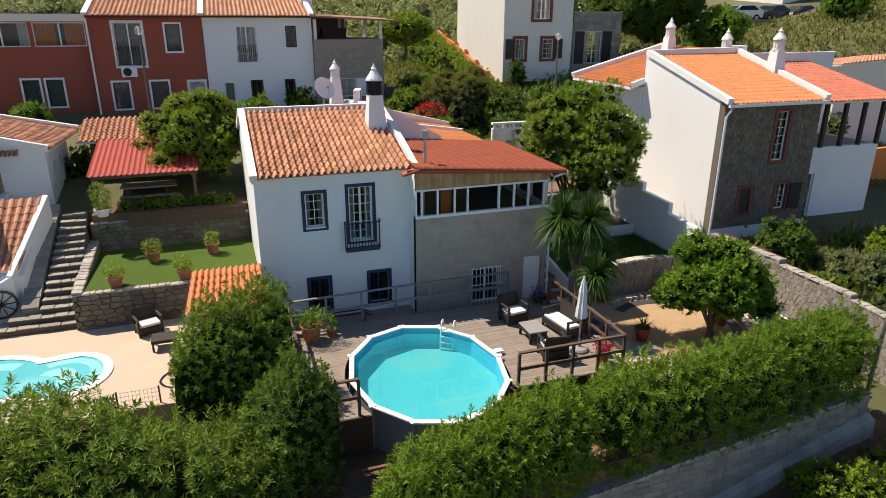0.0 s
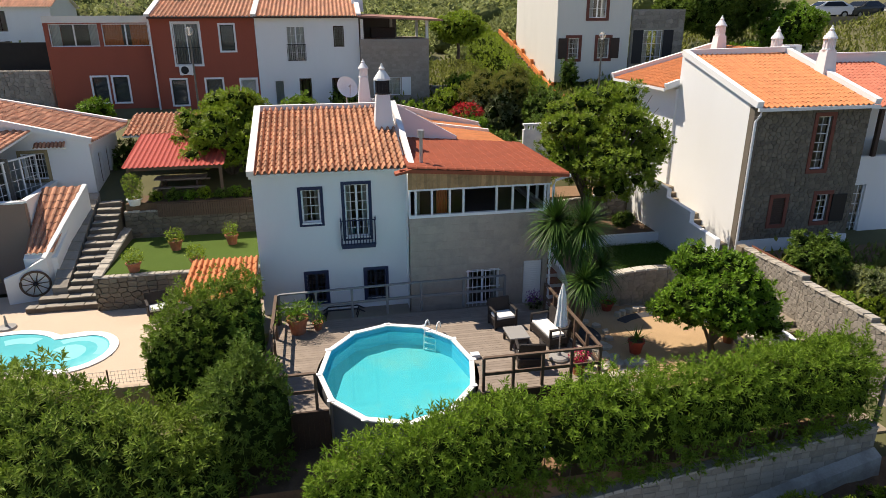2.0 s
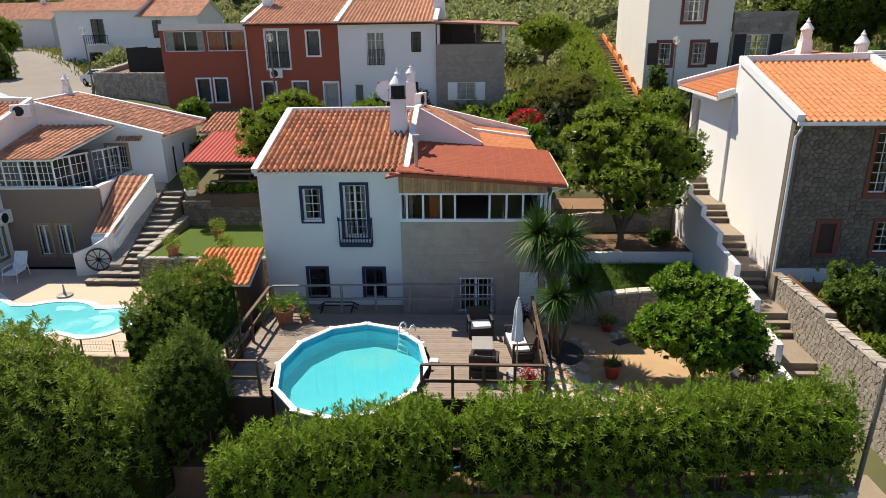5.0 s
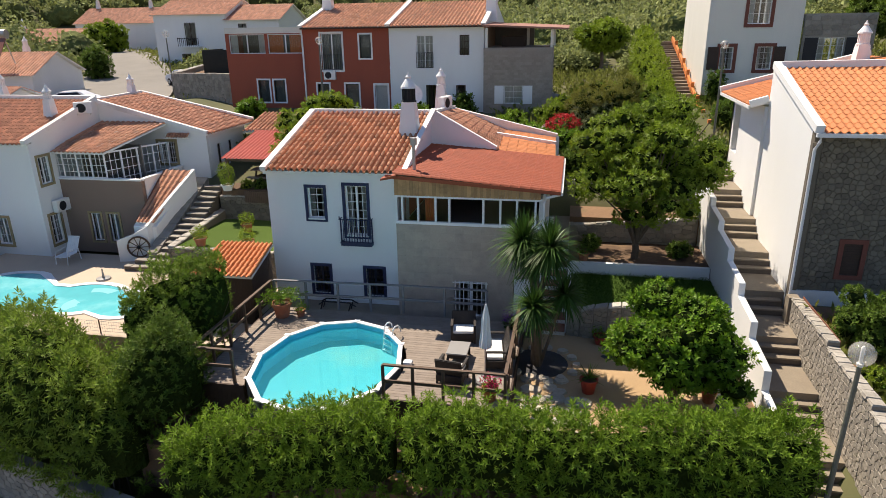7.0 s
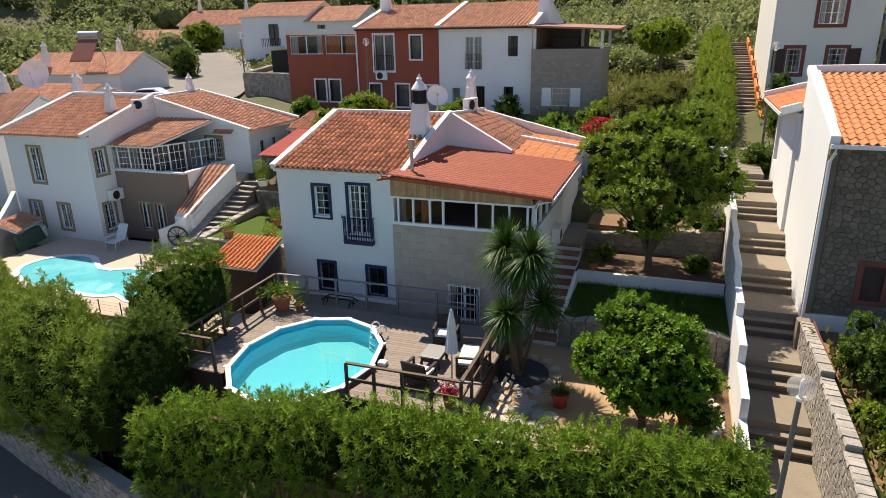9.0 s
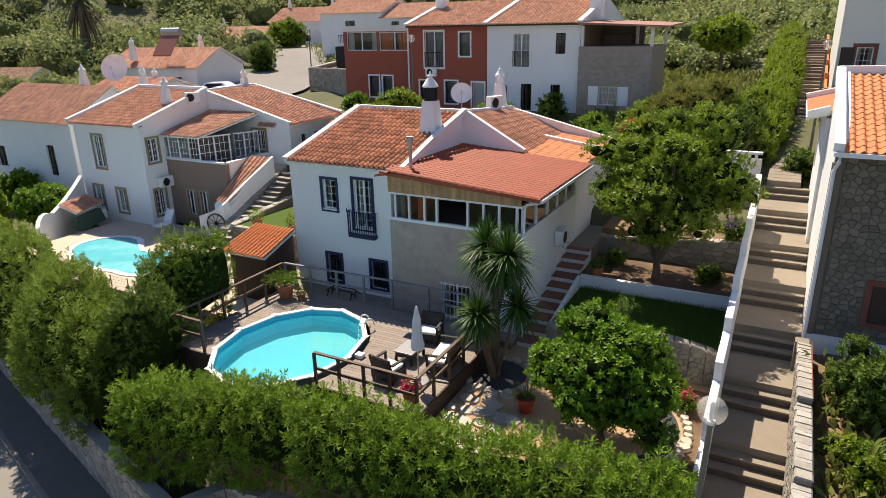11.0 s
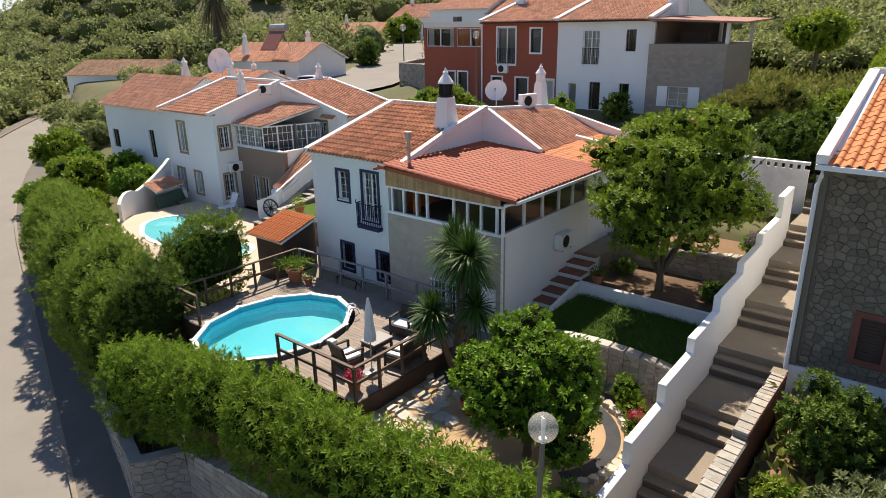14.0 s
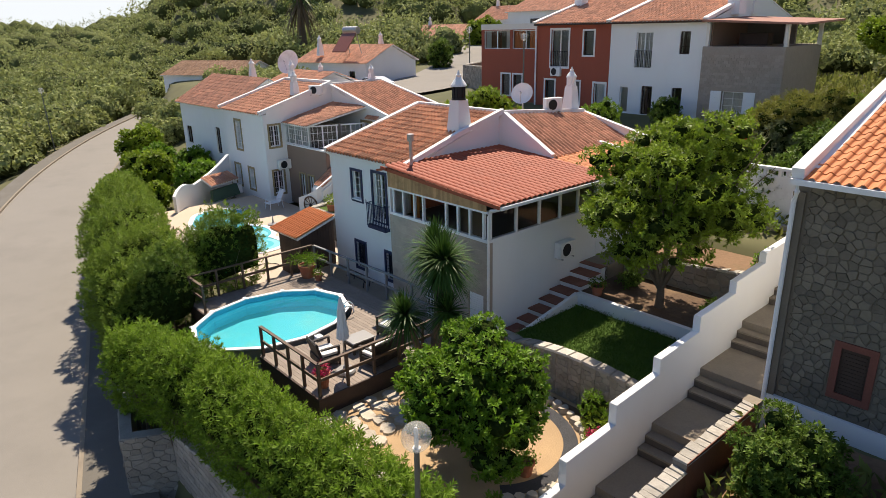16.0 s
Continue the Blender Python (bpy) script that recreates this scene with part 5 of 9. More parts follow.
for k in range(ny * 6 + 1):
    y = 20.2 + 5.9 * k / (ny * 6)
    ph = (k % 6) / 6
    dz = 0.07 * abs(math.sin(math.pi * ph)) ** 0.7
    rowv = [bm.verts.new((xx, y, roof_at(xx) + dz + (0.0 if i % 2 else 0.022))) for i, xx in enumerate(x for k in range(17) for x in (5.95 + 0.335 * k, 5.95 + 0.335 * k + (0.32 if k < 16 else 0.34)))]
    if prev:
        for i in range(33):
            bm.faces.new((prev[i], prev[i + 1], rowv[i + 1], rowv[i]))
    prev = rowv
part("sheet_roof", bm, METALROOF, EX, "red ribbed sheet roof")
bm = B()
hexa(bm, [(6.0, 20.3, roof_at(6.0) - 0.1), (11.6, 20.3, roof_at(11.6) - 0.1), (11.6, 26.0, roof_at(11.6) - 0.1), (6.0, 26.0, roof_at(6) - 0.1), (6.0, 20.3, roof_at(6.0) - 0.03), (11.6, 20.3, roof_at(11.6) - 0.03), (11.6, 26.0, roof_at(11.6) - 0.03), (6.0, 26.0, roof_at(6) - 0.03)])
part("roof_boarding", bm, BOARD, EX)
bm = B()
box(bm, 11.62, 11.72, 20.2, 26.1, 4.6, 4.7)
part("gutter", bm, FRAME, EX)
bm = B()
tube(bm, [(11.66, 20.3, 4.62), (11.2, 20.27, 4.5), (11.12, 20.25, 4.3), (11.12, 20.25, -0.4)], 0.045, n=8)
part("downpipe", bm, FRAME, EX)
bm = B()
lathe(bm, 6.55, 20.95, [(0.06, 5.05), (0.06, 6.05), (0.12, 6.05), (0.12, 6.28), (0.13, 6.3)], 10)
part("flue_pipe", bm, STEEL, EX, "short galvanised flue pipe")
bm = B()
hexa(bm, [(5.55, 20.1, 4.95), (6.1, 20.1, 5.06), (6.1, 20.5, 5.06), (5.55, 20.5, 4.95), (5.55, 20.1, 5.02), (6.1, 20.1, 5.16), (6.1, 20.5, 5.16), (5.55, 20.5, 5.02)])
part("eave_end", bm, METALROOF, EX)

# ---------------------------------------------------------------- timber deck
PCX, PCY, PRX, PRY = 4.95, 15.75, 2.24, 2.82
DK = thing("deck", (6.0, 17.0, 0.2), "weathered grey-brown timber deck round the pool", "deck", kind="structure")
pitch = 0.142
y = 14.2
x0, x1 = 1.35, 10.55


def pool_x(yy, grow=0.1):
    k = (yy - PCY) / (PRY + grow)
    return None if abs(k) >= 1 else (PRX + grow) * math.sqrt(1 - k * k)


while y < 19.58:
    ya, yb = y + 0.004, y + pitch - 0.004
    ha, hb = pool_x(ya), pool_x(yb)
    spans = []
    if ha is None and hb is None:
        spans = [((x0, x0), (4.6, 4.6)), ((4.605, 4.605), (7.9, 7.9)), ((7.905, 7.905), (x1, x1))]
    else:
        ha, hb = ha or 0.0, hb or 0.0
        spans = [((x0, x0), (PCX - ha, PCX - hb)), ((PCX + ha, PCX + hb), (8.9, 8.9)), ((8.905, 8.905), (x1, x1))]
    for (a0, a1), (b0, b1) in spans:
        bm = B()
        hexa(bm, [(a0, ya, 0.165), (b0, ya, 0.165), (b1, yb, 0.165), (a1, yb, 0.165), (a0, ya, 0.2), (b0, ya, 0.2), (b1, yb, 0.2), (a1, yb, 0.2)])
        part("plank", bm, DECK, DK)
    y += pitch
bm = B()
box(bm, 7.1, 10.56, 14.14, 14.19, -0.7, 0.2)
box(bm, 10.555, 10.6, 14.14, 19.6, -0.7, 0.2)
box(bm, 1.3, 2.95, 14.14, 14.19, -0.05, 0.2)
box(bm, 1.3, 1.345, 14.14, 19.6, -0.05, 0.2)
part("skirt_board", bm, DARKWOOD, DK)
for k in range(12):
    bm = B()
    box(bm, 1.31 + 0.137 * k, 1.31 + 0.137 * k + 0.13, 14.155, 14.18, -1.3, -0.055)
    part("skirt_plank", bm, DARKWOOD, DK)
for px in (1.4, 2.6, 7.4, 9.0, 10.45):
    for py in (14.3, 19.4):
        bm = B()
        box(bm, px - 0.05, px + 0.05, py - 0.05, py + 0.05, -1.2, 0.16)
        part("support_post", bm, RAILWOOD, DK)


def railing(name, pts, z0, h, m, label, gap=1.15, rails=(1.0, 0.5), pw=0.08):
    t = thing(name, (*pts[0][:2], z0), label, "railing")
    for i, (p, q) in enumerate(zip(pts, pts[1:])):
        L = math.dist(p, q)
        n = max(1, round(L / gap))
        for k in range(n + (1 if i == len(pts) - 2 else 0)):
            x, y = p[0] + (q[0] - p[0]) * k / n, p[1] + (q[1] - p[1]) * k / n
            bm = B()
            soft_box(bm, x - pw / 2, x + pw / 2, y - pw / 2, y + pw / 2, z0, z0 + h - 0.04, 0.008)
            part("post", bm, m, t)
        for rr in rails:
            bm = B()
            zz = z0 + h * rr
            beam(bm, (*p, zz - 0.05), (*q, zz - 0.05), 0.10 if rr == 1.0 else 0.045, 0.045 if rr == 1.0 else 0.09)
            part("rail", bm, m, t)
    return t


railing("deck_railing", [(7.14, 14.25), (10.5, 14.25), (10.5, 18.9)], 0.2, 1.05, RAILWOOD, "dark brown timber railing round the seating end of the deck", 0.95)
railing("deck_railing", [(2.65, 14.25), (1.42, 14.25), (1.42, 19.5)], 0.2, 1.1, RAILWOOD, "dark brown timber railing along the hedge side of the deck", 1.0)
railing("deck_railing", [(1.5, 19.55), (6.3, 19.75), (9.3, 19.75)], 0.2, 1.1, GREYRAIL, "grey painted timber railing between deck and house", 1.35)

# ---------------------------------------------------------------- above-ground pool
PL = thing("above_ground_pool", (PCX, PCY, -0.95), "oval above-ground pool with blue liner, white rim and grey steel wall", "swimming pool")
ring = [(PCX + PRX * math.sin(2 * math.pi * k / 12), PCY + PRY * math.cos(2 * math.pi * k / 12)) for k in range(12)]
scale = lambda s: [(PCX + (x - PCX) * s, PCY + (y - PCY) * s) for x, y in ring]


def ring_mesh(outer, inner, z0, z1):
    bm = B()
    n = len(outer)
    for k in range(n):
        j = (k + 1) % n
        a, b, c, d = outer[k], outer[j], inner[j], inner[k]
        hexa(bm, [(*d, z0), (*c, z0), (*b, z0), (*a, z0), (*d, z1), (*c, z1), (*b, z1), (*a, z1)])
    bmesh.ops.remove_doubles(bm, verts=list(bm.verts), dist=0.0005)
    return bm


part("pool_wall", ring_mesh(scale(0.985), scale(0.975), -0.95, 0.32), POOLWALL, PL)
rim = part("rim", ring_mesh(scale(1.02), scale(0.955), 0.32, 0.36), RIM, PL)
for x, y in ring:
    bm = B()
    soft_box(bm, x - 0.1, x + 0.1, y - 0.07, y + 0.07, 0.362, 0.375, 0.01)
    part("rim_joint", bm, RIM, rim)
bm = B()
inn = []
for k in range(12):
    a, b = scale(0.972)[k], scale(0.972)[(k + 1) % 12]
    inn += [(a[0] + (b[0] - a[0]) * q / 4, a[1] + (b[1] - a[1]) * q / 4) for q in range(4)]
lo = [bm.verts.new((*p, -0.32)) for p in inn]
hi = [bm.verts.new((*p, 0.33)) for p in inn]
for k in range(48):
    bm.faces.new((lo[(k + 1) % 48], lo[k], hi[k], hi[(k + 1) % 48]))
li = part("liner", bm, LINER, PL, "bright blue vinyl liner")
bm = B()
bm.faces.new([bm.verts.new((*p, -0.318)) for p in inn])
part("liner_floor", bm, LINERFLOOR, li)
bm = B()
bm.faces.new([bm.verts.new((*p, 0.17)) for p in scale(0.97)[::-1]])
w = part("water", bm, WATER, PL, "clear turquoise water")
w.visible_shadow = False
for x, y in ring:
    bm = B()
    box(bm, x - 0.04, x + 0.04, y - 0.04, y + 0.04, -0.95, 0.32)
    part("wall_post", bm, POOLWALL, PL)
bm = B()
soft_box(bm, 7.22, 7.5, 16.0, 16.25, 0.2, 0.34, 0.05)
part("skimmer_lid", bm, RIM, PL)
LD = thing("pool_ladder", (6.37, 17.95, 0.36), "white pool ladder hooked over the rim", "ladder")
for k in (-0.2, 0.2):
    bm = B()
    tube(bm, [(6.37 + 0.85 * k + 0.53 * o, 17.95 - 0.53 * k + 0.85 * o, z) for o, z in ((0.2, 0.36), (0.17, 0.5), (0.08, 0.6), (-0.04, 0.61), (-0.13, 0.53), (-0.17, 0.36), (-0.22, 0.0), (-0.27, -0.31))], 0.026, n=7)
    part("side_rail", bm, FRAME, LD)
for k in range(4):
    bm = B()
    z = 0.32 - 0.19 * k
    o = -0.17 - (0.36 - z) * 0.15
    soft_box(bm, -0.19, 0.19, -0.045, 0.045, -0.015, 0.015, 0.008)
    bm.transform(Matrix.Translation((6.37 + 0.53 * o, 17.95 + 0.85 * o, z)) @ Matrix.Rotation(math.atan2(-0.53, 0.85), 4, "Z"))
    part("rung", bm, FRAME, LD)

# ---------------------------------------------------------------- neighbouring villa with the stone front
V = thing("villa", (22.0, 24.0, 0.7), "white villa with dark rubble-stone front and bright orange tiled roof", "house")
vf = Face(19.42, 21.45, 1, 0)
VW = [(2.8, 3.45, 4.1, 6.2), (1.42, 1.98, 1.9, 3.0), (3.4, 4.0, 1.9, 3.05)]
bm = B()
vf.panel(bm, 5.1, 0.3, 6.6, VW, 0.3)
part("front_wall", bm, DARKMORTAR, V)
bm = B()
vf.box(bm, -0.03, 5.1, 0.0, 0.1, 0.2, 1.3)
part("plinth", bm, WHITE, V)
vs = Face(19.42, 27.0, 0, -1)
bm = B()
vs.panel(bm, 5.24, -0.4, 6.4, gable=[(0, 6.4), (5.24, 6.4), (5.24, 6.8), (0.35, 8.3), (0, 8.3)], thick=0.3)
part("side_wall", bm, WHITE, V)
bm = B()
Face(24.52, 21.77, 0, 1).panel(bm, 5.2, 0.3, 6.4, gable=[(0, 6.4), (5.2, 6.4), (5.2, 8.3), (0, 6.75)])
part("side_wall", bm, WHITE, V)
bm = B()
box(bm, 19.6, 24.4, 26.9, 27.1, 0.4, 8.2)
box(bm, 19.6, 24.4, 21.8, 26.9, 3.4, 3.6)
box(bm, 19.6, 24.4, 24.0, 24.1, 0.4, 6.4)
part("inner_wall", bm, DARKROOM, V)
tile_roof(V, (19.6, 21.2, 6.62), (24.4, 21.2, 6.62), (24.4, 26.8, 8.22), (19.6, 26.8, 8.22), 0.24, 0.37, 0.06, pieces=280, mat=shade("orange_tile", (0.58, 0.21, 0.075), 0.75, var=0.08, scale=3, fine=15, piece=0.09, bump=0.2, stain=(0.40, 0.17, 0.08), stain_amt=0.3), joined=TILEO)
tile_roof(V, (18.75, 32.4, 6.78), (18.75, 27.0, 6.78), (24.8, 27.0, 8.35), (24.8, 32.4, 8.35), 0.24, 0.37, 0.06, joined=TILEO)
for p, q, w in (((19.45, 21.25, 6.62), (19.45, 26.85, 8.22), 0.26), ((24.55, 21.25, 6.62), (24.55, 26.85, 8.25), 0.26), ((19.4, 26.9, 8.22), (24.6, 26.9, 8.3), 0.26),
                ((18.7, 32.45, 6.8), (24.8, 32.45, 8.4), 0.26), ((18.75, 26.95, 6.75), (19.4, 26.95, 6.95), 0.2)):
    bm = B()
    beam(bm, p, q, w, 0.24)
    part("verge_coping", bm, WHITE, V)
bm = B()
box(bm, 18.68, 18.76, 27.0, 32.4, 6.66, 6.78)
part("gutter", bm, FRAME, V)
bm = B()
box(bm, 19.35, 24.6, 21.1, 21.2, 6.5, 6.62)
part("gutter", bm, FRAME, V)
bm = B()
tube(bm, [(19.5, 21.15, 6.55), (19.5, 21.2, 6.35), (19.42, 21.32, 6.1), (19.42, 21.32, 0.9)], 0.055, n=8)
part("downpipe", bm, FRAME, V)
bm = B()
box(bm, 19.36, 19.62, 21.37, 21.46, 0.9, 6.3)
part("corner_band", bm, DARKMORTAR, V)
bm = B()
Face(19.3, 32.3, 0, -1).panel(bm, 5.3, 2.0, 6.75, [(0.5, 1.6, 4.2, 6.3)])
part("annex_wall", bm, WHITE, V)
bm = B()
Face(24.8, 32.3, -1, 0).panel(bm, 5.5, 2.0, 6.75)
part("annex_wall", bm, WHITE, V)
for i, (u0, u1, z0, z1) in enumerate(VW):
    w = window(V, vf, u0, u1, z0, z1, 2, 6 if i == 0 else 4, 1, surround=BRICKRED, sw=0.15, proud=0.04, curtain=0.3)
    if i == 1:
        bm = B()
        vf.box(bm, u0, u1, -0.08, -0.03, z0, z1)
        cs = part("closed_shutter", bm, DARKWOOD, w)
        for k in range(11):
            bm = B()
            vf.box(bm, u0 + 0.05, u1 - 0.05, -0.03, -0.015, z0 + 0.06 + 0.088 * k, z0 + 0.12 + 0.088 * k)
            part("shutter_slat", bm, DARKWOOD, V)
    if i == 2:
        bm = B()
        vf.box(bm, u1 + 0.1, u1 + 0.75, 0.06, 0.1, z0, z1)
        part("open_shutter", bm, IRON, w)
stones(V, vf, 0.25, 5.1, 1.3, 6.5, 0.22, 0.17, 0.03, 295, gap=0.003, mat=DARKSTONE, joined=DARKSTONEJ, holes=[(a - 0.18, b + 0.18, c - 0.18, d + 0.18) for a, b, c, d in VW], seed=91, wild=1.0)
for x, y, zt in ((24.1, 31.6, 9.9), (24.6, 24.4, 9.5), (24.5, 27.6, 9.4)):
    algarve_chimney(V, x, y, zt - 2.1, zt, 0.7)
# veranda side of the villa
bm = B()
Face(24.6, 22.4, 1, 0).panel(bm, 5.0, 0.3, 4.3, [(0.3, 1.4, 0.9, 3.1)])
part("veranda_wall", bm, WHITE, V)
window(V, Face(24.6, 22.4, 1, 0), 0.3, 1.4, 0.9, 3.1, 2, 5, 2, curtain=0.6)
for k in range(5):
    bm = B()
    x = 24.8 + 1.15 * k
    box(bm, x - 0.08, x + 0.08, 22.3, 22.46, 4.3, 6.35)
    part("veranda_post", bm, DARKWOOD, V)
tile_roof(V, (24.7, 22.0, 6.4), (29.8, 22.0, 6.4), (29.8, 27.4, 7.7), (24.7, 27.4, 7.7), 0.25, 0.38, 0.07, joined=shade('red_tile_field', (0.50, 0.15, 0.085), 0.75, var=0.1, scale=1.5, fine=15, island=0.12, bump=0.2, stain=(0.33, 0.12, 0.07), stain_amt=0.3))
bm = B()
box(bm, 25.0, 31.6, 27.45, 27.65, 3.0, 8.12)
part("rear_parapet", bm, WHITE, V)
bm = B()
box(bm, 24.9, 31.7, 27.4, 27.7, 8.12, 8.2)
part("parapet_coping", bm, COPING, V)
bm = B()
soft_box(bm, 25.2, 26.2, 28.0, 28.4, 7.9, 8.55, 0.03)
ru = part("roof_air_unit", bm, FRAME, V, "white air-conditioning unit on the roof")
bm = B()
for k in range(6):
    box(bm, 25.25, 25.85, 27.985, 28.0, 7.98 + 0.09 * k, 8.02 + 0.09 * k)
tagged(part("grille_slats", bm, GREYTOP, ru), kind="stuff")
bm = B()
Face(29.6, 22.67, 0, 1).panel(bm, 4.7, 0.3, 4.3)
box(bm, 24.7, 29.3, 26.0, 26.2, 0.3, 7.2)
part("veranda_back", bm, CREAM, V)

# ---------------------------------------------------------------- patio, inset pool and turf of the neighbour
slab("patio", -15.6, 0.55, 17.6, 25.6, -2.6, -0.5, PATIO, "sand-coloured paved patio round the inset pool", "patio")


def kidney(s, n=110):
    """The outline of the two-lobed pool, grown by s metres."""
    pts = []
    for k in range(n):
        a = 2 * math.pi * k / n
        c, d = math.cos(a), math.sin(a)
        best = 0
        for (cx, cy, rx, ry) in ((-11.9, 21.2, 1.65, 1.5), (-7.7, 20.5, 1.75, 1.45), (-5.35, 20.25, 1.15, 1.2), (-9.6, 20.25, 3.0, 1.25)):
            ox, oy = -8.6 - cx, 20.55 - cy
            A = (c / (rx + s)) ** 2 + (d / (ry + s)) ** 2
            Bq = 2 * (ox * c / (rx + s) ** 2 + oy * d / (ry + s) ** 2)
            C = (ox / (rx + s)) ** 2 + (oy / (ry + s)) ** 2 - 1
            D = Bq * Bq - 4 * A * C
            if D > 0:
                best = max(best, (-Bq + math.sqrt(D)) / (2 * A))
        pts.append((-8.6 + best * c, 20.55 + best * d))
    return pts


IP = thing("inset_pool", (-8.6, 20.5, -0.5), "two-lobed pale turquoise inset pool with white edge", "swimming pool")
o, i2 = kidney(0.28), kidney(0.0)
part("edge", ring_mesh(o, i2, -0.52, -0.46), RIM, IP)
bm = B()
n = len(i2)
bm.faces.new([bm.verts.new((*p, -0.488)) for p in i2])
part("water", bm, shade("inset_pool_floor", (0.10, 0.46, 0.51), 0.12, var=0.10, scale=0.45, fine=1.5, bump=0.02, stain=(0.32, 0.70, 0.72), stain_amt=0.7, spec=0.2), IP)
STEPBLUE = shade("pale_pool_step", (0.24, 0.62, 0.65), 0.15, var=0.05, scale=2, fine=6, bump=0.0, spec=0.2)
for k, (cx, cy, r0, r1, a0, a1) in enumerate(((-5.35, 20.25, 0.78, 1.1, -20, 125), (-5.5, 20.2, 0.1, 0.6, -80, 150), (-7.3, 20.3, 0.9, 1.35, 60, 115), (-7.2, 20.0, 0.2, 0.75, 150, 250))):
    bm = B()
    aa = np.radians(np.linspace(a0, a1, 14))
    bm.faces.new([bm.verts.new((cx + r1 * math.cos(a), cy + r1 * math.sin(a), -0.485)) for a in aa] + [bm.verts.new((cx + r0 * math.cos(a), cy + r0 * math.sin(a), -0.485)) for a in aa[::-1]])
    part("sunken_step", bm, STEPBLUE, IP)
# turf terrace and its walls
slab("turf_terrace", -5.25, 0.84, 23.75, 28.2, -0.6, 0.84, TURF, "flat green artificial turf terrace", "lawn")
stone_wall("turf_wall", [(-5.4, 23.5), (0.8, 23.5)], -0.55, [0.8, 0.8], "grey rubble wall in front of the turf terrace", 0.34, 0.2, 0.26, 120, seed=51, mat=DARKSTONE, joined=DARKSTONEJ, mortar=DARKMORTAR, wild=0.3)
stone_wall("turf_wall", [(-5.4, 28.2), (-5.4, 23.5)], -0.55, [1.3, 0.85], "grey rubble edge of the turf beside the steps", 0.34, 0.2, 0.3, 60, seed=54, mat=DARKSTONE, joined=DARKSTONEJ, mortar=DARKMORTAR, wild=0.3)
slab("gazebo_terrace", -5.2, 0.84, 28.2, 36.0, -0.5, 2.35, SOIL, "raised terrace under the red garden shelter")
stone_wall("terrace_wall", [(-5.3, 28.1), (0.84, 28.1)], 0.7, [2.0, 2.0], "dark rubble wall below the garden shelter", 0.32, 0.18, 0.25, 120, seed=57, mat=DARKSTONE, joined=DARKSTONEJ, mortar=DARKMORTAR, wild=0.4)
bm = B()
for k in range(46):
    x = -3.9 + 0.1 * k
    box(bm, x, x + 0.085, 28.02, 28.08, 1.75, 2.32)
solid("plank_screen", bm, RAILWOOD, "low weathered plank screen on the terrace wall", "screen", "structure")
LS = thing("stone_steps", (-6.2, 24.2, -0.5), "rough stone steps climbing beside the turf", "steps", kind="structure")
z, y = -0.5, 23.75
rs = np.random.RandomState(12)
for k in range(15):
    z += 0.19
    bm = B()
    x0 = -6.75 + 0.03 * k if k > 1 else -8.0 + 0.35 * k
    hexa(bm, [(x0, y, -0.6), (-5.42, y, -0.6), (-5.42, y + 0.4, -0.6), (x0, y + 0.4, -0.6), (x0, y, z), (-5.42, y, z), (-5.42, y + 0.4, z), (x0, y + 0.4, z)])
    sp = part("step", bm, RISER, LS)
    x = x0
    while x < -5.5:
        x2 = min(-5.42, x + rs.uniform(0.3, 0.7))
        bm = B()
        soft_box(bm, x + 0.01, x2 - 0.01, y - rs.uniform(0.01, 0.06), y + rs.uniform(0.28, 0.38), z + 0.001, z + rs.uniform(0.025, 0.05), 0.012)
        part("tread_stone", bm, STONE, LS)
        x = x2
    y += 0.34 if k < 14 else 2
for k in range(11):
    bm = B()
    y0, z0 = 24.55 + 0.42 * k, 0.15 + 0.235 * k
    hexa(bm, [(-7.28, y0, -0.5), (-6.74 + 0.03 * k, y0, -0.5), (-6.74 + 0.03 * k, y0 + 0.41, -0.5), (-7.28, y0 + 0.41, -0.5), (-7.28, y0, z0), (-6.74 + 0.03 * k, y0, z0), (-6.74 + 0.03 * k, y0 + 0.41, z0 + 0.2), (-7.28, y0 + 0.41, z0 + 0.2)])
    part("side_stone", bm, STONE, LS)
# white stair wall with the wagon wheel
bm = B()
prof = [(-8.95, 24.75, 0.55), (-8.3, 24.95, 0.78), (-7.5, 25.15, 1.2), (-7.1, 26.4, 2.1), (-6.6, 28.3, 3.3)]
for (xa, ya, za), (xb, yb, zb) in zip(prof, prof[1:]):
    d = Vector((xb - xa, yb - ya)).normalized() * 0.2
    hexa(bm, [(xa, ya, -0.6), (xb, yb, -0.6), (xb - d.y, yb + d.x, -0.6), (xa - d.y, ya + d.x, -0.6), (xa, ya, za), (xb, yb, zb), (xb - d.y, yb + d.x, zb), (xa - d.y, ya + d.x, za)])
solid("stair_side_wall", bm, WHITE, "white rendered side wall of the outdoor stair", "wall", "structure")
WH = thing("wagon_wheel", (-8.0, 24.95, 0.25), "old wooden wagon wheel hung on the white wall", "wheel")
wf = Face(-8.4, 24.90, 0.95, 0.29)
bm = B()
tube(bm, [wf.at(0.42 + 0.5 * math.cos(a), 0.06, 0.22 + 0.5 * math.sin(a)) for a in np.linspace(0, 2 * math.pi, 25)], 0.045, n=6)
part("wheel_rim", bm, RAILWOOD, WH)
for k in range(10):
    bm = B()
    a = 2 * math.pi * k / 10
    tube(bm, [wf.at(0.42, 0.06, 0.22), wf.at(0.42 + 0.48 * math.cos(a), 0.06, 0.22 + 0.48 * math.sin(a))], 0.02, n=5)
    part("spoke", bm, RAILWOOD, WH)
bm = B()
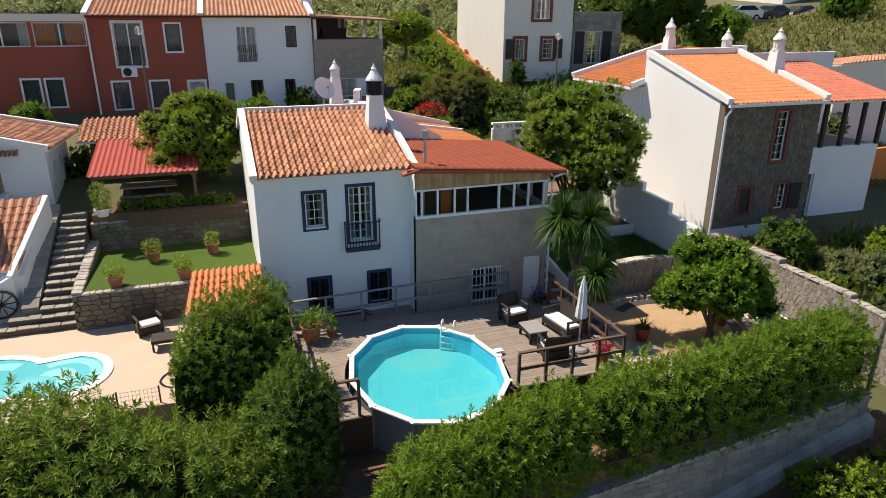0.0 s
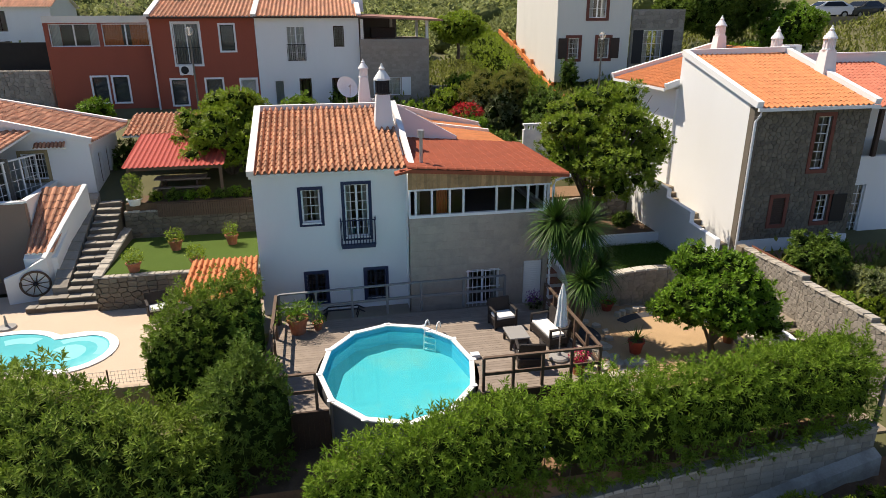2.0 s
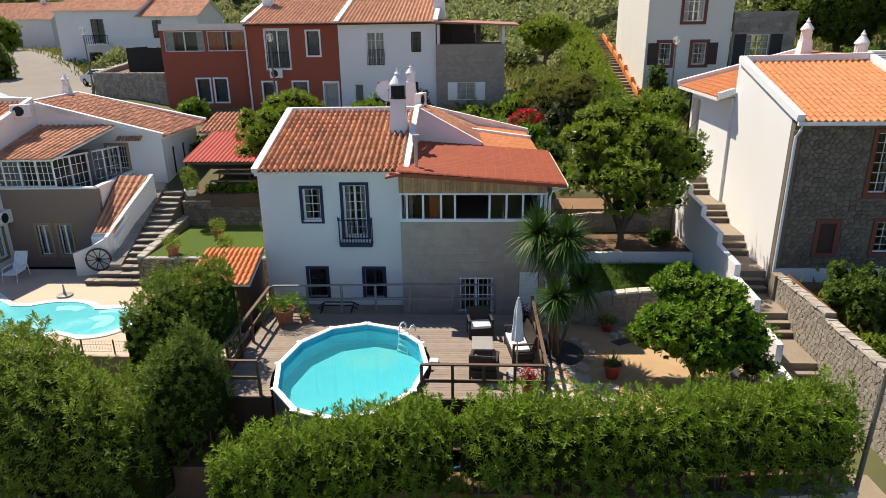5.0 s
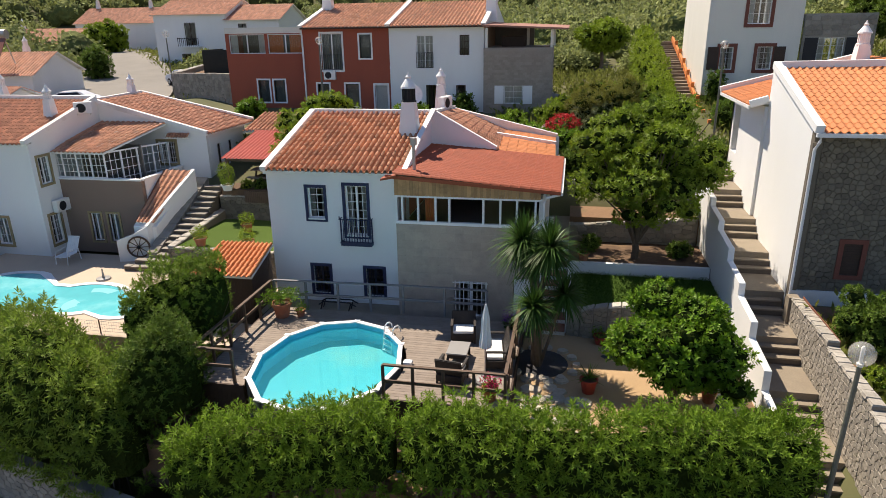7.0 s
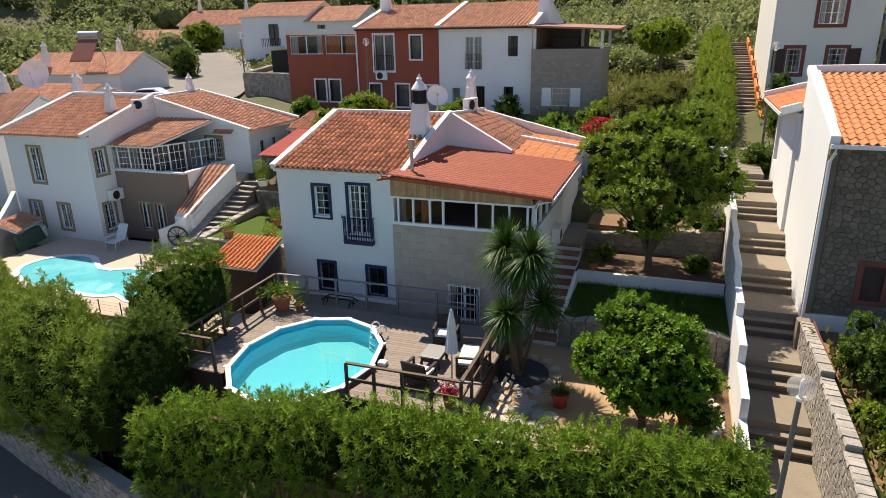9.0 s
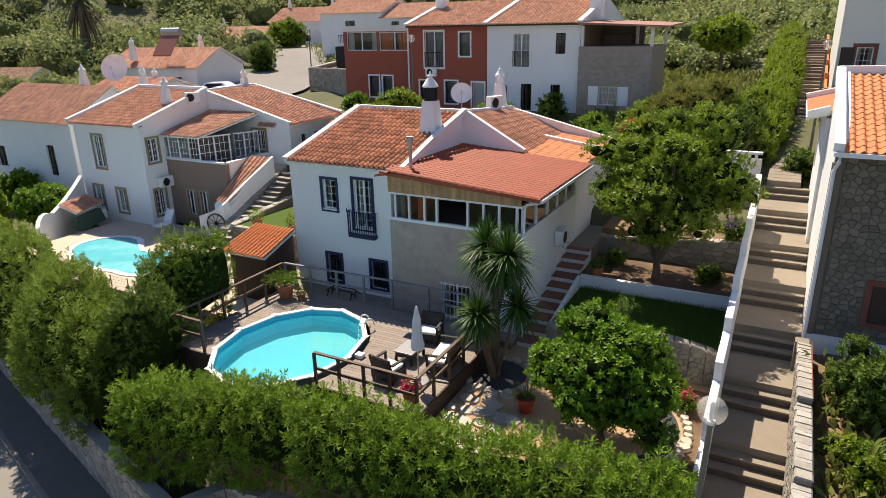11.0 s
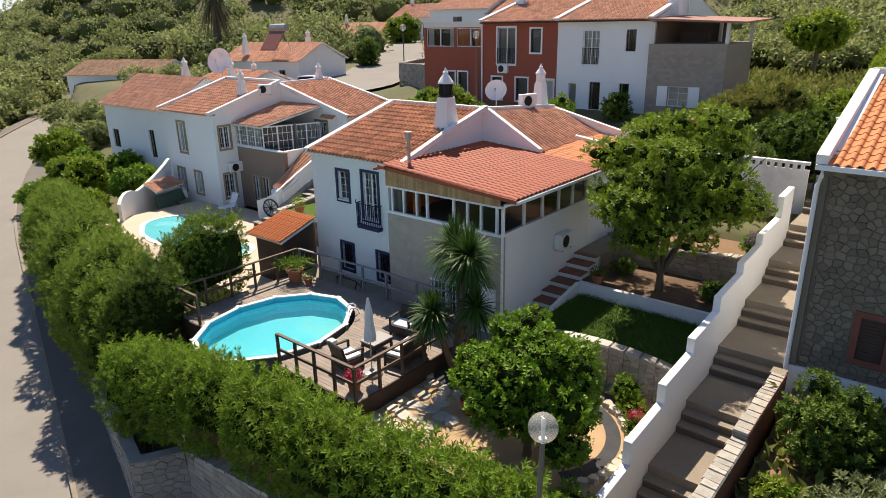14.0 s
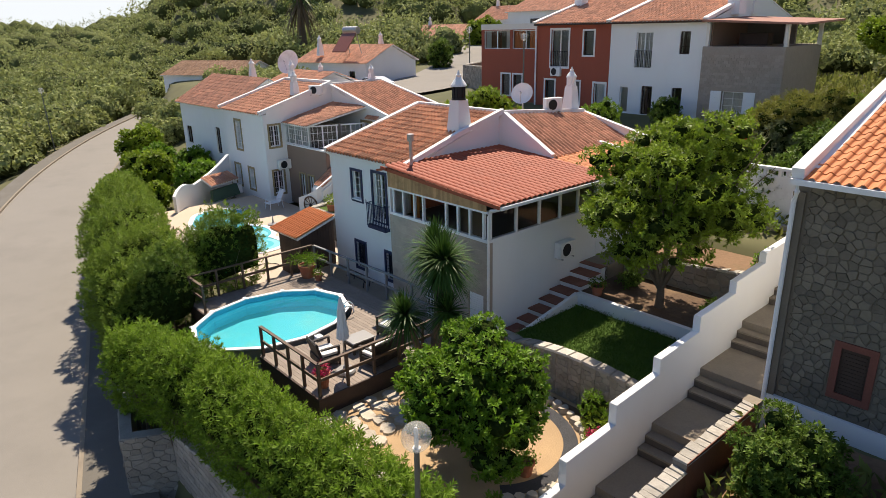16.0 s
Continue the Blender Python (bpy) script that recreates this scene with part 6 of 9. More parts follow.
bmesh.ops.create_icosphere(bm, subdivisions=2, radius=0.09, matrix=Matrix.Translation(wf.at(0.42, 0.08, 0.22)))
part("hub", bm, IRON, WH)

# ---------------------------------------------------------------- left neighbour's house
LH = thing("neighbour_house", (-13.0, 28.0, -0.5), "white neighbouring house with ochre surrounds and tiled roofs", "house")
lf = Face(-18.7, 25.05, 1, -0.02)
LW = [(1.6, 2.45, 1.6 + 0.9, 4.35), (0.9, 1.7, 0.0, 1.35), (3.0, 3.75, 0.0, 1.35)]
bm = B()
lf.panel(bm, 5.85, -1.2, 5.0, LW)
part("front_wall", bm, WHITE, LH)
lr = Face(-12.86, 25.19, 0, 1)
RWIN = [(0.1, 0.8, 3.0, 4.3), (0.1, 0.8, 0.0, 1.45)]
bm = B()
lr.panel(bm, 4.8, -0.8, 5.0, RWIN, gable=[(0, 5.0), (4.8, 5.0), (4.8, 6.5), (0, 5.1)])
part("side_wall", bm, WHITE, LH)
bm = B()
Face(-18.7, 34.0, 0, -1).panel(bm, 8.68, -1.2, 5.0, gable=[(0, 5.0), (8.68, 5.0), (4.0, 6.5)])
part("side_wall", bm, WHITE, LH)
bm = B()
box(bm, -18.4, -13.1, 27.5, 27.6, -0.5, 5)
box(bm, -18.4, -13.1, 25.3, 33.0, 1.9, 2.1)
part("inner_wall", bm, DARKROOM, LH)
for i, (u0, u1, z0, z1) in enumerate(LW):
    w = window(LH, lf, u0, u1, z0, z1, 2, 5 if i == 0 else 3, 2, surround=OCHRE, sw=0.13, curtain=0.9 if i else 0.3)
for u0, u1, z0, z1 in RWIN:
    window(LH, lr, u0, u1, z0, z1, 2, 4, 2, surround=OCHRE, sw=0.12, curtain=0.2)
tile_roof(LH, (-18.75, 24.8, 4.98), (-13.0, 24.72, 5.02), (-13.0, 30.0, 6.5), (-18.75, 30.0, 6.5), 0.24, 0.4, 0.09)
tile_roof(LH, (-13.0, 34.6, 5.2), (-18.75, 34.6, 5.2), (-18.75, 30.0, 6.5), (-13.0, 30.0, 6.5), 0.24, 0.4, 0.09)
for p, q in (((-12.9, 24.75, 5.0), (-12.9, 30.0, 6.5)), ((-18.8, 24.8, 5.0), (-18.8, 30.0, 6.5)), ((-18.8, 30.0, 6.5), (-12.9, 30.0, 6.5))):
    bm = B()
    beam(bm, p, q, 0.24, 0.22)
    part("verge_coping", bm, COPING, LH)
algarve_chimney(LH, -13.9, 27.9, 5.9, 7.5, 0.55)
algarve_chimney(LH, -19.3, 30.8, 6.2, 7.9, 0.55)
algarve_chimney(LH, -13.3, 33.6, 6.2, 7.6, 0.5)
# brown ground floor with the conservatory over it
bf = Face(-13.3, 26.4, 1, 0.02)
BW = [(1.75, 2.35, -0.1, 1.35), (2.75, 3.35, -0.1, 1.35)]
bm = B()
bf.panel(bm, 4.9, -0.7, 3.1, BW)
part("brown_wall", bm, BROWN, LH)
for u0, u1, z0, z1 in BW:
    window(LH, bf, u0, u1, z0, z1, 1, 1, 2, surround=OCHRE, sw=0.1, curtain=1.0)
bm = B()
Face(-8.38, 26.76, 0, 1).panel(bm, 3.2, -0.7, 3.1)
part("side_wall", bm, WHITE, LH)
bm = B()
box(bm, -13.2, -8.5, 26.6, 30.0, 1.85, 2.0)
box(bm, -13.2, -8.5, 28.3, 28.4, -0.5, 2.0)
part("terrace_floor", bm, DARKROOM, LH)
bm = B()
beam(bm, (-13.3, 26.45, 3.05), (-8.4, 26.55, 3.05), 0.26, 0.08)
beam(bm, (-8.45, 26.5, 3.05), (-8.45, 30.0, 3.05), 0.26, 0.08)
part("parapet_coping", bm, WHITE, LH)


def conservatory(parent, f, length, z0, z1, n):
    bm = B()
    f.box(bm, 0, length, -0.06, 0.02, z0, z0 + 0.07)
    f.box(bm, 0, length, -0.06, 0.02, z1 - 0.07, z1)
    for k in range(n + 1):
        u = length * k / n
        f.box(bm, max(0, u - 0.04), min(length, u + 0.04), -0.05, 0.015, z0 + 0.07, z1 - 0.07)
    cf = part("conservatory_frame", bm, FRAME, parent)
    bm = B()
    for k in range(n):
        a, b = length * k / n + 0.04, length * (k + 1) / n - 0.04
        for i in range(1, 3):
            u = a + (b - a) * i / 3
            f.box(bm, u - 0.012, u + 0.012, -0.04, -0.01, z0 + 0.07, z1 - 0.07)
        for j in range(1, 4):
            z = z0 + (z1 - z0) * j / 4
            f.box(bm, a, b, -0.035, -0.012, z - 0.012, z + 0.012)
    part("glazing_grid", bm, FRAME, cf)
    bm = B()
    f.sheet(bm, 0.02, length - 0.02, -0.025, z0 + 0.05, z1 - 0.05)
    p = part("pane", bm, GLASS, cf)
    p.visible_shadow = False


conservatory(LH, Face(-13.25, 26.42, 1, 0.02), 3.05, 3.12, 4.4, 4)
conservatory(LH, Face(-10.2, 26.48, 0.4, 1), 3.5, 2.6, 4.4, 4)
tile_roof(LH, (-13.1, 26.2, 4.42), (-10.0, 26.25, 4.42), (-8.9, 30.0, 5.35), (-12.9, 30.0, 5.35), 0.24, 0.38, 0.06)
# Added dark plane so the conservatory panes look unlit inside.
bm = B()
box(bm, -13.1, -9.4, 28.2, 28.3, 2.05, 4.5)
part("inner_wall", bm, DARKROOM, LH)
# right wing
wf2 = Face(-13.0, 30.0, 1, 0.01)
bm = B()
wf2.panel(bm, 6.2, 2.0, 4.75, [(3.4, 4.35, 3.2, 4.35)], gable=[(0, 4.75), (6.2, 4.75), (6.2, 4.85), (0, 6.4)])
part("wing_wall", bm, WHITE, LH)
window(LH, wf2, 3.4, 4.35, 3.2, 4.35, 3, 4, 2, surround=OCHRE, sw=0.14, curtain=0.3)
wr = Face(-6.79, 30.32, 0, 1)
bm = B()
wr.panel(bm, 3.9, 0.0, 4.7, [(0.7, 1.1, 2.7, 4.1), (1.9, 2.3, 2.7, 4.1)])
part("wing_wall", bm, WHITE, LH)
for u in (0.7, 1.9):
    window(LH, wr, u, u + 0.4, 2.7, 4.1, 1, 3, 1, sash=DARKWOOD)
bm = B()
box(bm, -13.0, -7.0, 32.5, 32.6, 2.0, 4.8)
part("inner_wall", bm, DARKROOM, LH)
tile_roof(LH, (-6.6, 29.9, 4.78), (-6.2, 34.2, 4.88), (-13.0, 34.2, 6.4), (-13.0, 29.9, 6.4), 0.24, 0.4, 0.09)
for p, q in (((-6.65, 29.95, 4.8), (-13.0, 29.95, 6.42)), ((-6.2, 34.2, 4.95), (-13.2, 34.3, 6.42)), ((-13.1, 30, 6.4), (-13.2, 34.3, 6.42))):
    bm = B()
    beam(bm, p, q, 0.2, 0.16)
    part("verge_coping", bm, COPING, LH)
tile_roof(LH, (-8.95, 29.75, 4.62), (-7.7, 29.76, 4.62), (-7.7, 30.0, 4.8), (-8.95, 30.0, 4.8), 0.16, 0.25, 0.06)
# small tiled slope over the stair
tile_roof(LH, (-8.35, 25.5, 1.3), (-7.3, 25.45, 1.3), (-6.75, 28.3, 3.2), (-8.35, 28.3, 3.2), 0.2, 0.36, 0.06)
bm = B()
hexa(bm, [(-8.4, 25.4, -0.6), (-7.2, 25.4, -0.6), (-6.8, 28.4, -0.6), (-8.4, 28.4, -0.6), (-8.4, 25.4, 1.1), (-7.2, 25.4, 1.1), (-6.8, 28.4, 3.0), (-8.4, 28.4, 3.0)])
part("stair_housing", bm, WHITE, LH)

# curved garden wall with small tiled shelter
GWL = thing("curved_garden_wall", (-17.0, 23.0, -0.5), "curved white garden wall with a small tiled shelter", "wall", kind="structure")
bm = B()
for k in range(14):
    a, b = k / 14, (k + 1) / 14
    f = lambda s: (-14.6 - 4.1 * s ** 0.8, 19.6 + 5.4 * s)
    zt = lambda s: 0.55 + 0.35 * math.sin(s * 9) * (s < 0.35) + 1.3 * s ** 2.2
    (xa, ya), (xb, yb) = f(a), f(b)
    hexa(bm, [(xa, ya, -1.2), (xb, yb, -1.2), (xb - 0.2, yb - 0.1, -1.2), (xa - 0.2, ya - 0.1, -1.2), (xa, ya, zt(a)), (xb, yb, zt(b)), (xb - 0.2, yb - 0.1, zt(b)), (xa - 0.2, ya - 0.1, zt(a))])
part("wall_curve", bm, WHITE, GWL)
tile_roof(GWL, (-15.6, 22.3, 0.55), (-16.6, 24.6, 0.55), (-17.6, 24.3, 0.95), (-16.8, 22.1, 0.95), 0.22, 0.36, 0.06)
bm = B()
hexa(bm, [(-16.0, 22.3, -0.5), (-15.7, 22.4, -0.5), (-16.6, 24.6, -0.5), (-17.0, 24.5, -0.5), (-16.0, 22.3, 0.2), (-15.9, 22.4, 0.2), (-16.8, 24.5, 0.2), (-17.0, 24.4, 0.2)])
part("green_cover", bm, shade("green_tarpaulin", (0.06, 0.11, 0.07), 0.7, var=0.12), GWL)

# shed beside the deck
SH = thing("garden_shed", (-0.3, 20.2, -0.5), "dark boarded garden shed with a terracotta lean-to roof", "shed")
bm = B()
box(bm, -1.2, 0.70, 19.4, 21.08, -0.6, 1.4)
part("body", bm, DARKWOOD, SH)
for k in range(12):
    bm = B()
    y = 19.4 + 0.139 * k
    box(bm, 0.70, 0.725, y + 0.004, y + 0.133, -0.5, 1.45 + 0.04 * k)
    part("wall_board", bm, DARKWOOD, SH)
for k in range(14):
    bm = B()
    x = -1.2 + 0.136 * k
    box(bm, x + 0.004, x + 0.132, 19.375, 19.4, -0.5, 1.42)
    part("wall_board", bm, DARKWOOD, SH)
tile_roof(SH, (-1.55, 19.15, 1.48), (0.84, 19.15, 1.48), (0.84, 21.08, 2.1), (-1.3, 21.08, 2.1), 0.2, 0.34, 0.075, pieces=130, mat=TILEO, joined=TILEO)

# red garden shelter
GZ2 = thing("garden_shelter", (-3.0, 30.0, 2.3), "open garden shelter with a red corrugated roof and picnic table", "shelter")
bm = B()
prev = None
for k in range(61):
    x = -5.2 + 4.2 * k / 60
    dz = 0.03 * math.cos(k * math.pi / 1.5)
    row = [bm.verts.new((x, y, 3.85 + (y - 28.5) * 0.19 + dz)) for y in np.linspace(28.5, 32.6, 6)]
    if prev:
        for i in range(5):
            bm.faces.new((prev[i], row[i], row[i + 1], prev[i + 1]))
    prev = row
part("corrugated_roof", bm, AWNING, GZ2)
bm = B()
for x in (-5.0, -1.2):
    for y in (28.7, 32.4):
        box(bm, x - 0.06, x + 0.06, y - 0.06, y + 0.06, 2.3, 3.8 + (y - 28.5) * 0.19)
        pb = part("post", bm, RAILWOOD, GZ2)
        bm = B()
box(bm, -5.0, -1.2, 28.66, 28.74, 3.68, 3.8)
part("cross_beam", bm, RAILWOOD, GZ2)
tile_roof(GZ2, (-6.1, 32.7, 4.55), (-0.9, 32.7, 4.55), (-0.9, 35.4, 5.2), (-6.1, 35.4, 5.2), 0.24, 0.4, 0.09)
# Dark colour here paints the shade under the shelter roof.
bm = B()
box(bm, -6.0, -1.0, 35.2, 35.4, 2.0, 5.1)
part("back_wall", bm, DARKROOM, GZ2)
PT = thing("picnic_table", (-3.1, 29.8, 2.35), "long wooden picnic table with benches", "table")
bm = B()
for k in range(6):
    box(bm, -4.2, -2.0, 29.4 + 0.14 * k, 29.52 + 0.14 * k, 3.05, 3.09)
part("tabletop", bm, DECK, PT)
for y in (28.95, 30.5):
    bm = B()
    box(bm, -4.2, -2.0, y, y + 0.28, 2.76, 2.8)
    part("bench", bm, DECK, PT)
for x in (-3.9, -2.4):
    bm = B()
    beam(bm, (x, 28.9, 2.7), (x, 30.8, 2.7), 0.06, 0.08)
    beam(bm, (x, 29.2, 2.35), (x, 29.6, 3.05), 0.06, 0.08)
    beam(bm, (x, 30.5, 2.35), (x, 30.1, 3.05), 0.06, 0.08)
    part("leg_frame", bm, RAILWOOD, PT)

# ---------------------------------------------------------------- row of houses behind
RF = Face(-6.4, 42.9, 1, -0.02)


def row_house(name, f, L, z0, z1, depth, ridge, m, wins, label, sur=FRAME, tiles=True, zr=11.55, ochre=None):
    t = thing(name, f.at(L / 2, -depth / 2, z0), label, "house")
    bm = B()
    f.panel(bm, L, z0 - 1, z1, [w[:4] for w in wins])
    part("front_wall", bm, m, t)
    bm = B()
    Face(*f.at(L, -0.26, 0)[:2], -f.n[0], -f.n[1]).panel(bm, depth - 0.52, z0 - 1, z1, gable=[(0, z1), (depth - 0.52, z1), (ridge - 0.26, zr - 0.1)] if tiles else None)
    part("outer_wall", bm, m, t)
    bm = B()
    Face(*f.at(0, -depth + 0.26, 0)[:2], f.n[0], f.n[1]).panel(bm, depth - 0.52, z0 - 1, z1, gable=[(0, z1), (depth - 0.52, z1), (depth - ridge - 0.26, zr - 0.1)] if tiles else None)
    part("outer_wall", bm, m, t)
    bm = B()
    Face(*f.at(L, -depth, 0)[:2], -f.u[0], -f.u[1]).panel(bm, L, z0 - 1, z1)
    part("outer_wall", bm, m, t)
    bm = B()
    f.box(bm, 0.2, L - 0.2, -2.1, -2.0, z0, z1)
    f.box(bm, 0.2, L - 0.2, -2.0, -0.3, z0 + 2.6, z0 + 2.8)
    part("inner_wall", bm, DARKROOM, t)
    for w in wins:
        u0, u1, a, b = w[:4]
        kw = w[4] if len(w) > 4 else {}
        window(t, f, u0, u1, a, b, surround=None if kw.get("plain") else sur, sw=0.11, **{k: v for k, v in {"nx": 1, "nz": 1, "leaves": 1 if b - a < 1.7 else 2, "curtain": 1.0, "sash": GREENSASH if m is RED else None, "cloth": GREYBLIND if m is RED else None, **kw}.items() if k not in ("plain", "rail")})
        if kw.get("rail"):
            for h in (0.05, 1.0):
                bm = B()
                f.box(bm, u0, u1, 0.04, 0.06, a + h, a + h + 0.03)
                part("window_rail", bm, IRON, t)
            for k in range(11):
                bm = B()
                uu = u0 + (u1 - u0 - 0.02) * k / 10
                f.box(bm, uu, uu + 0.02, 0.042, 0.058, a + 0.08, a + 1.0)
                part("rail_bar", bm, IRON, t)
    if tiles:
        g = lambda u, d, z: f.at(u, d, z)
        tile_roof(t, g(0, 0.3, z1 + 0.02), g(L, 0.3, z1 + 0.02), g(L, -ridge, zr), g(0, -ridge, zr), 0.25, 0.42, 0.07)
        tile_roof(t, g(L, -depth - 0.2, z1), g(0, -depth - 0.2, z1), g(0, -ridge, zr), g(L, -ridge, zr), 0.25, 0.5, 0.06)
        for u in (0.0, L):
            bm = B()
            beam(bm, g(u, 0.32, z1 + 0.02), g(u, -ridge, zr + 0.02), 0.3, 0.16)
            part("verge_coping", bm, COPING, t)
        bm = B()
        f.box(bm, 0, L, 0.26, 0.36, z1 - 0.08, z1 + 0.02)
        part("gutter", bm, DARKWOOD, t)
    else:
        bm = B()
        f.box(bm, 0.0, L, -depth, 0.02, z1, z1 + 0.4)
        part("parapet", bm, CREAM if m is RED else m, t)
    return t


row_house("terraced_house", Face(-12.45, 43.5, 1, -0.02), 6.0, 4.3, 9.6, 6.0, 3.0, RED, [(2.2, 3.05, 4.95, 6.45), (3.4, 4.25, 4.95, 6.45), (0.25, 3.0, 8.25, 9.55, {"plain": 1, "leaves": 2, "curtain": 0.4, "sash": FRAME, "cloth": CURTAIN}), (3.2, 5.85, 8.25, 9.55, {"plain": 1, "leaves": 2, "curtain": 0.8, "sash": FRAME, "cloth": ORANGECLOTH})], "rust-red flat-roofed annexe with wide upper windows", tiles=False)
RH = row_house("terraced_house", RF, 6.1, 4.4, 9.9, 11.0, 5.8, RED, [(1.3, 2.8, 7.15, 9.55, {"rail": 1, "sash": FRAME}), (4.05, 4.85, 7.95, 9.45), (0.85, 1.7, 4.75, 6.25), (2.9, 3.85, 4.75, 6.25), (5.0, 5.9, 4.35, 6.2, {"nx": 1, "leaves": 1, "curtain": 1.0, "sash": FRAME, "cloth": FRAME})], "rust-red terraced house with white window frames", WHITE)
bm = B()
tube(bm, [RF.at(-0.02, 0.1, 9.75), RF.at(0.0, 0.09, 9.4), RF.at(0.0, 0.09, 4.3)], 0.06, n=7)
part("downpipe", bm, FRAME, RH, "white downpipe at the party wall")
row_house("terraced_house", Face(-0.28, 42.78, 1, -0.02), 6.35, 4.5, 9.9, 11.0, 5.8, WHITE, [(1.85, 3.0, 7.25, 9.35, {"plain": 1, "rail": 1, "nx": 2, "nz": 4}), (4.75, 5.4, 8.1, 9.35, {"plain": 1, "nx": 2, "nz": 3, "sash": DARKWOOD, "curtain": 0.2}), (0.9, 1.5, 4.5, 6.1, {"plain": 1, "curtain": 1.0}), (2.45, 3.2, 4.5, 6.2, {"plain": 1, "sash": DARKWOOD, "curtain": 0.2}), (4.5, 5.15, 4.6, 6.2, {"plain": 1, "sash": DARKWOOD, "curtain": 0.2})], "white terraced house with dark shutters and iron balcony rail")
GE = row_house("terraced_extension", Face(6.1, 42.3, 1, 0.02), 4.4, 4.6, 8.15, 5.0, 2.5, BRICKGREY, [(1.35, 2.55, 5.05, 6.2, {"nx": 2, "nz": 3, "plain": 1, "shutter": FRAME})], "grey brick-clad extension with a covered roof terrace", tiles=False)
bm = B()
for j in range(22):
    for k in range(16):
        u = 0.28 * k - 0.14 * (j % 2)
        z = 4.65 + 0.158 * j
        a, b = max(u, 0.0) + 0.005, min(u + 0.28, 4.4) - 0.005
        if b - a > 0.03 and not (0.65 < (a + b) / 2 < 3.25 and 4.95 < z < 6.25):
            Face(6.1, 42.3, 1, 0.02).box(bm, a, b, 0.0, 0.012, z + 0.005, z + 0.153)
tagged(part("brick_field", bm, BRICKGREY, GE), kind="stuff")
bm = B()
hexa(bm, [(6.0, 42.1, 9.85), (11.4, 42.2, 9.6), (11.4, 47.4, 9.75), (6.0, 47.4, 10.0), (6.0, 42.1, 9.97), (11.4, 42.2, 9.7), (11.4, 47.4, 9.85), (6.0, 47.4, 10.12)])
part("terrace_roof", bm, shade("faded_terrace_sheet", (0.34, 0.17, 0.125), 0.8, var=0.12, scale=1.0, fine=14, stain=(0.24, 0.10, 0.07), stain_amt=0.5), GE)
for x, y in ((6.25, 42.5), (10.4, 42.6), (10.4, 47.0), (8.6, 47.0)):
    bm = B()
    box(bm, x - 0.09, x + 0.09, y - 0.09, y + 0.09, 8.5, 9.75)
    part("terrace_post", bm, CREAM, GE)
# This wall's dark colour paints the shade below the terrace roof.
bm = B()
box(bm, 6.2, 9.0, 47.2, 47.4, 8.2, 9.9)
part("terrace_back", bm, DARKROOM, GE)
bm = B()
soft_box(bm, 7.0, 8.6, 44.6, 45.3, 8.55, 9.2, 0.04)
part("terrace_counter", bm, DARKWOOD, GE)
bm = B()
box(bm, 6.15, 6.25, 43.0, 47.2, 8.5, 9.8)
part("terrace_side", bm, BROWN, GE)
for x, y, zt in ((-6.0, 47.2, 13.2), (5.9, 48.0, 13.6), (6.2, 45.5, 12.6)):
    bm = B()
    hexa(bm, [(x - 0.4, y - 0.4, 10.2), (x + 0.4, y - 0.4, 10.2), (x + 0.4, y + 0.4, 10.2), (x - 0.4, y + 0.4, 10.2), (x - 0.25, y - 0.25, zt), (x + 0.25, y - 0.25, zt), (x + 0.25, y + 0.25, zt), (x - 0.25, y + 0.25, zt)])
    part("chimney", bm, WHITE, RH)

# tall cream house on the slope
TH = thing("tall_house", (22.5, 48.0, 6.2), "tall cream house with brick-red window surrounds on the slope", "house")
tf = Face(20.0, 44.85, 1, 0.0)
TW = [(0.9, 1.7, 7.0, 8.4), (3.1, 4.0, 7.0, 8.4), (2.3, 3.6, 9.75, 12.2)]
bm = B()
tf.panel(bm, 5.5, 5.4, 15.0, TW)
part("front_wall", bm, CREAM, TH)
bm = B()
Face(20.0, 54.5, 0, -1).panel(bm, 9.39, 5.4, 15.0)
part("outer_wall", bm, CREAM, TH)
bm = B()
Face(25.5, 45.11, 0, 1).panel(bm, 9.39, 5.4, 15.0)
part("outer_wall", bm, CREAM, TH)
bm = B()
box(bm, 20.3, 25.2, 47.0, 47.1, 6, 14)
part("inner_wall", bm, DARKROOM, TH)
for i, (u0, u1, z0, z1) in enumerate(TW):
    w = window(TH, tf, u0, u1, z0, z1, 2, 4, 2 if i == 2 else 1, surround=BRICKRED, sw=0.2, proud=0.05, curtain=0.5)
    if i < 2:
        bm = B()
        a = u0 - 0.75 if i == 0 else u1 + 0.08
        tf.box(bm, a, a + 0.65, 0.06, 0.1, z0, z1)
        part("open_shutter", bm, DARKWOOD, w)
LB = thing("stone_outhouse", (27.5, 46.5, 6.6), "low rubble-stone outbuilding with dark double doors", "outbuilding")
lbf = Face(25.6, 44.7, 1, 0)
bm = B()
lbf.panel(bm, 4.0, 5.6, 10.3, [(0.9, 2.4, 6.6, 8.9)])
part("front_wall", bm, MORTAR, LB)
stones(LB, lbf, 0, 4.0, 6.4, 10.2, 0.5, 0.3, 0.04, 0, holes=[(0.1, 3.2, 6.5, 9.0)], seed=95)
window(LB, lbf, 0.9, 2.4, 6.6, 8.9, 2, 5, 2, curtain=0.5)
for a in (0.1, 2.45):
    bm = B()
    lbf.box(bm, a, a + 0.75, 0.02, 0.07, 6.6, 8.9)
    part("open_door_leaf", bm, IRON, LB)
bm = B()
box(bm, 25.6, 29.6, 45.0, 52.0, 9.9, 10.3)
part("roof_slab", bm, MORTAR, LB)

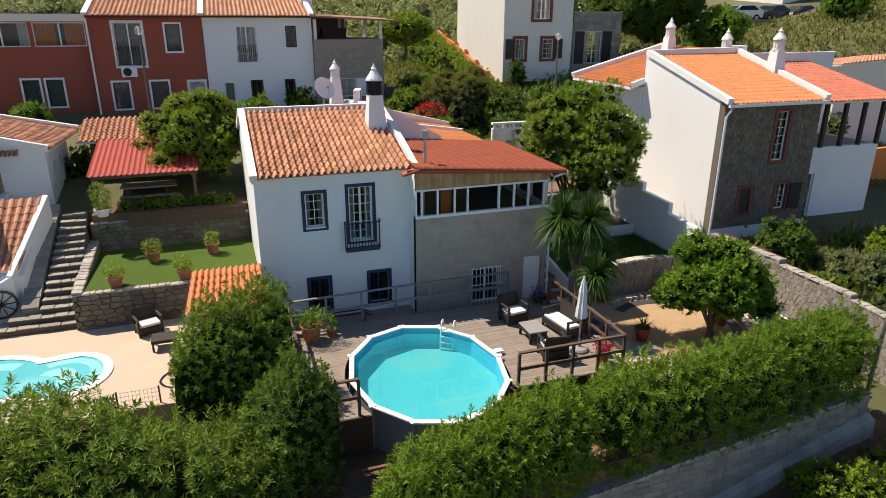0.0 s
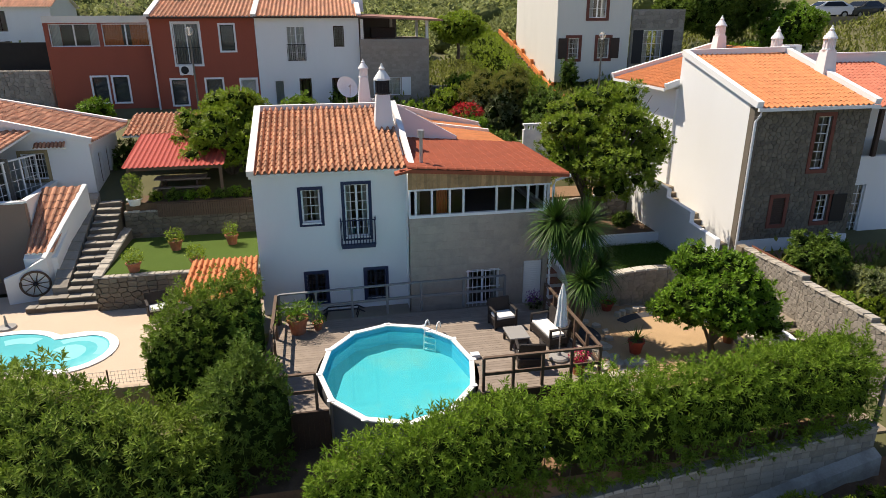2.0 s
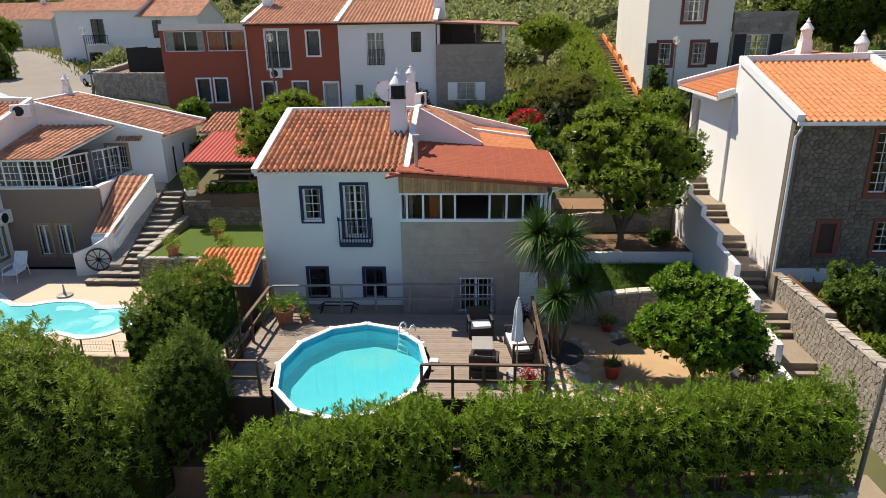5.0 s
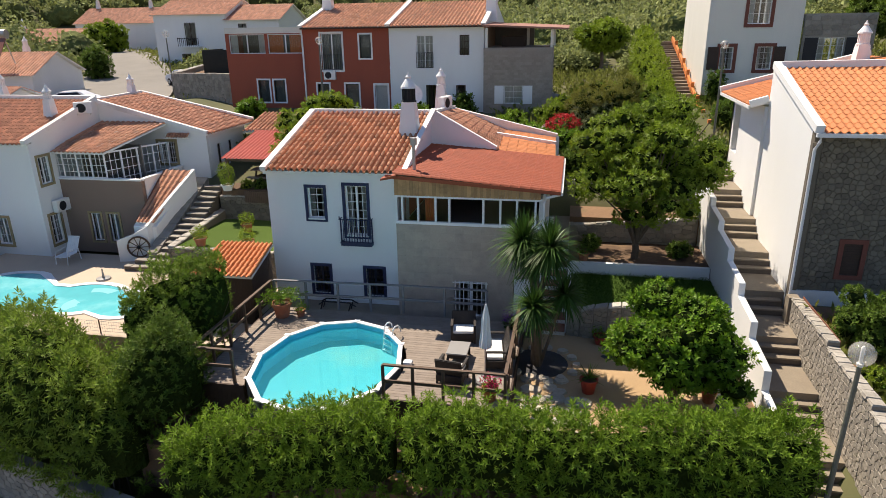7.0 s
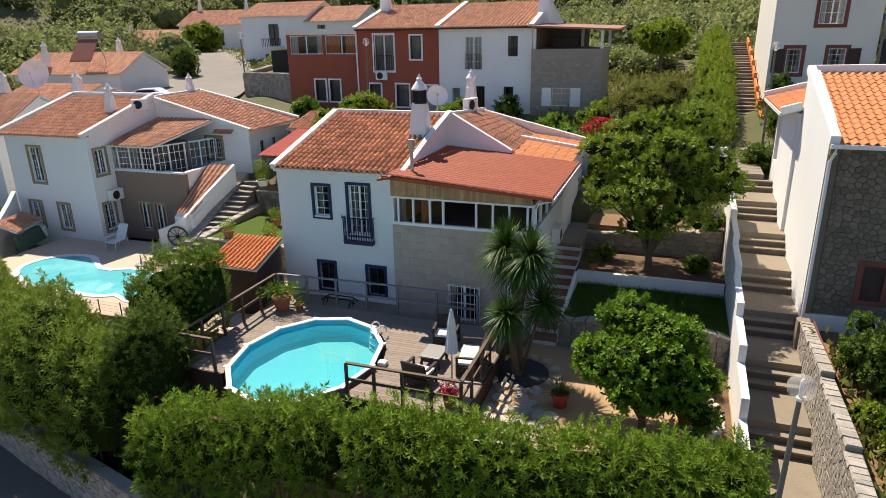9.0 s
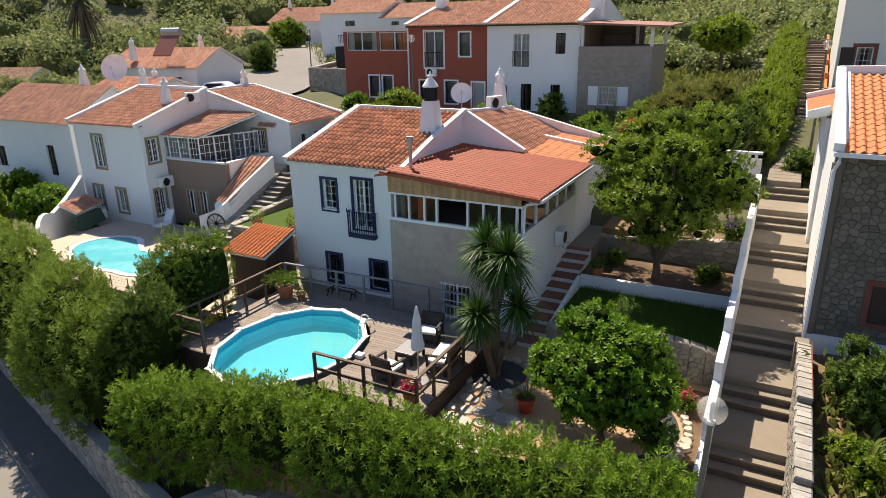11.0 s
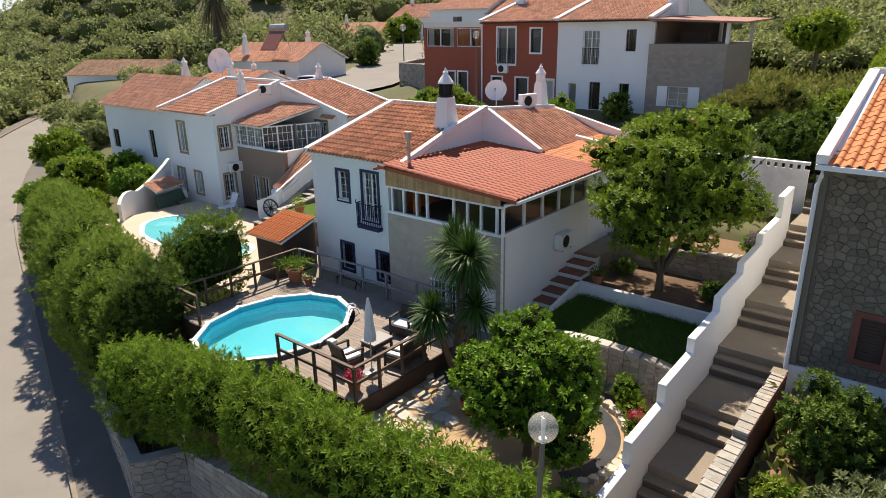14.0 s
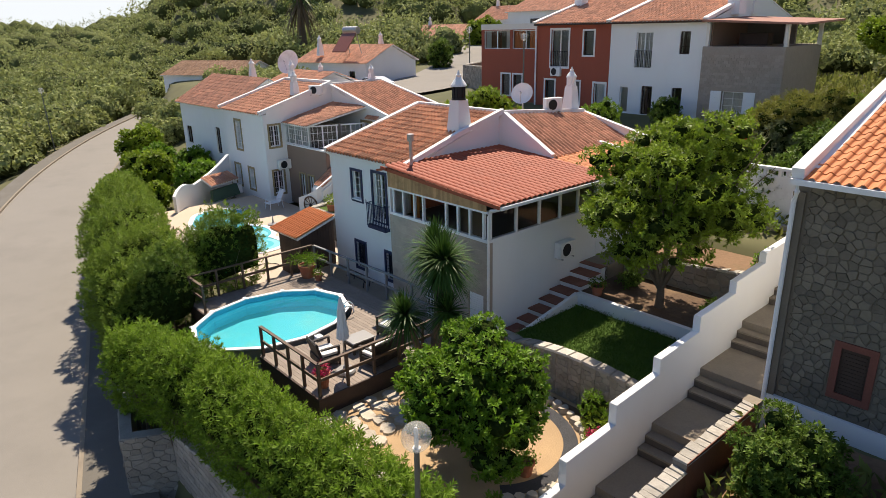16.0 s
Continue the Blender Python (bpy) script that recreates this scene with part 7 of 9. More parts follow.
# ---------------------------------------------------------------- far houses
def far_house(x, y, w, d, z0, ze, zr, label, wins=(), ang=0.0, along="x", m=None, chim=(), tiles=None):
    t = thing("distant_house", (x, y, z0), label, "house", "distant houses")
    c, s = math.cos(ang), math.sin(ang)
    P = lambda a, b, z: (x + a * c - b * s, y + a * s + b * c, z)
    f = Face(*P(-w / 2, -d / 2, 0)[:2], c, s)
    bm = B()
    f.panel(bm, w, z0 - 2, ze, [q for q in wins], gable=[(0, ze), (w, ze), (w / 2, zr)] if along == "y" else None)
    part("front_wall", bm, m or WHITE, t)
    bm = B()
    Face(*P(w / 2, -d / 2 + 0.26, 0)[:2], -s, c).panel(bm, d - 0.52, z0 - 2, ze, gable=[(0, ze), (d - 0.52, ze), (d / 2 - 0.26, zr)] if along == "x" else None)
    part("outer_wall", bm, m or WHITE, t)
    bm = B()
    Face(*P(w / 2, d / 2, 0)[:2], -c, -s).panel(bm, w, z0 - 2, ze, gable=[(0, ze), (w, ze), (w / 2, zr)] if along == "y" else None)
    part("outer_wall", bm, m or WHITE, t)
    bm = B()
    Face(*P(-w / 2, d / 2 - 0.26, 0)[:2], s, -c).panel(bm, d - 0.52, z0 - 2, ze, gable=[(0, ze), (d - 0.52, ze), (d / 2 - 0.26, zr)] if along == "x" else None)
    part("outer_wall", bm, m or WHITE, t)
    for q in wins:
        window(t, f, *q, 1, 1, 2, sash=DARKWOOD, curtain=0.2)
    e = 0.3
    if along == "x":
        tile_roof(t, P(-w / 2 - e, -d / 2 - e, ze), P(w / 2 + e, -d / 2 - e, ze), P(w / 2 + e, 0, zr + 0.1), P(-w / 2 - e, 0, zr + 0.1), 0.26, 0.42, 0.07, joined=tiles or TILEP)
        tile_roof(t, P(w / 2 + e, d / 2 + e, ze), P(-w / 2 - e, d / 2 + e, ze), P(-w / 2 - e, 0, zr + 0.1), P(w / 2 + e, 0, zr + 0.1), 0.26, 0.42, 0.07, joined=tiles or TILEP)
    else:
        tile_roof(t, P(w / 2 + e, -d / 2 - e, ze), P(w / 2 + e, d / 2 + e, ze), P(0, d / 2 + e, zr + 0.1), P(0, -d / 2 - e, zr + 0.1), 0.26, 0.42, 0.07, joined=tiles or TILEP)
        tile_roof(t, P(-w / 2 - e, d / 2 + e, ze), P(-w / 2 - e, -d / 2 - e, ze), P(0, -d / 2 - e, zr + 0.1), P(0, d / 2 + e, zr + 0.1), 0.26, 0.42, 0.07, joined=tiles or TILEP)
    for a, b, zt in chim:
        algarve_chimney(t, *P(a, b, 0)[:2], zt - 1.7, zt, 0.6)
    return t


far_house(-26.5, 30.0, 9.5, 6.5, -1.0, 4.5, 6.4, "white house with long terracotta roof behind the patio house", [(0.8, 1.8, 1.2, 2.6), (6.6, 7.4, 1.0, 3.0)], chim=((1.5, 0.5, 7.9),))
far_house(-28.6, 38.0, 7.0, 6.0, 2.0, 5.2, 6.3, "low white house with terracotta roof beside the street", [], chim=((1.5, 0.0, 7.2),))
far_house(-36.6, 48.4, 10.0, 8.0, 2.6, 6.6, 8.2, "white house with solar water heater on its tiled roof", [(7.6, 8.4, 4.5, 5.8)], ang=0.22, chim=((-2.2, -3.2, 9.4), (1.0, 3.0, 9.6)))
far_house(-62.0, 44.0, 12.5, 8.0, 0.5, 4.7, 6.2, "low white outbuilding with old brown tiles", [(9.0, 11.2, 2.4, 4.0)], ang=0.45, tiles=TILEB)
far_house(-64.0, 86.0, 12.0, 8.0, 4.5, 8.0, 10.2, "white house with tiled roof beyond the solar-heated house", [(8, 9, 5.6, 7.0)], ang=0.3, chim=((-3, 0, 11.8),))
far_house(-62.5, 104.0, 15.0, 9.0, 6.5, 11.0, 13.4, "white house with tiled roof far up the street", [(3, 4, 8, 9.6), (8, 9.4, 7.6, 9.8)], chim=((-6, 0, 15.6), (4, 0, 15.4)))
BIGH = far_house(-34.2, 79.5, 9.6, 9.0, 4.6, 11.6, 13.3, "white two-storey house with balcony far up the street", [(4.0, 5.5, 8.1, 10.7), (3.2, 4.8, 5.0, 7.1), (5.8, 6.7, 5.7, 7.1)])
bf = Face(-39.0, 75.0, 1, 0)
bm = B()
bf.box(bm, 3.4, 6.2, 0.0, 0.9, 7.85, 8.0)
part("balcony", bm, WHITE, BIGH)
bm = B()
bf.box(bm, 3.4, 6.2, 0.83, 0.89, 8.9, 8.97)
part("balcony_railing", bm, IRON, BIGH)
for u in np.linspace(3.42, 6.14, 12):
    bm = B()
    bf.box(bm, u, u + 0.05, 0.84, 0.88, 8.0, 8.9)
    part("baluster", bm, IRON, BIGH)
far_house(-26.0, 79.0, 6.8, 8.0, 4.6, 10.9, 12.6, "white house wing with balustrade far up the street", [(1.5, 2.6, 8.6, 10.5), (0.8, 2.2, 5.2, 6.8)])

# ---------------------------------------------------------------- hedges
def hedge(name, segs, label, mat, shoots=60, per=13, length=0.145, width=0.014, seed=1, lumps=0.12, core=0.74, foot=0.3, square=2.8, stray=0.12, stems=3.0, thick=0.6, lift=0.0):
    """A shaggy hedge of upright shoots over a rounded body, thinning out towards its foot, on bare stems.
    segs: (x, y, half width, bottom, top) stations; shoots: how many on a square metre."""
    q = np.random.RandomState(seed)
    S = np.array(segs, float)
    run = np.concatenate([[0], np.cumsum(np.hypot(np.diff(S[:, 0]), np.diff(S[:, 1])))])
    total = run[-1]

    def body(s, phi, grow):
        """Places and outward ways on the body, s along the row, phi round it."""
        x, y, w, b, t = [np.interp(s, run, S[:, k]) for k in range(5)]
        e = np.interp(s, run, np.arctan2(np.gradient(S[:, 1], run), np.gradient(S[:, 0], run)))
        end = np.sqrt(np.clip(1 - np.clip(1 - np.minimum(s, total - s) / 0.9, 0, 1) ** 2, 0.04, 1))
        h = (t - b) / 2
        c, d = np.cos(phi), np.sin(phi)
        k = (np.abs(c) ** square + np.abs(d) ** square) ** (-1 / square)
        lump = 1 + lumps * ripple(x + c * w, y + d * 0.7, s * 0.3 + d * h, seed)
        u, v = c * k * w * end * lump * grow, d * k * h * (0.6 + 0.4 * end) * lump * grow
        nx, ny = -np.sin(e), np.cos(e)
        P = np.stack([x + nx * u, y + ny * u, (t + b) / 2 + v], -1)
        gu, gv = np.sign(c) * np.abs(c) ** (square - 1) / w, np.sign(d) * np.abs(d) ** (square - 1) / h
        ga = np.where(s < 0.8, -0.5, np.where(s > total - 0.8, 0.5, 0.0)) / w
        N = np.stack([nx * gu + np.cos(e) * ga, ny * gu + np.sin(e) * ga, gv], -1)
        return P, N / (np.linalg.norm(N, axis=-1)[..., None] + 1e-9)

    wm, hm = S[:, 2].mean(), (S[:, 4] - S[:, 3]).mean() / 2
    n = int(shoots * total * 4 * (wm + hm) * 0.86)
    s, phi = q.uniform(0, total, n), q.uniform(0, 2 * math.pi, n)
    phi = np.where(q.rand(n) < 0.5, phi, np.arctan2(np.sin(phi) * hm, np.cos(phi) * wm))
    P, N = body(s, phi, 1.0)
    low = np.sin(phi)
    keep = q.rand(n) < np.clip(thick + (1 - thick) * sstep(-0.35, 0.55, low), 0, 1)
    keep &= (low > -0.93)
    P, N, low = P[keep], N[keep], low[keep]
    P = P - N * (q.rand(len(P), 1) ** 2) * 0.35 + np.array([0, 0, 1]) * (q.rand(len(P), 1) ** 4) * stray * np.clip(low, 0, 1)[:, None] * 2.5
    t = thing(name, (segs[0][0], segs[0][1], segs[0][3]), label, "hedge")
    finish("foliage", shoot_mesh("foliage", P, shoot_ways(N, seed), per, length, width, length * 1.15, seed), mat, t)
    # Dark inner body: its colour stands for shade deep in the hedge.
    ns, nf = max(6, int(total / 0.35)), 18
    ss = np.linspace(0.05, total - 0.05, ns)
    ff = np.linspace(-0.22 - 0.9 * (0.5 - foot), math.pi + 0.22 + 0.9 * (0.5 - foot), nf)
    SS, FF = np.meshgrid(ss, ff, indexing="ij")
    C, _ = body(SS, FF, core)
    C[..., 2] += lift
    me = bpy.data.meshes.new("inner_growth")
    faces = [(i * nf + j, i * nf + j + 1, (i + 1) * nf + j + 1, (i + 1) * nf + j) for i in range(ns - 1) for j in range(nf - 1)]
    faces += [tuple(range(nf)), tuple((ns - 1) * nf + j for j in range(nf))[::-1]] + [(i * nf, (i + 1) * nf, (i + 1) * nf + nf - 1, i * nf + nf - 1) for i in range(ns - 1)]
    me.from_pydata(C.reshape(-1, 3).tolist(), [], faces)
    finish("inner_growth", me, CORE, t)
    bm = B()
    for k in range(int(total * stems)):
        a = q.uniform(0.1, total - 0.1)
        x, y, w, b, tt = [float(np.interp(a, run, S[:, j])) for j in range(5)]
        x, y = x + q.uniform(-0.5, 0.5) * w, y + q.uniform(-0.5, 0.5) * w
        tube(bm, [(x, y, b - 0.45), (x + q.uniform(-.15, .15), y + q.uniform(-.15, .15), (b * 0.55 + tt * 0.45)), (x + q.uniform(-.2, .2), y + q.uniform(-.2, .2), b * 0.3 + tt * 0.7 - 0.2)], 0.022, 0.01, 4)
    tagged(part("stem_growth", bm, BARK, t), kind="stuff")
    return t


# ---------------------------------------------------------------- deck furniture
def lounge_seat(name, x, y, z, w, turn, label, group):
    """A rattan armchair or sofa built at the origin facing -y, then turned: frame, seat, back, arms, legs, cushion."""
    t = thing(name, (0, 0, 0), label, "armchair" if w < 1 else "sofa", group)
    d = 0.68
    bm = B()
    soft_box(bm, -w / 2, w / 2, -d / 2, d / 2, 0.10, 0.34, 0.03)
    part("seat", bm, RATTAN, t)
    bm = B()
    hexa(bm, [(-w / 2, d / 2 - 0.12, 0.34), (w / 2, d / 2 - 0.12, 0.34), (w / 2, d / 2 - 0.04, 0.34), (-w / 2, d / 2 - 0.04, 0.34),
              (-w / 2, d / 2 + 0.02, 0.86), (w / 2, d / 2 + 0.02, 0.86), (w / 2, d / 2 + 0.09, 0.84), (-w / 2, d / 2 + 0.09, 0.84)])
    bmesh.ops.bevel(bm, geom=list(bm.edges), offset=0.02, segments=2, affect="EDGES")
    part("backrest", bm, RATTAN, t)
    for s in (-1, 1):
        bm = B()
        x0 = s * (w / 2 - 0.02)
        soft_box(bm, x0 - 0.045, x0 + 0.045, -d / 2, d / 2 - 0.06, 0.60, 0.65, 0.015)
        part("armrest", bm, RATTAN, t)
        bm = B()
        soft_box(bm, x0 - 0.03, x0 + 0.03, -d / 2, -d / 2 + 0.07, 0.0, 0.60, 0.01)
        part("front_leg", bm, RATTAN, t)
        bm = B()
        soft_box(bm, x0 - 0.03, x0 + 0.03, d / 2 - 0.12, d / 2 - 0.05, 0.0, 0.36, 0.01)
        part("rear_leg", bm, RATTAN, t)
    bm = B()
    soft_box(bm, -w / 2 + 0.06, w / 2 - 0.06, -d / 2 + 0.02, d / 2 - 0.13, 0.345, 0.44, 0.035)
    part("cushion", bm, CUSHION, t, "white seat cushion")
    t.matrix_basis = pose(x, y, z, 0, 0, turn)
    return t


first = lounge_seat("rattan_armchair", 8.75, 18.1, 0.2, 0.78, 8, "dark rattan armchair with white seat cushion on the deck", "deck seats")
lounge_seat("rattan_armchair", 8.85, 15.45, 0.2, 0.78, 172, "dark rattan armchair with white seat cushion beside the railing", "deck seats")
lounge_seat("rattan_sofa", 9.95, 16.85, 0.2, 1.35, -82, "dark rattan two-seat sofa with white cushion on the deck", "deck seats")
CT = thing("coffee_table", (8.82, 16.72, 0.2), "low dark rattan coffee table with grey top", "table")
bm = B()
soft_box(bm, 8.5, 9.14, 16.3, 17.15, 0.56, 0.61, 0.015)
part("tabletop", bm, GREYTOP, CT)
bm = B()
soft_box(bm, 8.53, 9.11, 16.33, 17.12, 0.42, 0.56, 0.01)
part("apron", bm, RATTAN, CT)
for x in (8.55, 9.09):
    for y in (16.35, 17.1):
        bm = B()
        box(bm, x - 0.035, x + 0.035, y - 0.035, y + 0.035, 0.2, 0.42)
        part("leg", bm, RATTAN, CT)
UM = thing("garden_parasol", (9.8, 15.55, 0.2), "closed white parasol on a round grey base", "parasol")
bm = B()
lathe(bm, 9.8, 15.55, [(0.30, 0.2), (0.31, 0.26), (0.27, 0.31), (0.08, 0.34), (0.05, 0.42)], 18)
part("base", bm, GREYTOP, UM)
bm = B()
tube(bm, [(9.8, 15.55, 0.3), (9.8, 15.55, 2.6)], 0.022, n=8)
part("pole", bm, STEEL, UM)
bm = B()
prof = [(0.05, 1.30), (0.16, 1.33), (0.15, 1.5), (0.115, 1.85), (0.10, 2.2), (0.05, 2.5), (0.02, 2.64)]
rings = []
for r0, z in prof:
    rings.append([bm.verts.new((9.8 + r0 * (1 + 0.22 * (k % 2)) * math.cos(math.pi * k / 8), 15.55 + r0 * (1 + 0.22 * (k % 2)) * math.sin(math.pi * k / 8), z)) for k in range(16)])
for a, b in zip(rings, rings[1:]):
    for k in range(16):
        bm.faces.new((a[k], a[(k + 1) % 16], b[(k + 1) % 16], b[k]))
bm.faces.new(rings[-1])
bm.faces.new(rings[0][::-1])
part("canopy", bm, CANVAS, UM, "furled white canvas")


def spray(name, x, y, z, r, h, n, per, mat, parent, length=0.1, width=0.02, seed=1):
    P, Nn = blob_points([(x, y, z, r, r, h)], n, seed, 0.6)
    return finish(name, leaf_mesh(name, P, Nn, per, length, width, 0.05, seed), mat, parent)


def blades(name, x, y, z, n, length, width, mat, parent, seed=1, droop=0.45, low=-0.35, segs=4):
    """A rosette of long pointed blades that arch over."""
    q = np.random.RandomState(seed)
    vs, fs = [], []
    for i in range(n):
        a = q.uniform(0, 2 * math.pi)
        e = q.uniform(low, 1.45)
        d = np.array([math.cos(a) * math.cos(e), math.sin(a) * math.cos(e), math.sin(e)])
        s = np.array([-math.sin(a), math.cos(a), 0.0])
        L = length * q.uniform(0.75, 1.1)
        b = len(vs)
        for k in range(segs + 1):
            t = k / segs
            p = np.array([x, y, z]) + d * L * t - np.array([0, 0, droop * L * t * t * math.cos(e) * 0.8])
            w = width * (0.55 + 0.9 * t if t < 0.35 else 1.15 * (1 - t) + 0.06)
            vs += [p - s * w, p + s * w]
        for k in range(segs):
            fs.append((b + 2 * k, b + 2 * k + 1, b + 2 * k + 3, b + 2 * k + 2))
    me = bpy.data.meshes.new(name)
    me.from_pydata([tuple(v) for v in vs], [], fs)
    return finish(name, me, mat, parent)


def potted(name, x, y, z, r, h, label, pot=None, plant="bush", ph=0.35, seed=1, mat=None):
    t = thing(name, (x, y, z), label, "potted plant")
    bm = B()
    lathe(bm, x, y, [(r * 0.68, z), (r * 0.92, z + h * 0.82), (r * 1.06, z + h * 0.83), (r * 1.06, z + h), (r * 0.9, z + h), (r * 0.86, z + h * 0.86)], 18)
    pt = part("pot", bm, pot or TERRACOTTA, t, smooth=False)
    bm = B()
    lathe(bm, x, y, [(r * 0.85, z + h * 0.84), (r * 0.8, z + h * 0.88)], 14)
    part("soil", bm, SOIL, pt)
    if plant == "bush":
        spray("foliage", x, y, z + h + ph * 0.5, r * 1.15, ph * 0.7, 90, 7, mat or LEAFC, t, 0.09, 0.022, seed)
    elif plant == "flowers":
        spray("foliage", x, y, z + h + ph * 0.2, r * 1.0, ph * 0.45, 60, 7, LEAFD, t, 0.08, 0.022, seed)
        spray("blossom", x, y, z + h + ph * 0.45, r * 1.02, ph * 0.5, 150, 8, mat or FLOWER, t, 0.05, 0.025, seed + 1)
    elif plant == "agave":
        blades("blades", x, y, z + h, 34, ph, 0.022, mat or LEAFG, t, seed, 0.15, 0.0)
    elif plant == "palm":
        bm = B()
        tube(bm, [(x, y, z + h * 0.8), (x, y, z + h + 0.25)], 0.05, 0.03, 7)
        part("stem", bm, BARK, t)
        q = np.random.RandomState(seed)
        for k in range(11):
            a = 2 * math.pi * k / 11 + q.uniform(-0.2, 0.2)
            L = ph * q.uniform(0.8, 1.15)
            P, Nn = [], []
            for i in range(26):
                s = i / 25
                px, py = x + math.cos(a) * L * s, y + math.sin(a) * L * s
                pz = z + h + 0.2 + L * (0.75 * s - 0.75 * s * s)
                for sd in (-1, 1):
                    P.append((px, py, pz))
                    Nn.append((-math.sin(a) * sd * 1.2 + math.cos(a) * 0.6, math.cos(a) * sd * 1.2 + math.sin(a) * 0.6, -0.15))
            me = leaf_mesh("frond", np.array(P), np.array(Nn) * 3, 1, 0.26, 0.011, 0.004, seed + k, 0.0)
            finish("frond", me, LEAFC, t)
    return t


potted("potted_palm", 2.08, 18.82, 0.2, 0.34, 0.55, "feathery palm in a large terracotta pot on the deck", plant="palm", ph=0.75, seed=11)
potted("potted_plant", 2.72, 18.95, 0.2, 0.17, 0.26, "small green plant in a terracotta pot on the deck", ph=0.26, seed=12)
potted("potted_flowers", 10.05, 14.62, 0.2, 0.22, 0.42, "magenta flowers in a terracotta pot at the deck's edge", plant="flowers", ph=0.35, seed=13)
potted("potted_agave", 12.75, 16.4, -0.35, 0.26, 0.45, "spiky dark plant in a red pot on the gravel", REDPOT, "agave", 0.6, 14, LEAFD)
potted("potted_plant", 16.1, 16.45, -0.35, 0.22, 0.38, "low green plant in a terracotta pot on the gravel", ph=0.25, seed=15)
potted("potted_plant", 12.6, 24.1, 1.0, 0.22, 0.34, "dark foliage in a terracotta pot by the garden steps", ph=0.2, seed=16, mat=LEAFD)
for k, (x, y, h) in enumerate(((-2.95, 26.2, 0.4), (-0.75, 26.5, 0.42), (-4.05, 23.95, 0.36), (-1.75, 23.95, 0.36))):
    potted("potted_plant", x, y, 0.84, 0.27, h, "leafy green plant in a terracotta pot on the turf", ph=0.42, seed=20 + k, mat=LEAFY)
potted("potted_plant", -4.75, 28.0, 2.35, 0.3, 0.3, "leafy shrub in a white planter on the terrace wall", COPING, ph=0.9, seed=27, mat=LEAFY)
potted("potted_plant", 13.2, 19.6, -0.35, 0.24, 0.3, "small plant in a red pot below the lawn wall", REDPOT, ph=0.15, seed=28)
BN = thing("iron_bench", (3.6, 20.3, -0.12), "low black wrought-iron rack against the house", "rack")
bm = B()
for y in (20.2, 20.5):
    tube(bm, [(2.9, y, 0.12), (3.1, y, 0.25), (4.1, y, 0.25), (4.35, y, 0.12)], 0.025, n=6)
    for x in (3.05, 4.15):
        tube(bm, [(x - 0.1, y, -0.12), (x, y, 0.2)], 0.022, n=6)
part("bars", bm, IRON, BN)
LGT = thing("wall_lamp", (11.3, 24.0, 2.1), "white air-conditioning unit on the side wall", "air conditioner")
LGT.name = "air_conditioner"


def air_unit(x, y, z, nx, ny, parent=None, label="white air-conditioning unit fixed to the wall", t=None):
    """An outdoor unit whose fan looks along (nx, ny)."""
    t = t or thing("air_conditioner", (x, y, z), label, "air conditioner", "air-conditioning units")
    f = Face(x, y, -ny, nx)
    f = Face(x - f.u[0] * 0.42, y - f.u[1] * 0.42, *f.u)
    bm = B()
    f.box(bm, 0, 0.84, -0.3, 0, z, z + 0.58)
    bmesh.ops.bevel(bm, geom=list(bm.edges), offset=0.015, segments=1, affect="EDGES")
    part("casing", bm, COPING, t)
    bm = B()
    n = 20
    c = [bm.verts.new(f.at(0.33 + 0.23 * math.cos(2 * math.pi * k / n), 0.006, z + 0.29 + 0.23 * math.sin(2 * math.pi * k / n))) for k in range(n)]
    bm.faces.new(c)
    part("fan_grille", bm, IRON, t)
    bm = B()
    for u in (0.1, 0.7):
        f.box(bm, u, u + 0.04, -0.4, 0.02, z - 0.05, z - 0.005)
    part("bracket", bm, STEEL, t)
    return t


air_unit(11.38, 24.0, 2.1, 1, 0, t=LGT)
air_unit(-12.52, 26.0, 1.55, 1, 0.0)
air_unit(-12.6, 28.6, 5.95, 0.6, -1, label="white air-conditioning unit on the neighbour's roof edge")
air_unit(6.2, 29.4, 6.25, 1, -0.3, label="white air-conditioning unit on the roof ridge")
air_unit(-4.55, 42.65, 6.55, 0, -1, label="white air-conditioning unit on the red wall")
air_unit(-17.2, 24.55, -0.5, 0, -1, label="white air-conditioning unit standing on the patio")


def dish(x, y, z, r, way, label, mast=0.7):
    t = thing("satellite_dish", (x, y, z - mast), label, "satellite dish", "satellite dishes")
    w = Vector(way).normalized()
    a = w.cross(Vector((0, 0, 1))).normalized()
    b = a.cross(w)
    bm = B()
    rings = []
    for k in range(6):
        rr = r * k / 5
        rings.append([bm.verts.new(Vector((x, y, z)) + w * (rr * rr * 0.28 / r) + a * rr * math.cos(2 * math.pi * i / 28) + b * rr * math.sin(2 * math.pi * i / 28)) for i in range(28)] if k else [bm.verts.new((x, y, z))])
    for i in range(28):
        bm.faces.new((rings[0][0], rings[1][i], rings[1][(i + 1) % 28]))
    for p, q in zip(rings[1:], rings[2:]):
        for i in range(28):
            bm.faces.new((p[i], q[i], q[(i + 1) % 28], p[(i + 1) % 28]))
    part("reflector", bm, COPING, t, smooth=True)
    bm = B()
    tube(bm, [(x, y, z - mast), (x - w.x * 0.05, y - w.y * 0.05, z)], 0.03, n=7)
    part("mast", bm, STEEL, t)
    bm = B()
    tip = Vector((x, y, z)) + w * r * 0.85 - b * r * 0.1
    tube(bm, [Vector((x, y, z)) - b * r * 0.9 + w * 0.1, tip], 0.015, n=5)
    tube(bm, [tip, tip - w * 0.15], 0.04, n=7)
    part("receiver_arm", bm, STEEL, t)


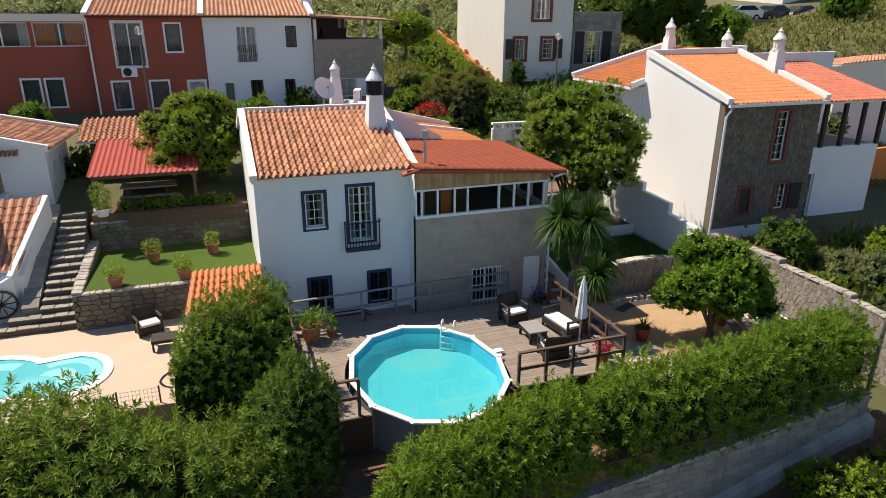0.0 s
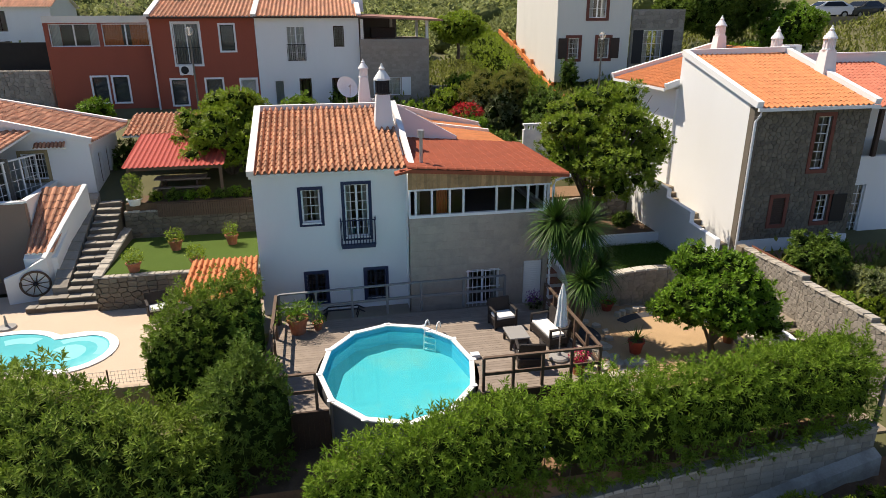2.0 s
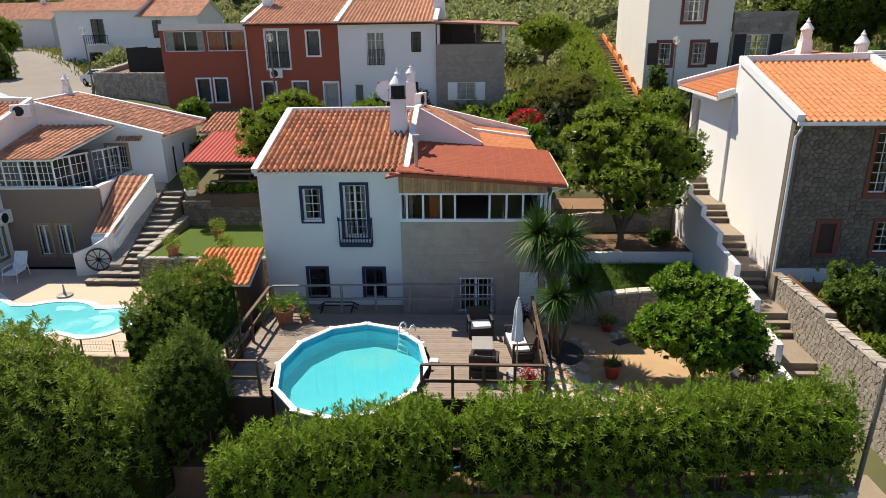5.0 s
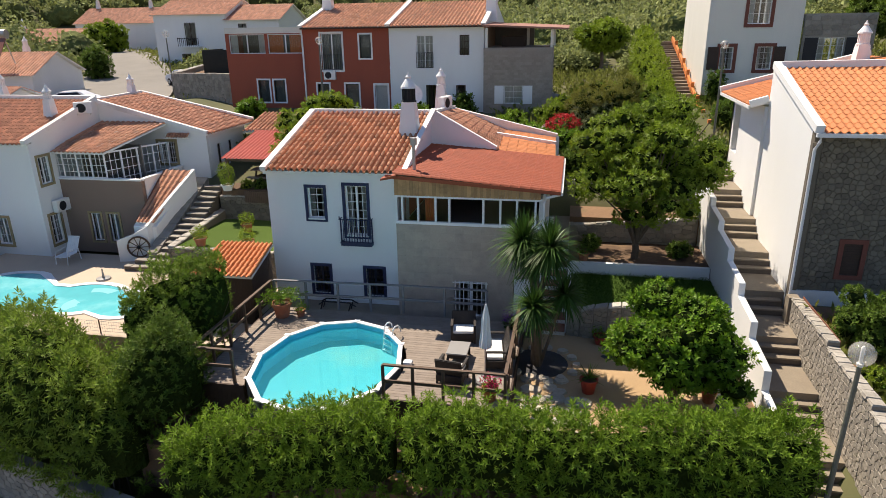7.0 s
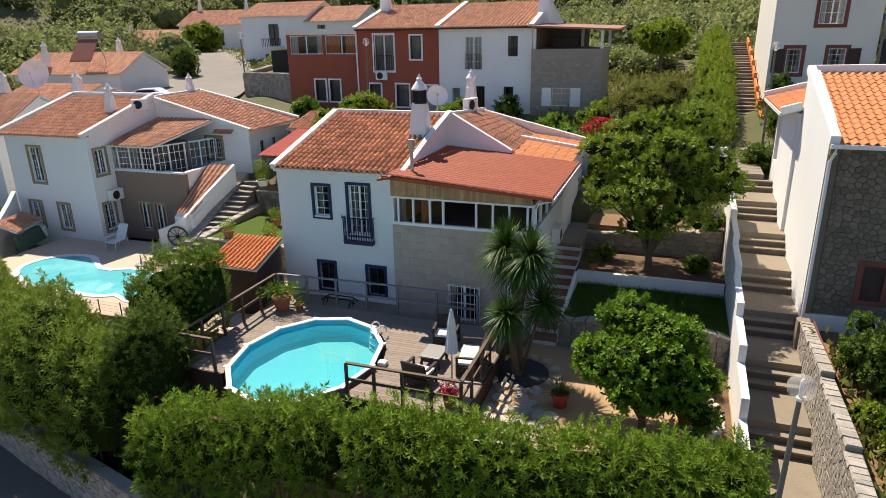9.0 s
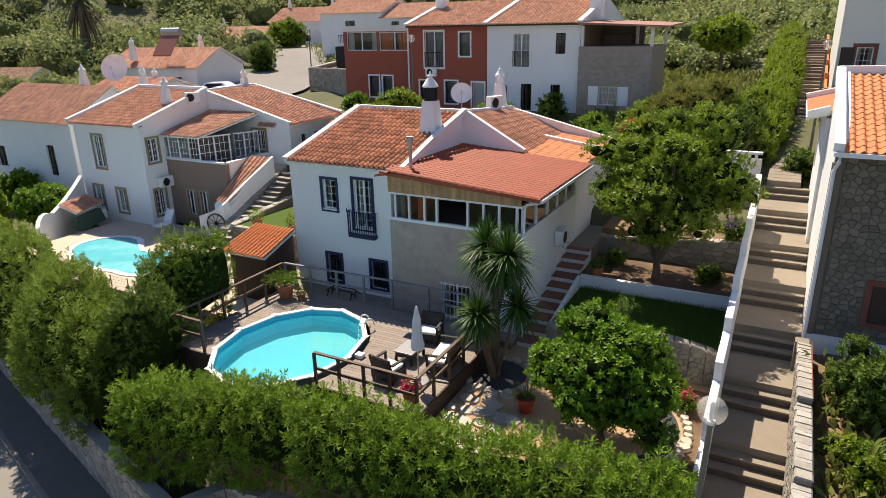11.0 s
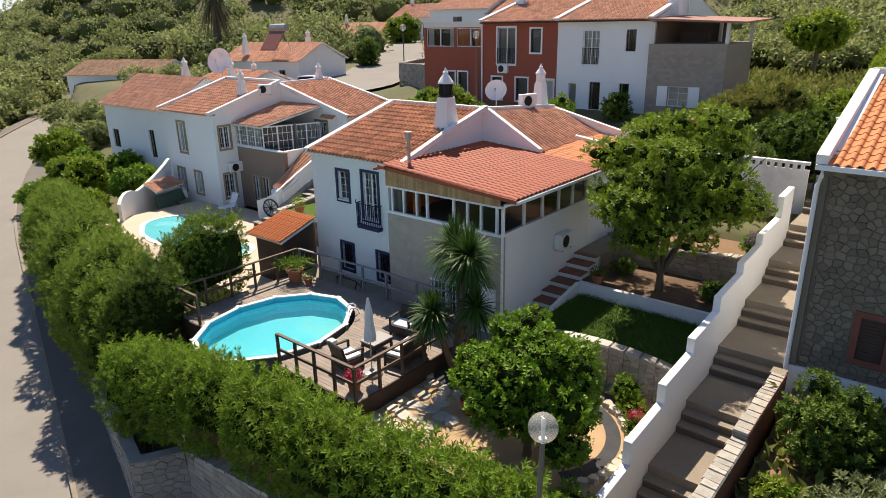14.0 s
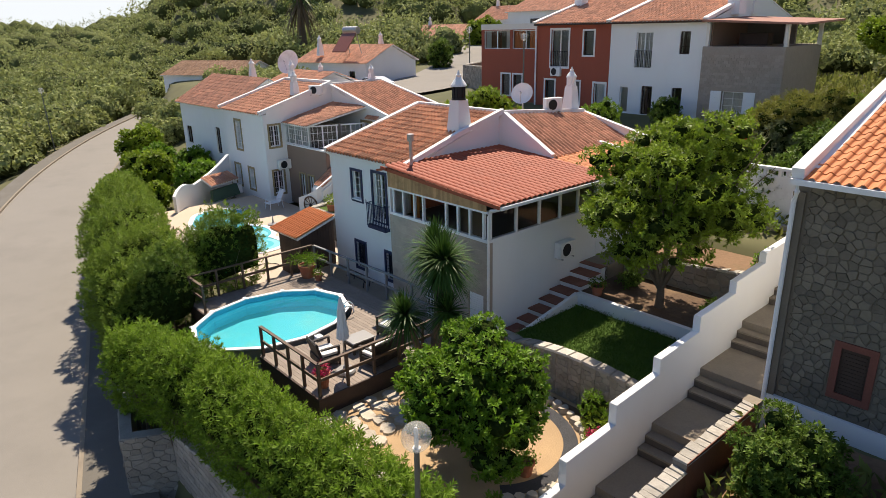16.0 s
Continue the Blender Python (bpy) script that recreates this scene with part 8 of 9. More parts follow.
dish(4.5, 29.2, 6.9, 0.5, (0.5, -1, 0.6), "large white satellite dish behind the roof ridge", 1.0)
dish(-28.9, 36.0, 7.2, 1.05, (0.5, -1, 0.4), "large white satellite dish beside the neighbour's roof", 3.0)


LAMPPOST = shade("olive_grey_steel", (0.15, 0.15, 0.13), 0.55, metal=0.3, var=0.1, scale=2, fine=20)


def street_lamp(x, y, z0, zt, label, r=0.17, lean=0.0):
    t = thing("street_lamp", (x, y, z0), label, "street lamp", "street lamps")
    bm = B()
    tube(bm, [(x - lean, y, z0), (x - lean * 0.5, y, (z0 + zt) / 2), (x, y, zt - r)], 0.065, 0.045, 10)
    part("pole", bm, LAMPPOST, t)
    bm = B()
    bmesh.ops.create_uvsphere(bm, u_segments=20, v_segments=14, radius=r, matrix=Matrix.Translation((x, y, zt)))
    g = part("globe", bm, LAMPGLASS, t, "smoky glass globe", True)
    g.visible_shadow = False
    bm = B()
    lathe(bm, x, y, [(0.06, zt - r - 0.02), (0.07, zt - r + 0.05), (0.035, zt - r + 0.06), (0.04, zt + r * 0.5), (0.02, zt + r * 0.7)], 10)
    part("bulb", bm, COPING, g)
    return t


street_lamp(17.72, 11.9, -1.7, 3.72, "grey street lamp post with a glass globe beside the steps", 0.25, 0.12)
street_lamp(-3.35, 38.1, 3.6, 9.2, "grey street lamp with a glass globe behind the house", 0.22)
street_lamp(19.2, 35.3, 3.5, 8.85, "grey street lamp with a glass globe beside the upper steps", 0.2)
street_lamp(-60.0, 22.2, -2.4, 4.2, "street lamp leaning beside the outer pavement", 0.3, -0.6)
street_lamp(-22.6, 52.0, 4.4, 9.6, "street lamp far up the street", 0.3)

# ---------------------------------------------------------------- gravel garden details
def pad(bm, x, y, z, r, seed, h=0.06):
    q = np.random.RandomState(seed)
    n = 8
    lo, hi = [], []
    for k in range(n):
        a = 2 * math.pi * k / n
        rr = r * q.uniform(0.75, 1.15)
        lo.append(bm.verts.new((x + rr * math.cos(a), y + rr * math.sin(a), z - 0.04)))
        hi.append(bm.verts.new((x + rr * 0.86 * math.cos(a), y + rr * 0.86 * math.sin(a), z + h * q.uniform(0.8, 1.1))))
    bm.faces.new(hi)
    for k in range(n):
        bm.faces.new((lo[k], lo[(k + 1) % n], hi[(k + 1) % n], hi[k]))


bm = B()
arc = [(14.5 + 1.9 * math.cos(a), 16.9 + 1.85 * math.sin(a)) for a in np.linspace(-0.7, 2.2, 26)]
arc2 = [(14.5 + 2.28 * math.cos(a), 16.9 + 2.23 * math.sin(a)) for a in np.linspace(2.2, -0.7, 26)]
arc = [(min(x, 17.3), min(y, 19.6)) for x, y in arc + arc2]
v = [bm.verts.new((x, y, -0.344)) for x, y in arc]
for i in range(25):
    bm.faces.new((v[i], v[51 - i], v[50 - i], v[i + 1]))
solid("black_gravel_path", bm, BLACKGRAVEL, "band of dark gravel curving round the ochre gravel", "path", "structure")
q = np.random.RandomState(3)
PALE = shade("pale_edging_stone", (0.48, 0.42, 0.34), 0.9, var=0.15, scale=4, fine=14, piece=0.15, bump=0.4)
for k in range(24):
    a = -0.65 + 2.7 * k / 23
    x, y = 14.5 + 2.48 * math.cos(a), 16.9 + 2.42 * math.sin(a)
    if x < 17.2 and y < 19.4:
        bm = B()
        pad(bm, x, y, -0.33, q.uniform(0.13, 0.2), k, 0.13)
        solid("edging_stone", bm, PALE, "pale rough edging stone beside the dark gravel", "stone", group="edging stones")
for k in range(34):
    bm = B()
    x, y = 10.95 + 1.6 * (k % 6) / 5 + q.uniform(-0.12, 0.12), 14.1 + 0.55 * (k // 6) + q.uniform(-0.1, 0.1)
    if math.hypot(x - 12.75, y - 16.4) < 0.45:
        bm.free()
        continue
    pad(bm, x, y, -0.34, q.uniform(0.2, 0.29), 40 + k, 0.05)
    solid("flagstone", bm, PALE, "irregular pale flagstone set in the ground", "paving stone", group="flagstones")
bm = B()
n = 24
v = [bm.verts.new((11.2 + 0.95 * math.cos(2 * math.pi * k / n), 17.9 + 0.95 * math.sin(2 * math.pi * k / n), -0.342)) for k in range(n)]
bm.faces.new(v)
solid("yucca_bed", bm, BLACKGRAVEL, "round bed of dark gravel under the yucca", "bed", "structure")
for k in range(13):
    a = 2 * math.pi * k / 13
    bm = B()
    pad(bm, 11.35 + 1.05 * math.cos(a), 17.9 + 1.05 * math.sin(a), -0.33, q.uniform(0.14, 0.2), 90 + k, 0.07)
    solid("edging_stone", bm, PALE, "pale rough edging stone round the yucca", "stone", group="edging stones")
for k in range(20):
    bm = B()
    x = 10.9 + 6.2 * k / 19
    pad(bm, x, 13.75 + q.uniform(-0.1, 0.1), -0.3, q.uniform(0.17, 0.25), 120 + k, 0.12)
    solid("edging_stone", bm, PALE, "pale rough edging stone along the terrace", "stone", group="edging stones")
bm = B()
prism(bm, [(17.0, 16.0), (17.3, 15.6), (17.3, 19.55), (14.4, 19.6), (15.4, 19.3), (16.5, 18.5), (17.05, 17.2)], -0.4, -0.31)
solid("flower_bed", bm, SOIL, "small soil bed with flowers by the white wall", "bed", "structure")

# ---------------------------------------------------------------- neighbour's patio things
lounge_seat("rattan_armchair", -3.05, 22.6, -0.5, 0.8, 20, "black rattan armchair on the sand-coloured patio", "patio seats").children[-1].data.materials[0] = RATTAN
PS = thing("rattan_stool", (-2.45, 21.3, -0.5), "low black rattan stool on the patio", "stool")
bm = B()
soft_box(bm, -2.85, -2.1, 20.95, 21.6, -0.22, -0.1, 0.03)
part("seat", bm, RATTAN, PS)
for x in (-2.8, -2.15):
    for y in (21.0, 21.55):
        bm = B()
        box(bm, x - 0.03, x + 0.03, y - 0.03, y + 0.03, -0.5, -0.22)
        part("leg", bm, RATTAN, PS)
SL = thing("sun_lounger", (-11.3, 24.6, -0.5), "white plastic reclining garden chair by the pool", "garden chair")
for k in range(7):
    bm = B()
    y = 23.9 + 0.11 * k
    box(bm, -11.75, -11.15, y, y + 0.1, -0.13, -0.1)
    part("seat_slat", bm, FRAME, SL)
bm = B()
box(bm, -11.5, -11.4, 23.9, 24.66, -0.16, -0.132)
part("seat_rail", bm, FRAME, SL)
bm = B()
for k in range(6):
    bm = B()
    a = -11.75 + 0.1 * k
    hexa(bm, [(a, 24.65, -0.12), (a + 0.085, 24.65, -0.12), (a + 0.085, 24.69, -0.12), (a, 24.69, -0.12), (a, 25.0, 0.55), (a + 0.085, 25.0, 0.55), (a + 0.085, 25.04, 0.55), (a, 25.04, 0.55)])
    part("back_slat", bm, FRAME, SL)
bm = B()
hexa(bm, [(-11.75, 24.99, 0.55), (-11.165, 24.99, 0.55), (-11.165, 25.05, 0.55), (-11.75, 25.05, 0.55), (-11.75, 24.99, 0.6), (-11.165, 24.99, 0.6), (-11.165, 25.05, 0.6), (-11.75, 25.05, 0.6)])
part("backrest", bm, FRAME, SL)
for x in (-11.78, -11.14):
    bm = B()
    tube(bm, [(x, 23.95, -0.5), (x, 24.05, 0.08), (x, 24.75, 0.12), (x, 24.85, -0.5)], 0.025, n=6)
    part("arm_frame", bm, FRAME, SL)
PBS = thing("parasol_base", (-8.2, 22.6, -0.5), "round grey parasol base with short pole", "parasol base")
bm = B()
lathe(bm, -8.2, 22.6, [(0.32, -0.5), (0.3, -0.43), (0.06, -0.4), (0.03, -0.1), (0.03, 0.0)], 16)
part("base", bm, GREYTOP, PBS)
FN = thing("pool_fence", (-8.0, 17.75, -0.5), "light wire fence on short posts at the patio edge", "fence")
for k in range(12):
    bm = B()
    x = -14.5 + 1.1 * k
    tube(bm, [(x, 17.75, -0.5), (x, 17.75, 0.05)], 0.025, n=6)
    part("post", bm, RAILWOOD, FN)
bm = B()
for j in range(4):
    tube(bm, [(-14.5, 17.75, -0.4 + 0.13 * j), (-2.4, 17.75, -0.4 + 0.13 * j)], 0.006, n=4)
for k in range(121):
    tube(bm, [(-14.5 + 0.1 * k, 17.75, -0.45), (-14.5 + 0.1 * k, 17.75, 0.02)], 0.004, n=3)
part("wire_mesh", bm, STEEL, FN)
HS = thing("garden_hose", (-1.9, 18.6, -0.5), "loosely coiled dark garden hose on the patio", "hose")
bm = B()
tube(bm, [(-2.0 + 0.45 * math.cos(a) * (1 + 0.12 * math.sin(a * 2.3)), 19.0 + 0.55 * math.sin(a * 1.02), -0.47) for a in np.linspace(0, 14, 70)], 0.016, n=5)
part("coil", bm, RUBBER, HS)

BH = thing("blue_hose", (8.4, 12.9, -0.95), "blue garden hose lying under the hedge", "hose")
bm = B()
tube(bm, [(7.9, 12.6, -0.91), (8.2, 12.75, -0.91), (8.6, 13.0, -0.9), (8.8, 13.15, -0.9), (8.85, 13.3, -0.85)], 0.035, n=6)
part("tubing", bm, shade("blue_plastic", (0.03, 0.16, 0.42), 0.4, var=0.1), BH)

# boiler tank and panel on the far roof
SB = thing("solar_heater", (-34.0, 46.2, 7.6), "solar water heater with steel tank on the far roof", "solar heater")
bm = B()
tube(bm, [(-35.0, 46.0, 9.8), (-33.1, 46.4, 9.8)], 0.36, n=16)
part("tank", bm, STEEL, SB)
for a, b, z in ((-34.9, 45.9, 9.5), (-33.3, 46.25, 9.5)):
    bm = B()
    tube(bm, [(a, b, z), (a + 0.1, b + 0.5, 7.5)], 0.05, n=5)
    part("strut", bm, STEEL, SB)
bm = B()
hexa(bm, [(-34.3, 43.9, 7.7), (-32.4, 44.3, 7.7), (-32.9, 46.0, 9.4), (-34.8, 45.6, 9.4), (-34.3, 43.9, 7.8), (-32.4, 44.3, 7.8), (-32.9, 46.0, 9.5), (-34.8, 45.6, 9.5)])
part("panel", bm, shade("collector_panel", (0.20, 0.075, 0.05), 0.3, var=0.1), SB)


def car(x, y, z, turn, paint, label):
    """A parked hatchback: body, cabin glass, wheels, lamps."""
    t = thing("parked_car", (0, 0, 0), label, "car", "parked cars")
    bm = B()
    side = [(-2.0, 0.3), (-2.05, 0.75), (-1.75, 0.95), (-1.0, 1.0), (-0.35, 1.42), (1.0, 1.46), (1.75, 1.05), (2.0, 0.95), (2.05, 0.35)]
    a = [bm.verts.new((u, -0.85 + (0.14 if z > 1.1 else 0), z)) for u, z in side]
    b = [bm.verts.new((u, 0.85 - (0.14 if z > 1.1 else 0), z)) for u, z in side]
    bm.faces.new(a)
    bm.faces.new(b[::-1])
    for k in range(len(side)):
        j = (k + 1) % len(side)
        bm.faces.new((a[k], b[k], b[j], a[j]))
    bmesh.ops.bevel(bm, geom=list(bm.edges), offset=0.05, segments=2, affect="EDGES")
    body = part("body", bm, paint, t)
    for s in (-1, 1):
        bm = B()
        hexa(bm, [(-0.75, s * 0.845, 1.0), (1.45, s * 0.845, 1.02), (1.45, s * 0.86, 1.02), (-0.75, s * 0.86, 1.0), (-0.3, s * 0.72, 1.36), (0.95, s * 0.72, 1.40), (0.95, s * 0.735, 1.4), (-0.3, s * 0.735, 1.36)])
        part("side_window", bm, DARKGLASS, body)
        for u in (-1.25, 1.25):
            bm = B()
            bmesh.ops.create_cone(bm, cap_ends=True, segments=18, radius1=0.32, radius2=0.32, depth=0.2, matrix=Matrix.Translation((u, s * 0.78, 0.32)) @ Matrix.Rotation(math.pi / 2, 4, "X"))
            w = part("wheel", bm, RUBBER, t)
            bm = B()
            bmesh.ops.create_cone(bm, cap_ends=True, segments=14, radius1=0.19, radius2=0.17, depth=0.03, matrix=Matrix.Translation((u, s * 0.885, 0.32)) @ Matrix.Rotation(math.pi / 2, 4, "X"))
            part("rim", bm, STEEL, w)
        bm = B()
        soft_box(bm, -2.07, -1.95, s * 0.6 - 0.18, s * 0.6 + 0.18, 0.62, 0.78, 0.02)
        part("headlight", bm, FRAME, body)
    bm = B()
    hexa(bm, [(-1.02, -0.68, 1.03), (-1.02, 0.68, 1.03), (-0.98, 0.68, 1.02), (-0.98, -0.68, 1.02), (-0.42, -0.62, 1.40), (-0.42, 0.62, 1.40), (-0.38, 0.62, 1.39), (-0.38, -0.62, 1.39)])
    part("windscreen", bm, DARKGLASS, body)
    t.matrix_basis = pose(x, y, z, 0, 0, turn)
    return t


# ---------------------------------------------------------------- upper street and car park
def strip(name, pts, w, lift, m, label):
    bm = B()
    prev = None
    for i, (x, y) in enumerate(pts):
        a, b = pts[max(i - 1, 0)], pts[min(i + 1, len(pts) - 1)]
        d = Vector((b[0] - a[0], b[1] - a[1])).normalized() * w / 2
        z = max(float(ground(x + d.y * k, y - d.x * k)) for k in (-1, 0, 1)) + lift
        row = [bm.verts.new((x + d.y, y - d.x, z)), bm.verts.new((x - d.y, y + d.x, z))]
        if prev:
            bm.faces.new((prev[0], row[0], row[1], prev[1]))
        prev = row
    solid(name, bm, m, label, "road", "structure")


strip("upper_street", [(-23.5 - 0.1 * k, 37 + k) for k in range(9)] + [(-24.5 - 0.5 * k - 0.006 * k * k, 46 + k) for k in range(1, 48)], 8.6, 0.25, ASPHALT, "pale asphalt street climbing between the far houses")
car(-24.3, 41.4, float(ground(-24.3, 41.4)) + 0.28, 20, CARWHITE, "white hatchback parked behind the neighbour's house")
car(-22.4, 40.2, float(ground(-22.4, 40.2)) + 0.28, 20, CARWHITE, "white estate car parked behind the neighbour's house")
stone_wall("street_wall", [(-21.0, 49.6), (-12.9, 44.4)], 3.0, [6.5, 6.8], "tall rubble wall beside the red houses", 0.45, 0.26, 0.4, 60, seed=61)
stone_wall("street_wall", [(-21.6, 57.0), (-21.0, 49.6)], 3.0, [7.0, 6.5], "tall rubble wall along the upper street", 0.45, 0.26, 0.4, 0, seed=64)
bm = B()
hexa(bm, [(-20.9, 49.8, 3), (-12.8, 44.7, 3), (-12.8, 56, 3), (-21.4, 57, 3), (-20.9, 49.8, 6.2), (-12.8, 44.7, 6.5), (-12.8, 56, 6.6), (-21.4, 57, 6.6)])
solid("street_terrace", bm, EARTH, "earth terrace behind the street wall", "terrace", "structure")
for k, x in enumerate((46.6, 50.2, 53.6, 57.0)):
    car(x, 51.5, 9.55, 12 if k else -8, (CARWHITE, CARGREY, CARGREY, CARWHITE)[k], ("white", "dark grey", "grey", "white")[k] + " car parked on the slope above the villa")
bm = B()
hexa(bm, [(43.5, 49.6, 6), (64, 49.6, 6), (64, 60, 6), (43.5, 60, 6), (43.5, 49.6, 9.5), (64, 49.6, 9.6), (64, 60, 9.8), (43.5, 60, 9.7)])
solid("car_park", bm, ASPHALT, "small asphalt car park above the villa", "car park", "structure")
bm = B()
box(bm, 43.4, 64, 49.3, 49.55, 6, 9.75)
solid("car_park_wall", bm, CONCRETE, "low grey concrete wall below the car park", "wall", "structure")
far_house(62.0, 60.0, 14.0, 10.0, 11.0, 17.0, 19.0, "white house above the car park", [(2, 3.2, 13, 15), (6, 7.2, 13, 15)])
# orange-edged upper flight
OR = thing("orange_stair_wall", (19.2, 33.0, 4.0), "low orange-painted stepped wall beside the upper steps", "wall", kind="structure")
for k in range(8):
    y = 40.0 + 2.4 * k
    za, zb = UPZ(y) + 0.45, UPZ(y + 2.4) + 0.45
    bm = B()
    hexa(bm, [(19.75, y, za - 2.4), (19.9, y, za - 2.4), (19.9, y + 2.4, za - 2.4), (19.75, y + 2.4, za - 2.4), (19.75, y, za), (19.9, y, za), (19.9, y + 2.4, zb), (19.75, y + 2.4, zb)])
    part("wall_section", bm, ORANGEWALL, OR)
    bm = B()
    box(bm, 19.72, 19.93, y - 0.14, y + 0.14, za - 2.4, za + 0.28)
    part("wall_pier", bm, ORANGEWALL, OR)
bm = B()
box(bm, 13.5, 17.4, 31.3, 31.5, 1.5, 4.4)
for k in range(14):
    box(bm, 13.6 + 0.27 * k, 13.72 + 0.27 * k, 31.3, 31.5, 4.4, 4.6)
box(bm, 13.5, 17.4, 31.28, 31.52, 4.6, 4.7)
solid("balustrade_wall", bm, COPING, "old white pierced balustrade wall in the upper garden", "wall", "structure")
bm = B()
for a, b, m2 in ((9.5, 30.5, 2.3), (10.5, 33.5, 2.9), (12, 37, 3.6)):
    box(bm, a, 17.2, b, b + 0.3, 1.0, m2 + 0.5)
solid("garden_ledges", bm, MORTAR, "rough stone ledges of the terraced upper garden", "wall", "structure")

car(-24.6, 57.0, float(ground(-24.6, 57.0)) + 0.3, -30, CARWHITE, "white hatchback parked beside the street wall")
bm = B()
box(bm, -18.6, -13.2, 50.6, 50.7, 6.4, 8.3)
box(bm, -18.6, -18.5, 50.7, 54.0, 6.4, 8.3)
solid("netting_screen", bm, shade("dark_netting", (0.02, 0.025, 0.022), 0.9, var=0.2, scale=3, fine=30), "dark netting screen on the terrace behind the street wall", "screen", "structure")

# beige annexe and orange terrace beyond the veranda
BA = thing("beige_annexe", (40.0, 31.0, 3.0), "beige rendered annexe with a tiled verge beyond the veranda", "outbuilding")
bm = B()
Face(34.0, 29.0, 1, 0.0).panel(bm, 10.0, 2.0, 7.3, gable=[(0, 7.3), (10, 7.3), (10, 7.95)])
part("front_wall", bm, CREAM, BA)
bm = B()
Face(34.0, 36.0, 0, -1).panel(bm, 6.74, 2.0, 7.3)
part("side_wall", bm, CREAM, BA)
tile_roof(BA, (33.8, 28.8, 7.4), (44.2, 28.8, 8.05), (44.2, 36.0, 7.3), (33.8, 36.0, 6.7), 0.28, 0.45, 0.07)
bm = B()
Face(30.2, 24.5, 1, 0.1).panel(bm, 8.0, 0.0, 3.4)
solid("orange_terrace_wall", bm, ORANGEWALL, "orange-painted garden wall beyond the veranda", "wall", "structure")

# ---------------------------------------------------------------- yucca
YU = thing("yucca", (11.15, 17.9, -0.35), "tall yucca with several spiky heads on bare trunks", "yucca")
heads = [(10.6, 18.5, 3.55, 1.12, 210), (11.45, 18.1, 3.5, 1.08, 200), (11.05, 16.9, 2.05, 0.85, 150), (11.95, 17.75, 2.15, 0.85, 120), (11.0, 18.4, 3.0, 1.0, 120)]
bm = B()
tube(bm, [(11.15, 17.9, -0.4), (11.12, 17.95, 0.6), (11.1, 18.05, 1.5)], 0.2, 0.13, 9)
for x, y, z, r, n in heads[:2] + heads[4:]:
    tube(bm, [(11.1, 18.05, 1.4), ((x + 11.1) / 2, (y + 18.05) / 2 + 0.05, (z + 1.5) / 2), (x, y, z)], 0.10, 0.07, 8)
part("trunk", bm, BARK, YU)
bm = B()
tube(bm, [(11.2, 17.75, -0.4), (11.1, 17.3, 0.9), (11.0, 16.95, 2.05)], 0.12, 0.09, 8)
part("side_trunk", bm, BARK, YU)
bm = B()
tube(bm, [(11.25, 17.8, -0.4), (11.6, 17.75, 0.9), (11.85, 17.75, 2.05)], 0.055, 0.04, 7)
part("side_trunk", bm, BARK, YU)
for k, (x, y, z, r, n) in enumerate(heads):
    blades("leaf_head", x, y, z, int(n * 2.4), r * 1.02, 0.036, YUCCA, YU, 31 + k, 0.5, -0.85)

# ---------------------------------------------------------------- hedges and trees
OPEN = dict(per=13, length=0.17, width=0.0165, square=2.6, stray=0.22, stems=9, thick=0.52, core=0.64, lift=0.05)
hedge("clipped_hedge", [(2.4, 11.1, 0.9, -2.1, 0.4), (4.0, 11.55, 1.0, -2.0, 0.75), (6.0, 11.9, 1.05, -1.8, 0.98), (8.1, 12.05, 1.0, -1.5, 1.15)],
      "clipped oleander hedge above the street wall beside the round pool", LEAF, shoots=54, seed=5, lumps=0.16, **OPEN)
hedge("clipped_hedge", [(8.2, 12.05, 1.0, -1.45, 1.25), (12.0, 12.2, 1.05, -1.3, 1.35), (17.6, 12.55, 1.05, -1.0, 1.6)],
      "long clipped oleander hedge between street wall and gravel terrace", LEAF, shoots=54, seed=6, lumps=0.13, **OPEN)
hedge("oleander_hedge", [(-22.0, 18.6, 1.3, -2.9, 0.6), (-14.0, 16.3, 1.7, -2.8, 1.7), (-8.5, 15.1, 2.0, -2.8, 1.65), (-3.6, 13.9, 1.9, -2.8, 1.5), (-1.2, 12.9, 1.6, -3.0, 1.35), (0.7, 12.1, 1.1, -3.0, 0.8)],
      "tall loose oleander hedge between street and patio", LEAFO, shoots=34, per=14, length=0.19, width=0.0185, seed=7, lumps=0.3, square=2.2, stray=0.28, stems=4)
BUSHY = dict(per=13, length=0.13, width=0.016, square=2.1, stray=0.2, stems=1.5)
hedge("shrub_mass", [(-1.7, 15.5, 1.0, -0.9, 2.1), (-0.8, 16.0, 1.35, -0.9, 2.6), (0.2, 16.5, 1.5, -0.9, 3.1), (1.3, 16.6, 1.15, -0.4, 3.3)], "tall dense green shrub beside the shed", LEAFS, shoots=62, seed=9, lumps=0.32, **BUSHY)
hedge("shrub_mass", [(-0.1, 13.8, 1.1, -1.4, 1.9), (0.9, 13.5, 1.4, -1.4, 2.45), (2.0, 13.3, 1.0, -1.4, 2.1)], "rounded dark green shrub at the corner of the deck", LEAFD, shoots=62, seed=19, lumps=0.28, **BUSHY)
tree("citrus_tree", 15.0, 15.8, -0.35, 1.42, 1.62, 1.62, "dense leafy citrus tree on the gravel terrace", "tree", LEAFC, density=38, per=10, length=0.14, width=0.029, trunk=0.13, seed=3, core=0.68, limbs=7, airy=150, k0=0.22, k1=0.36)
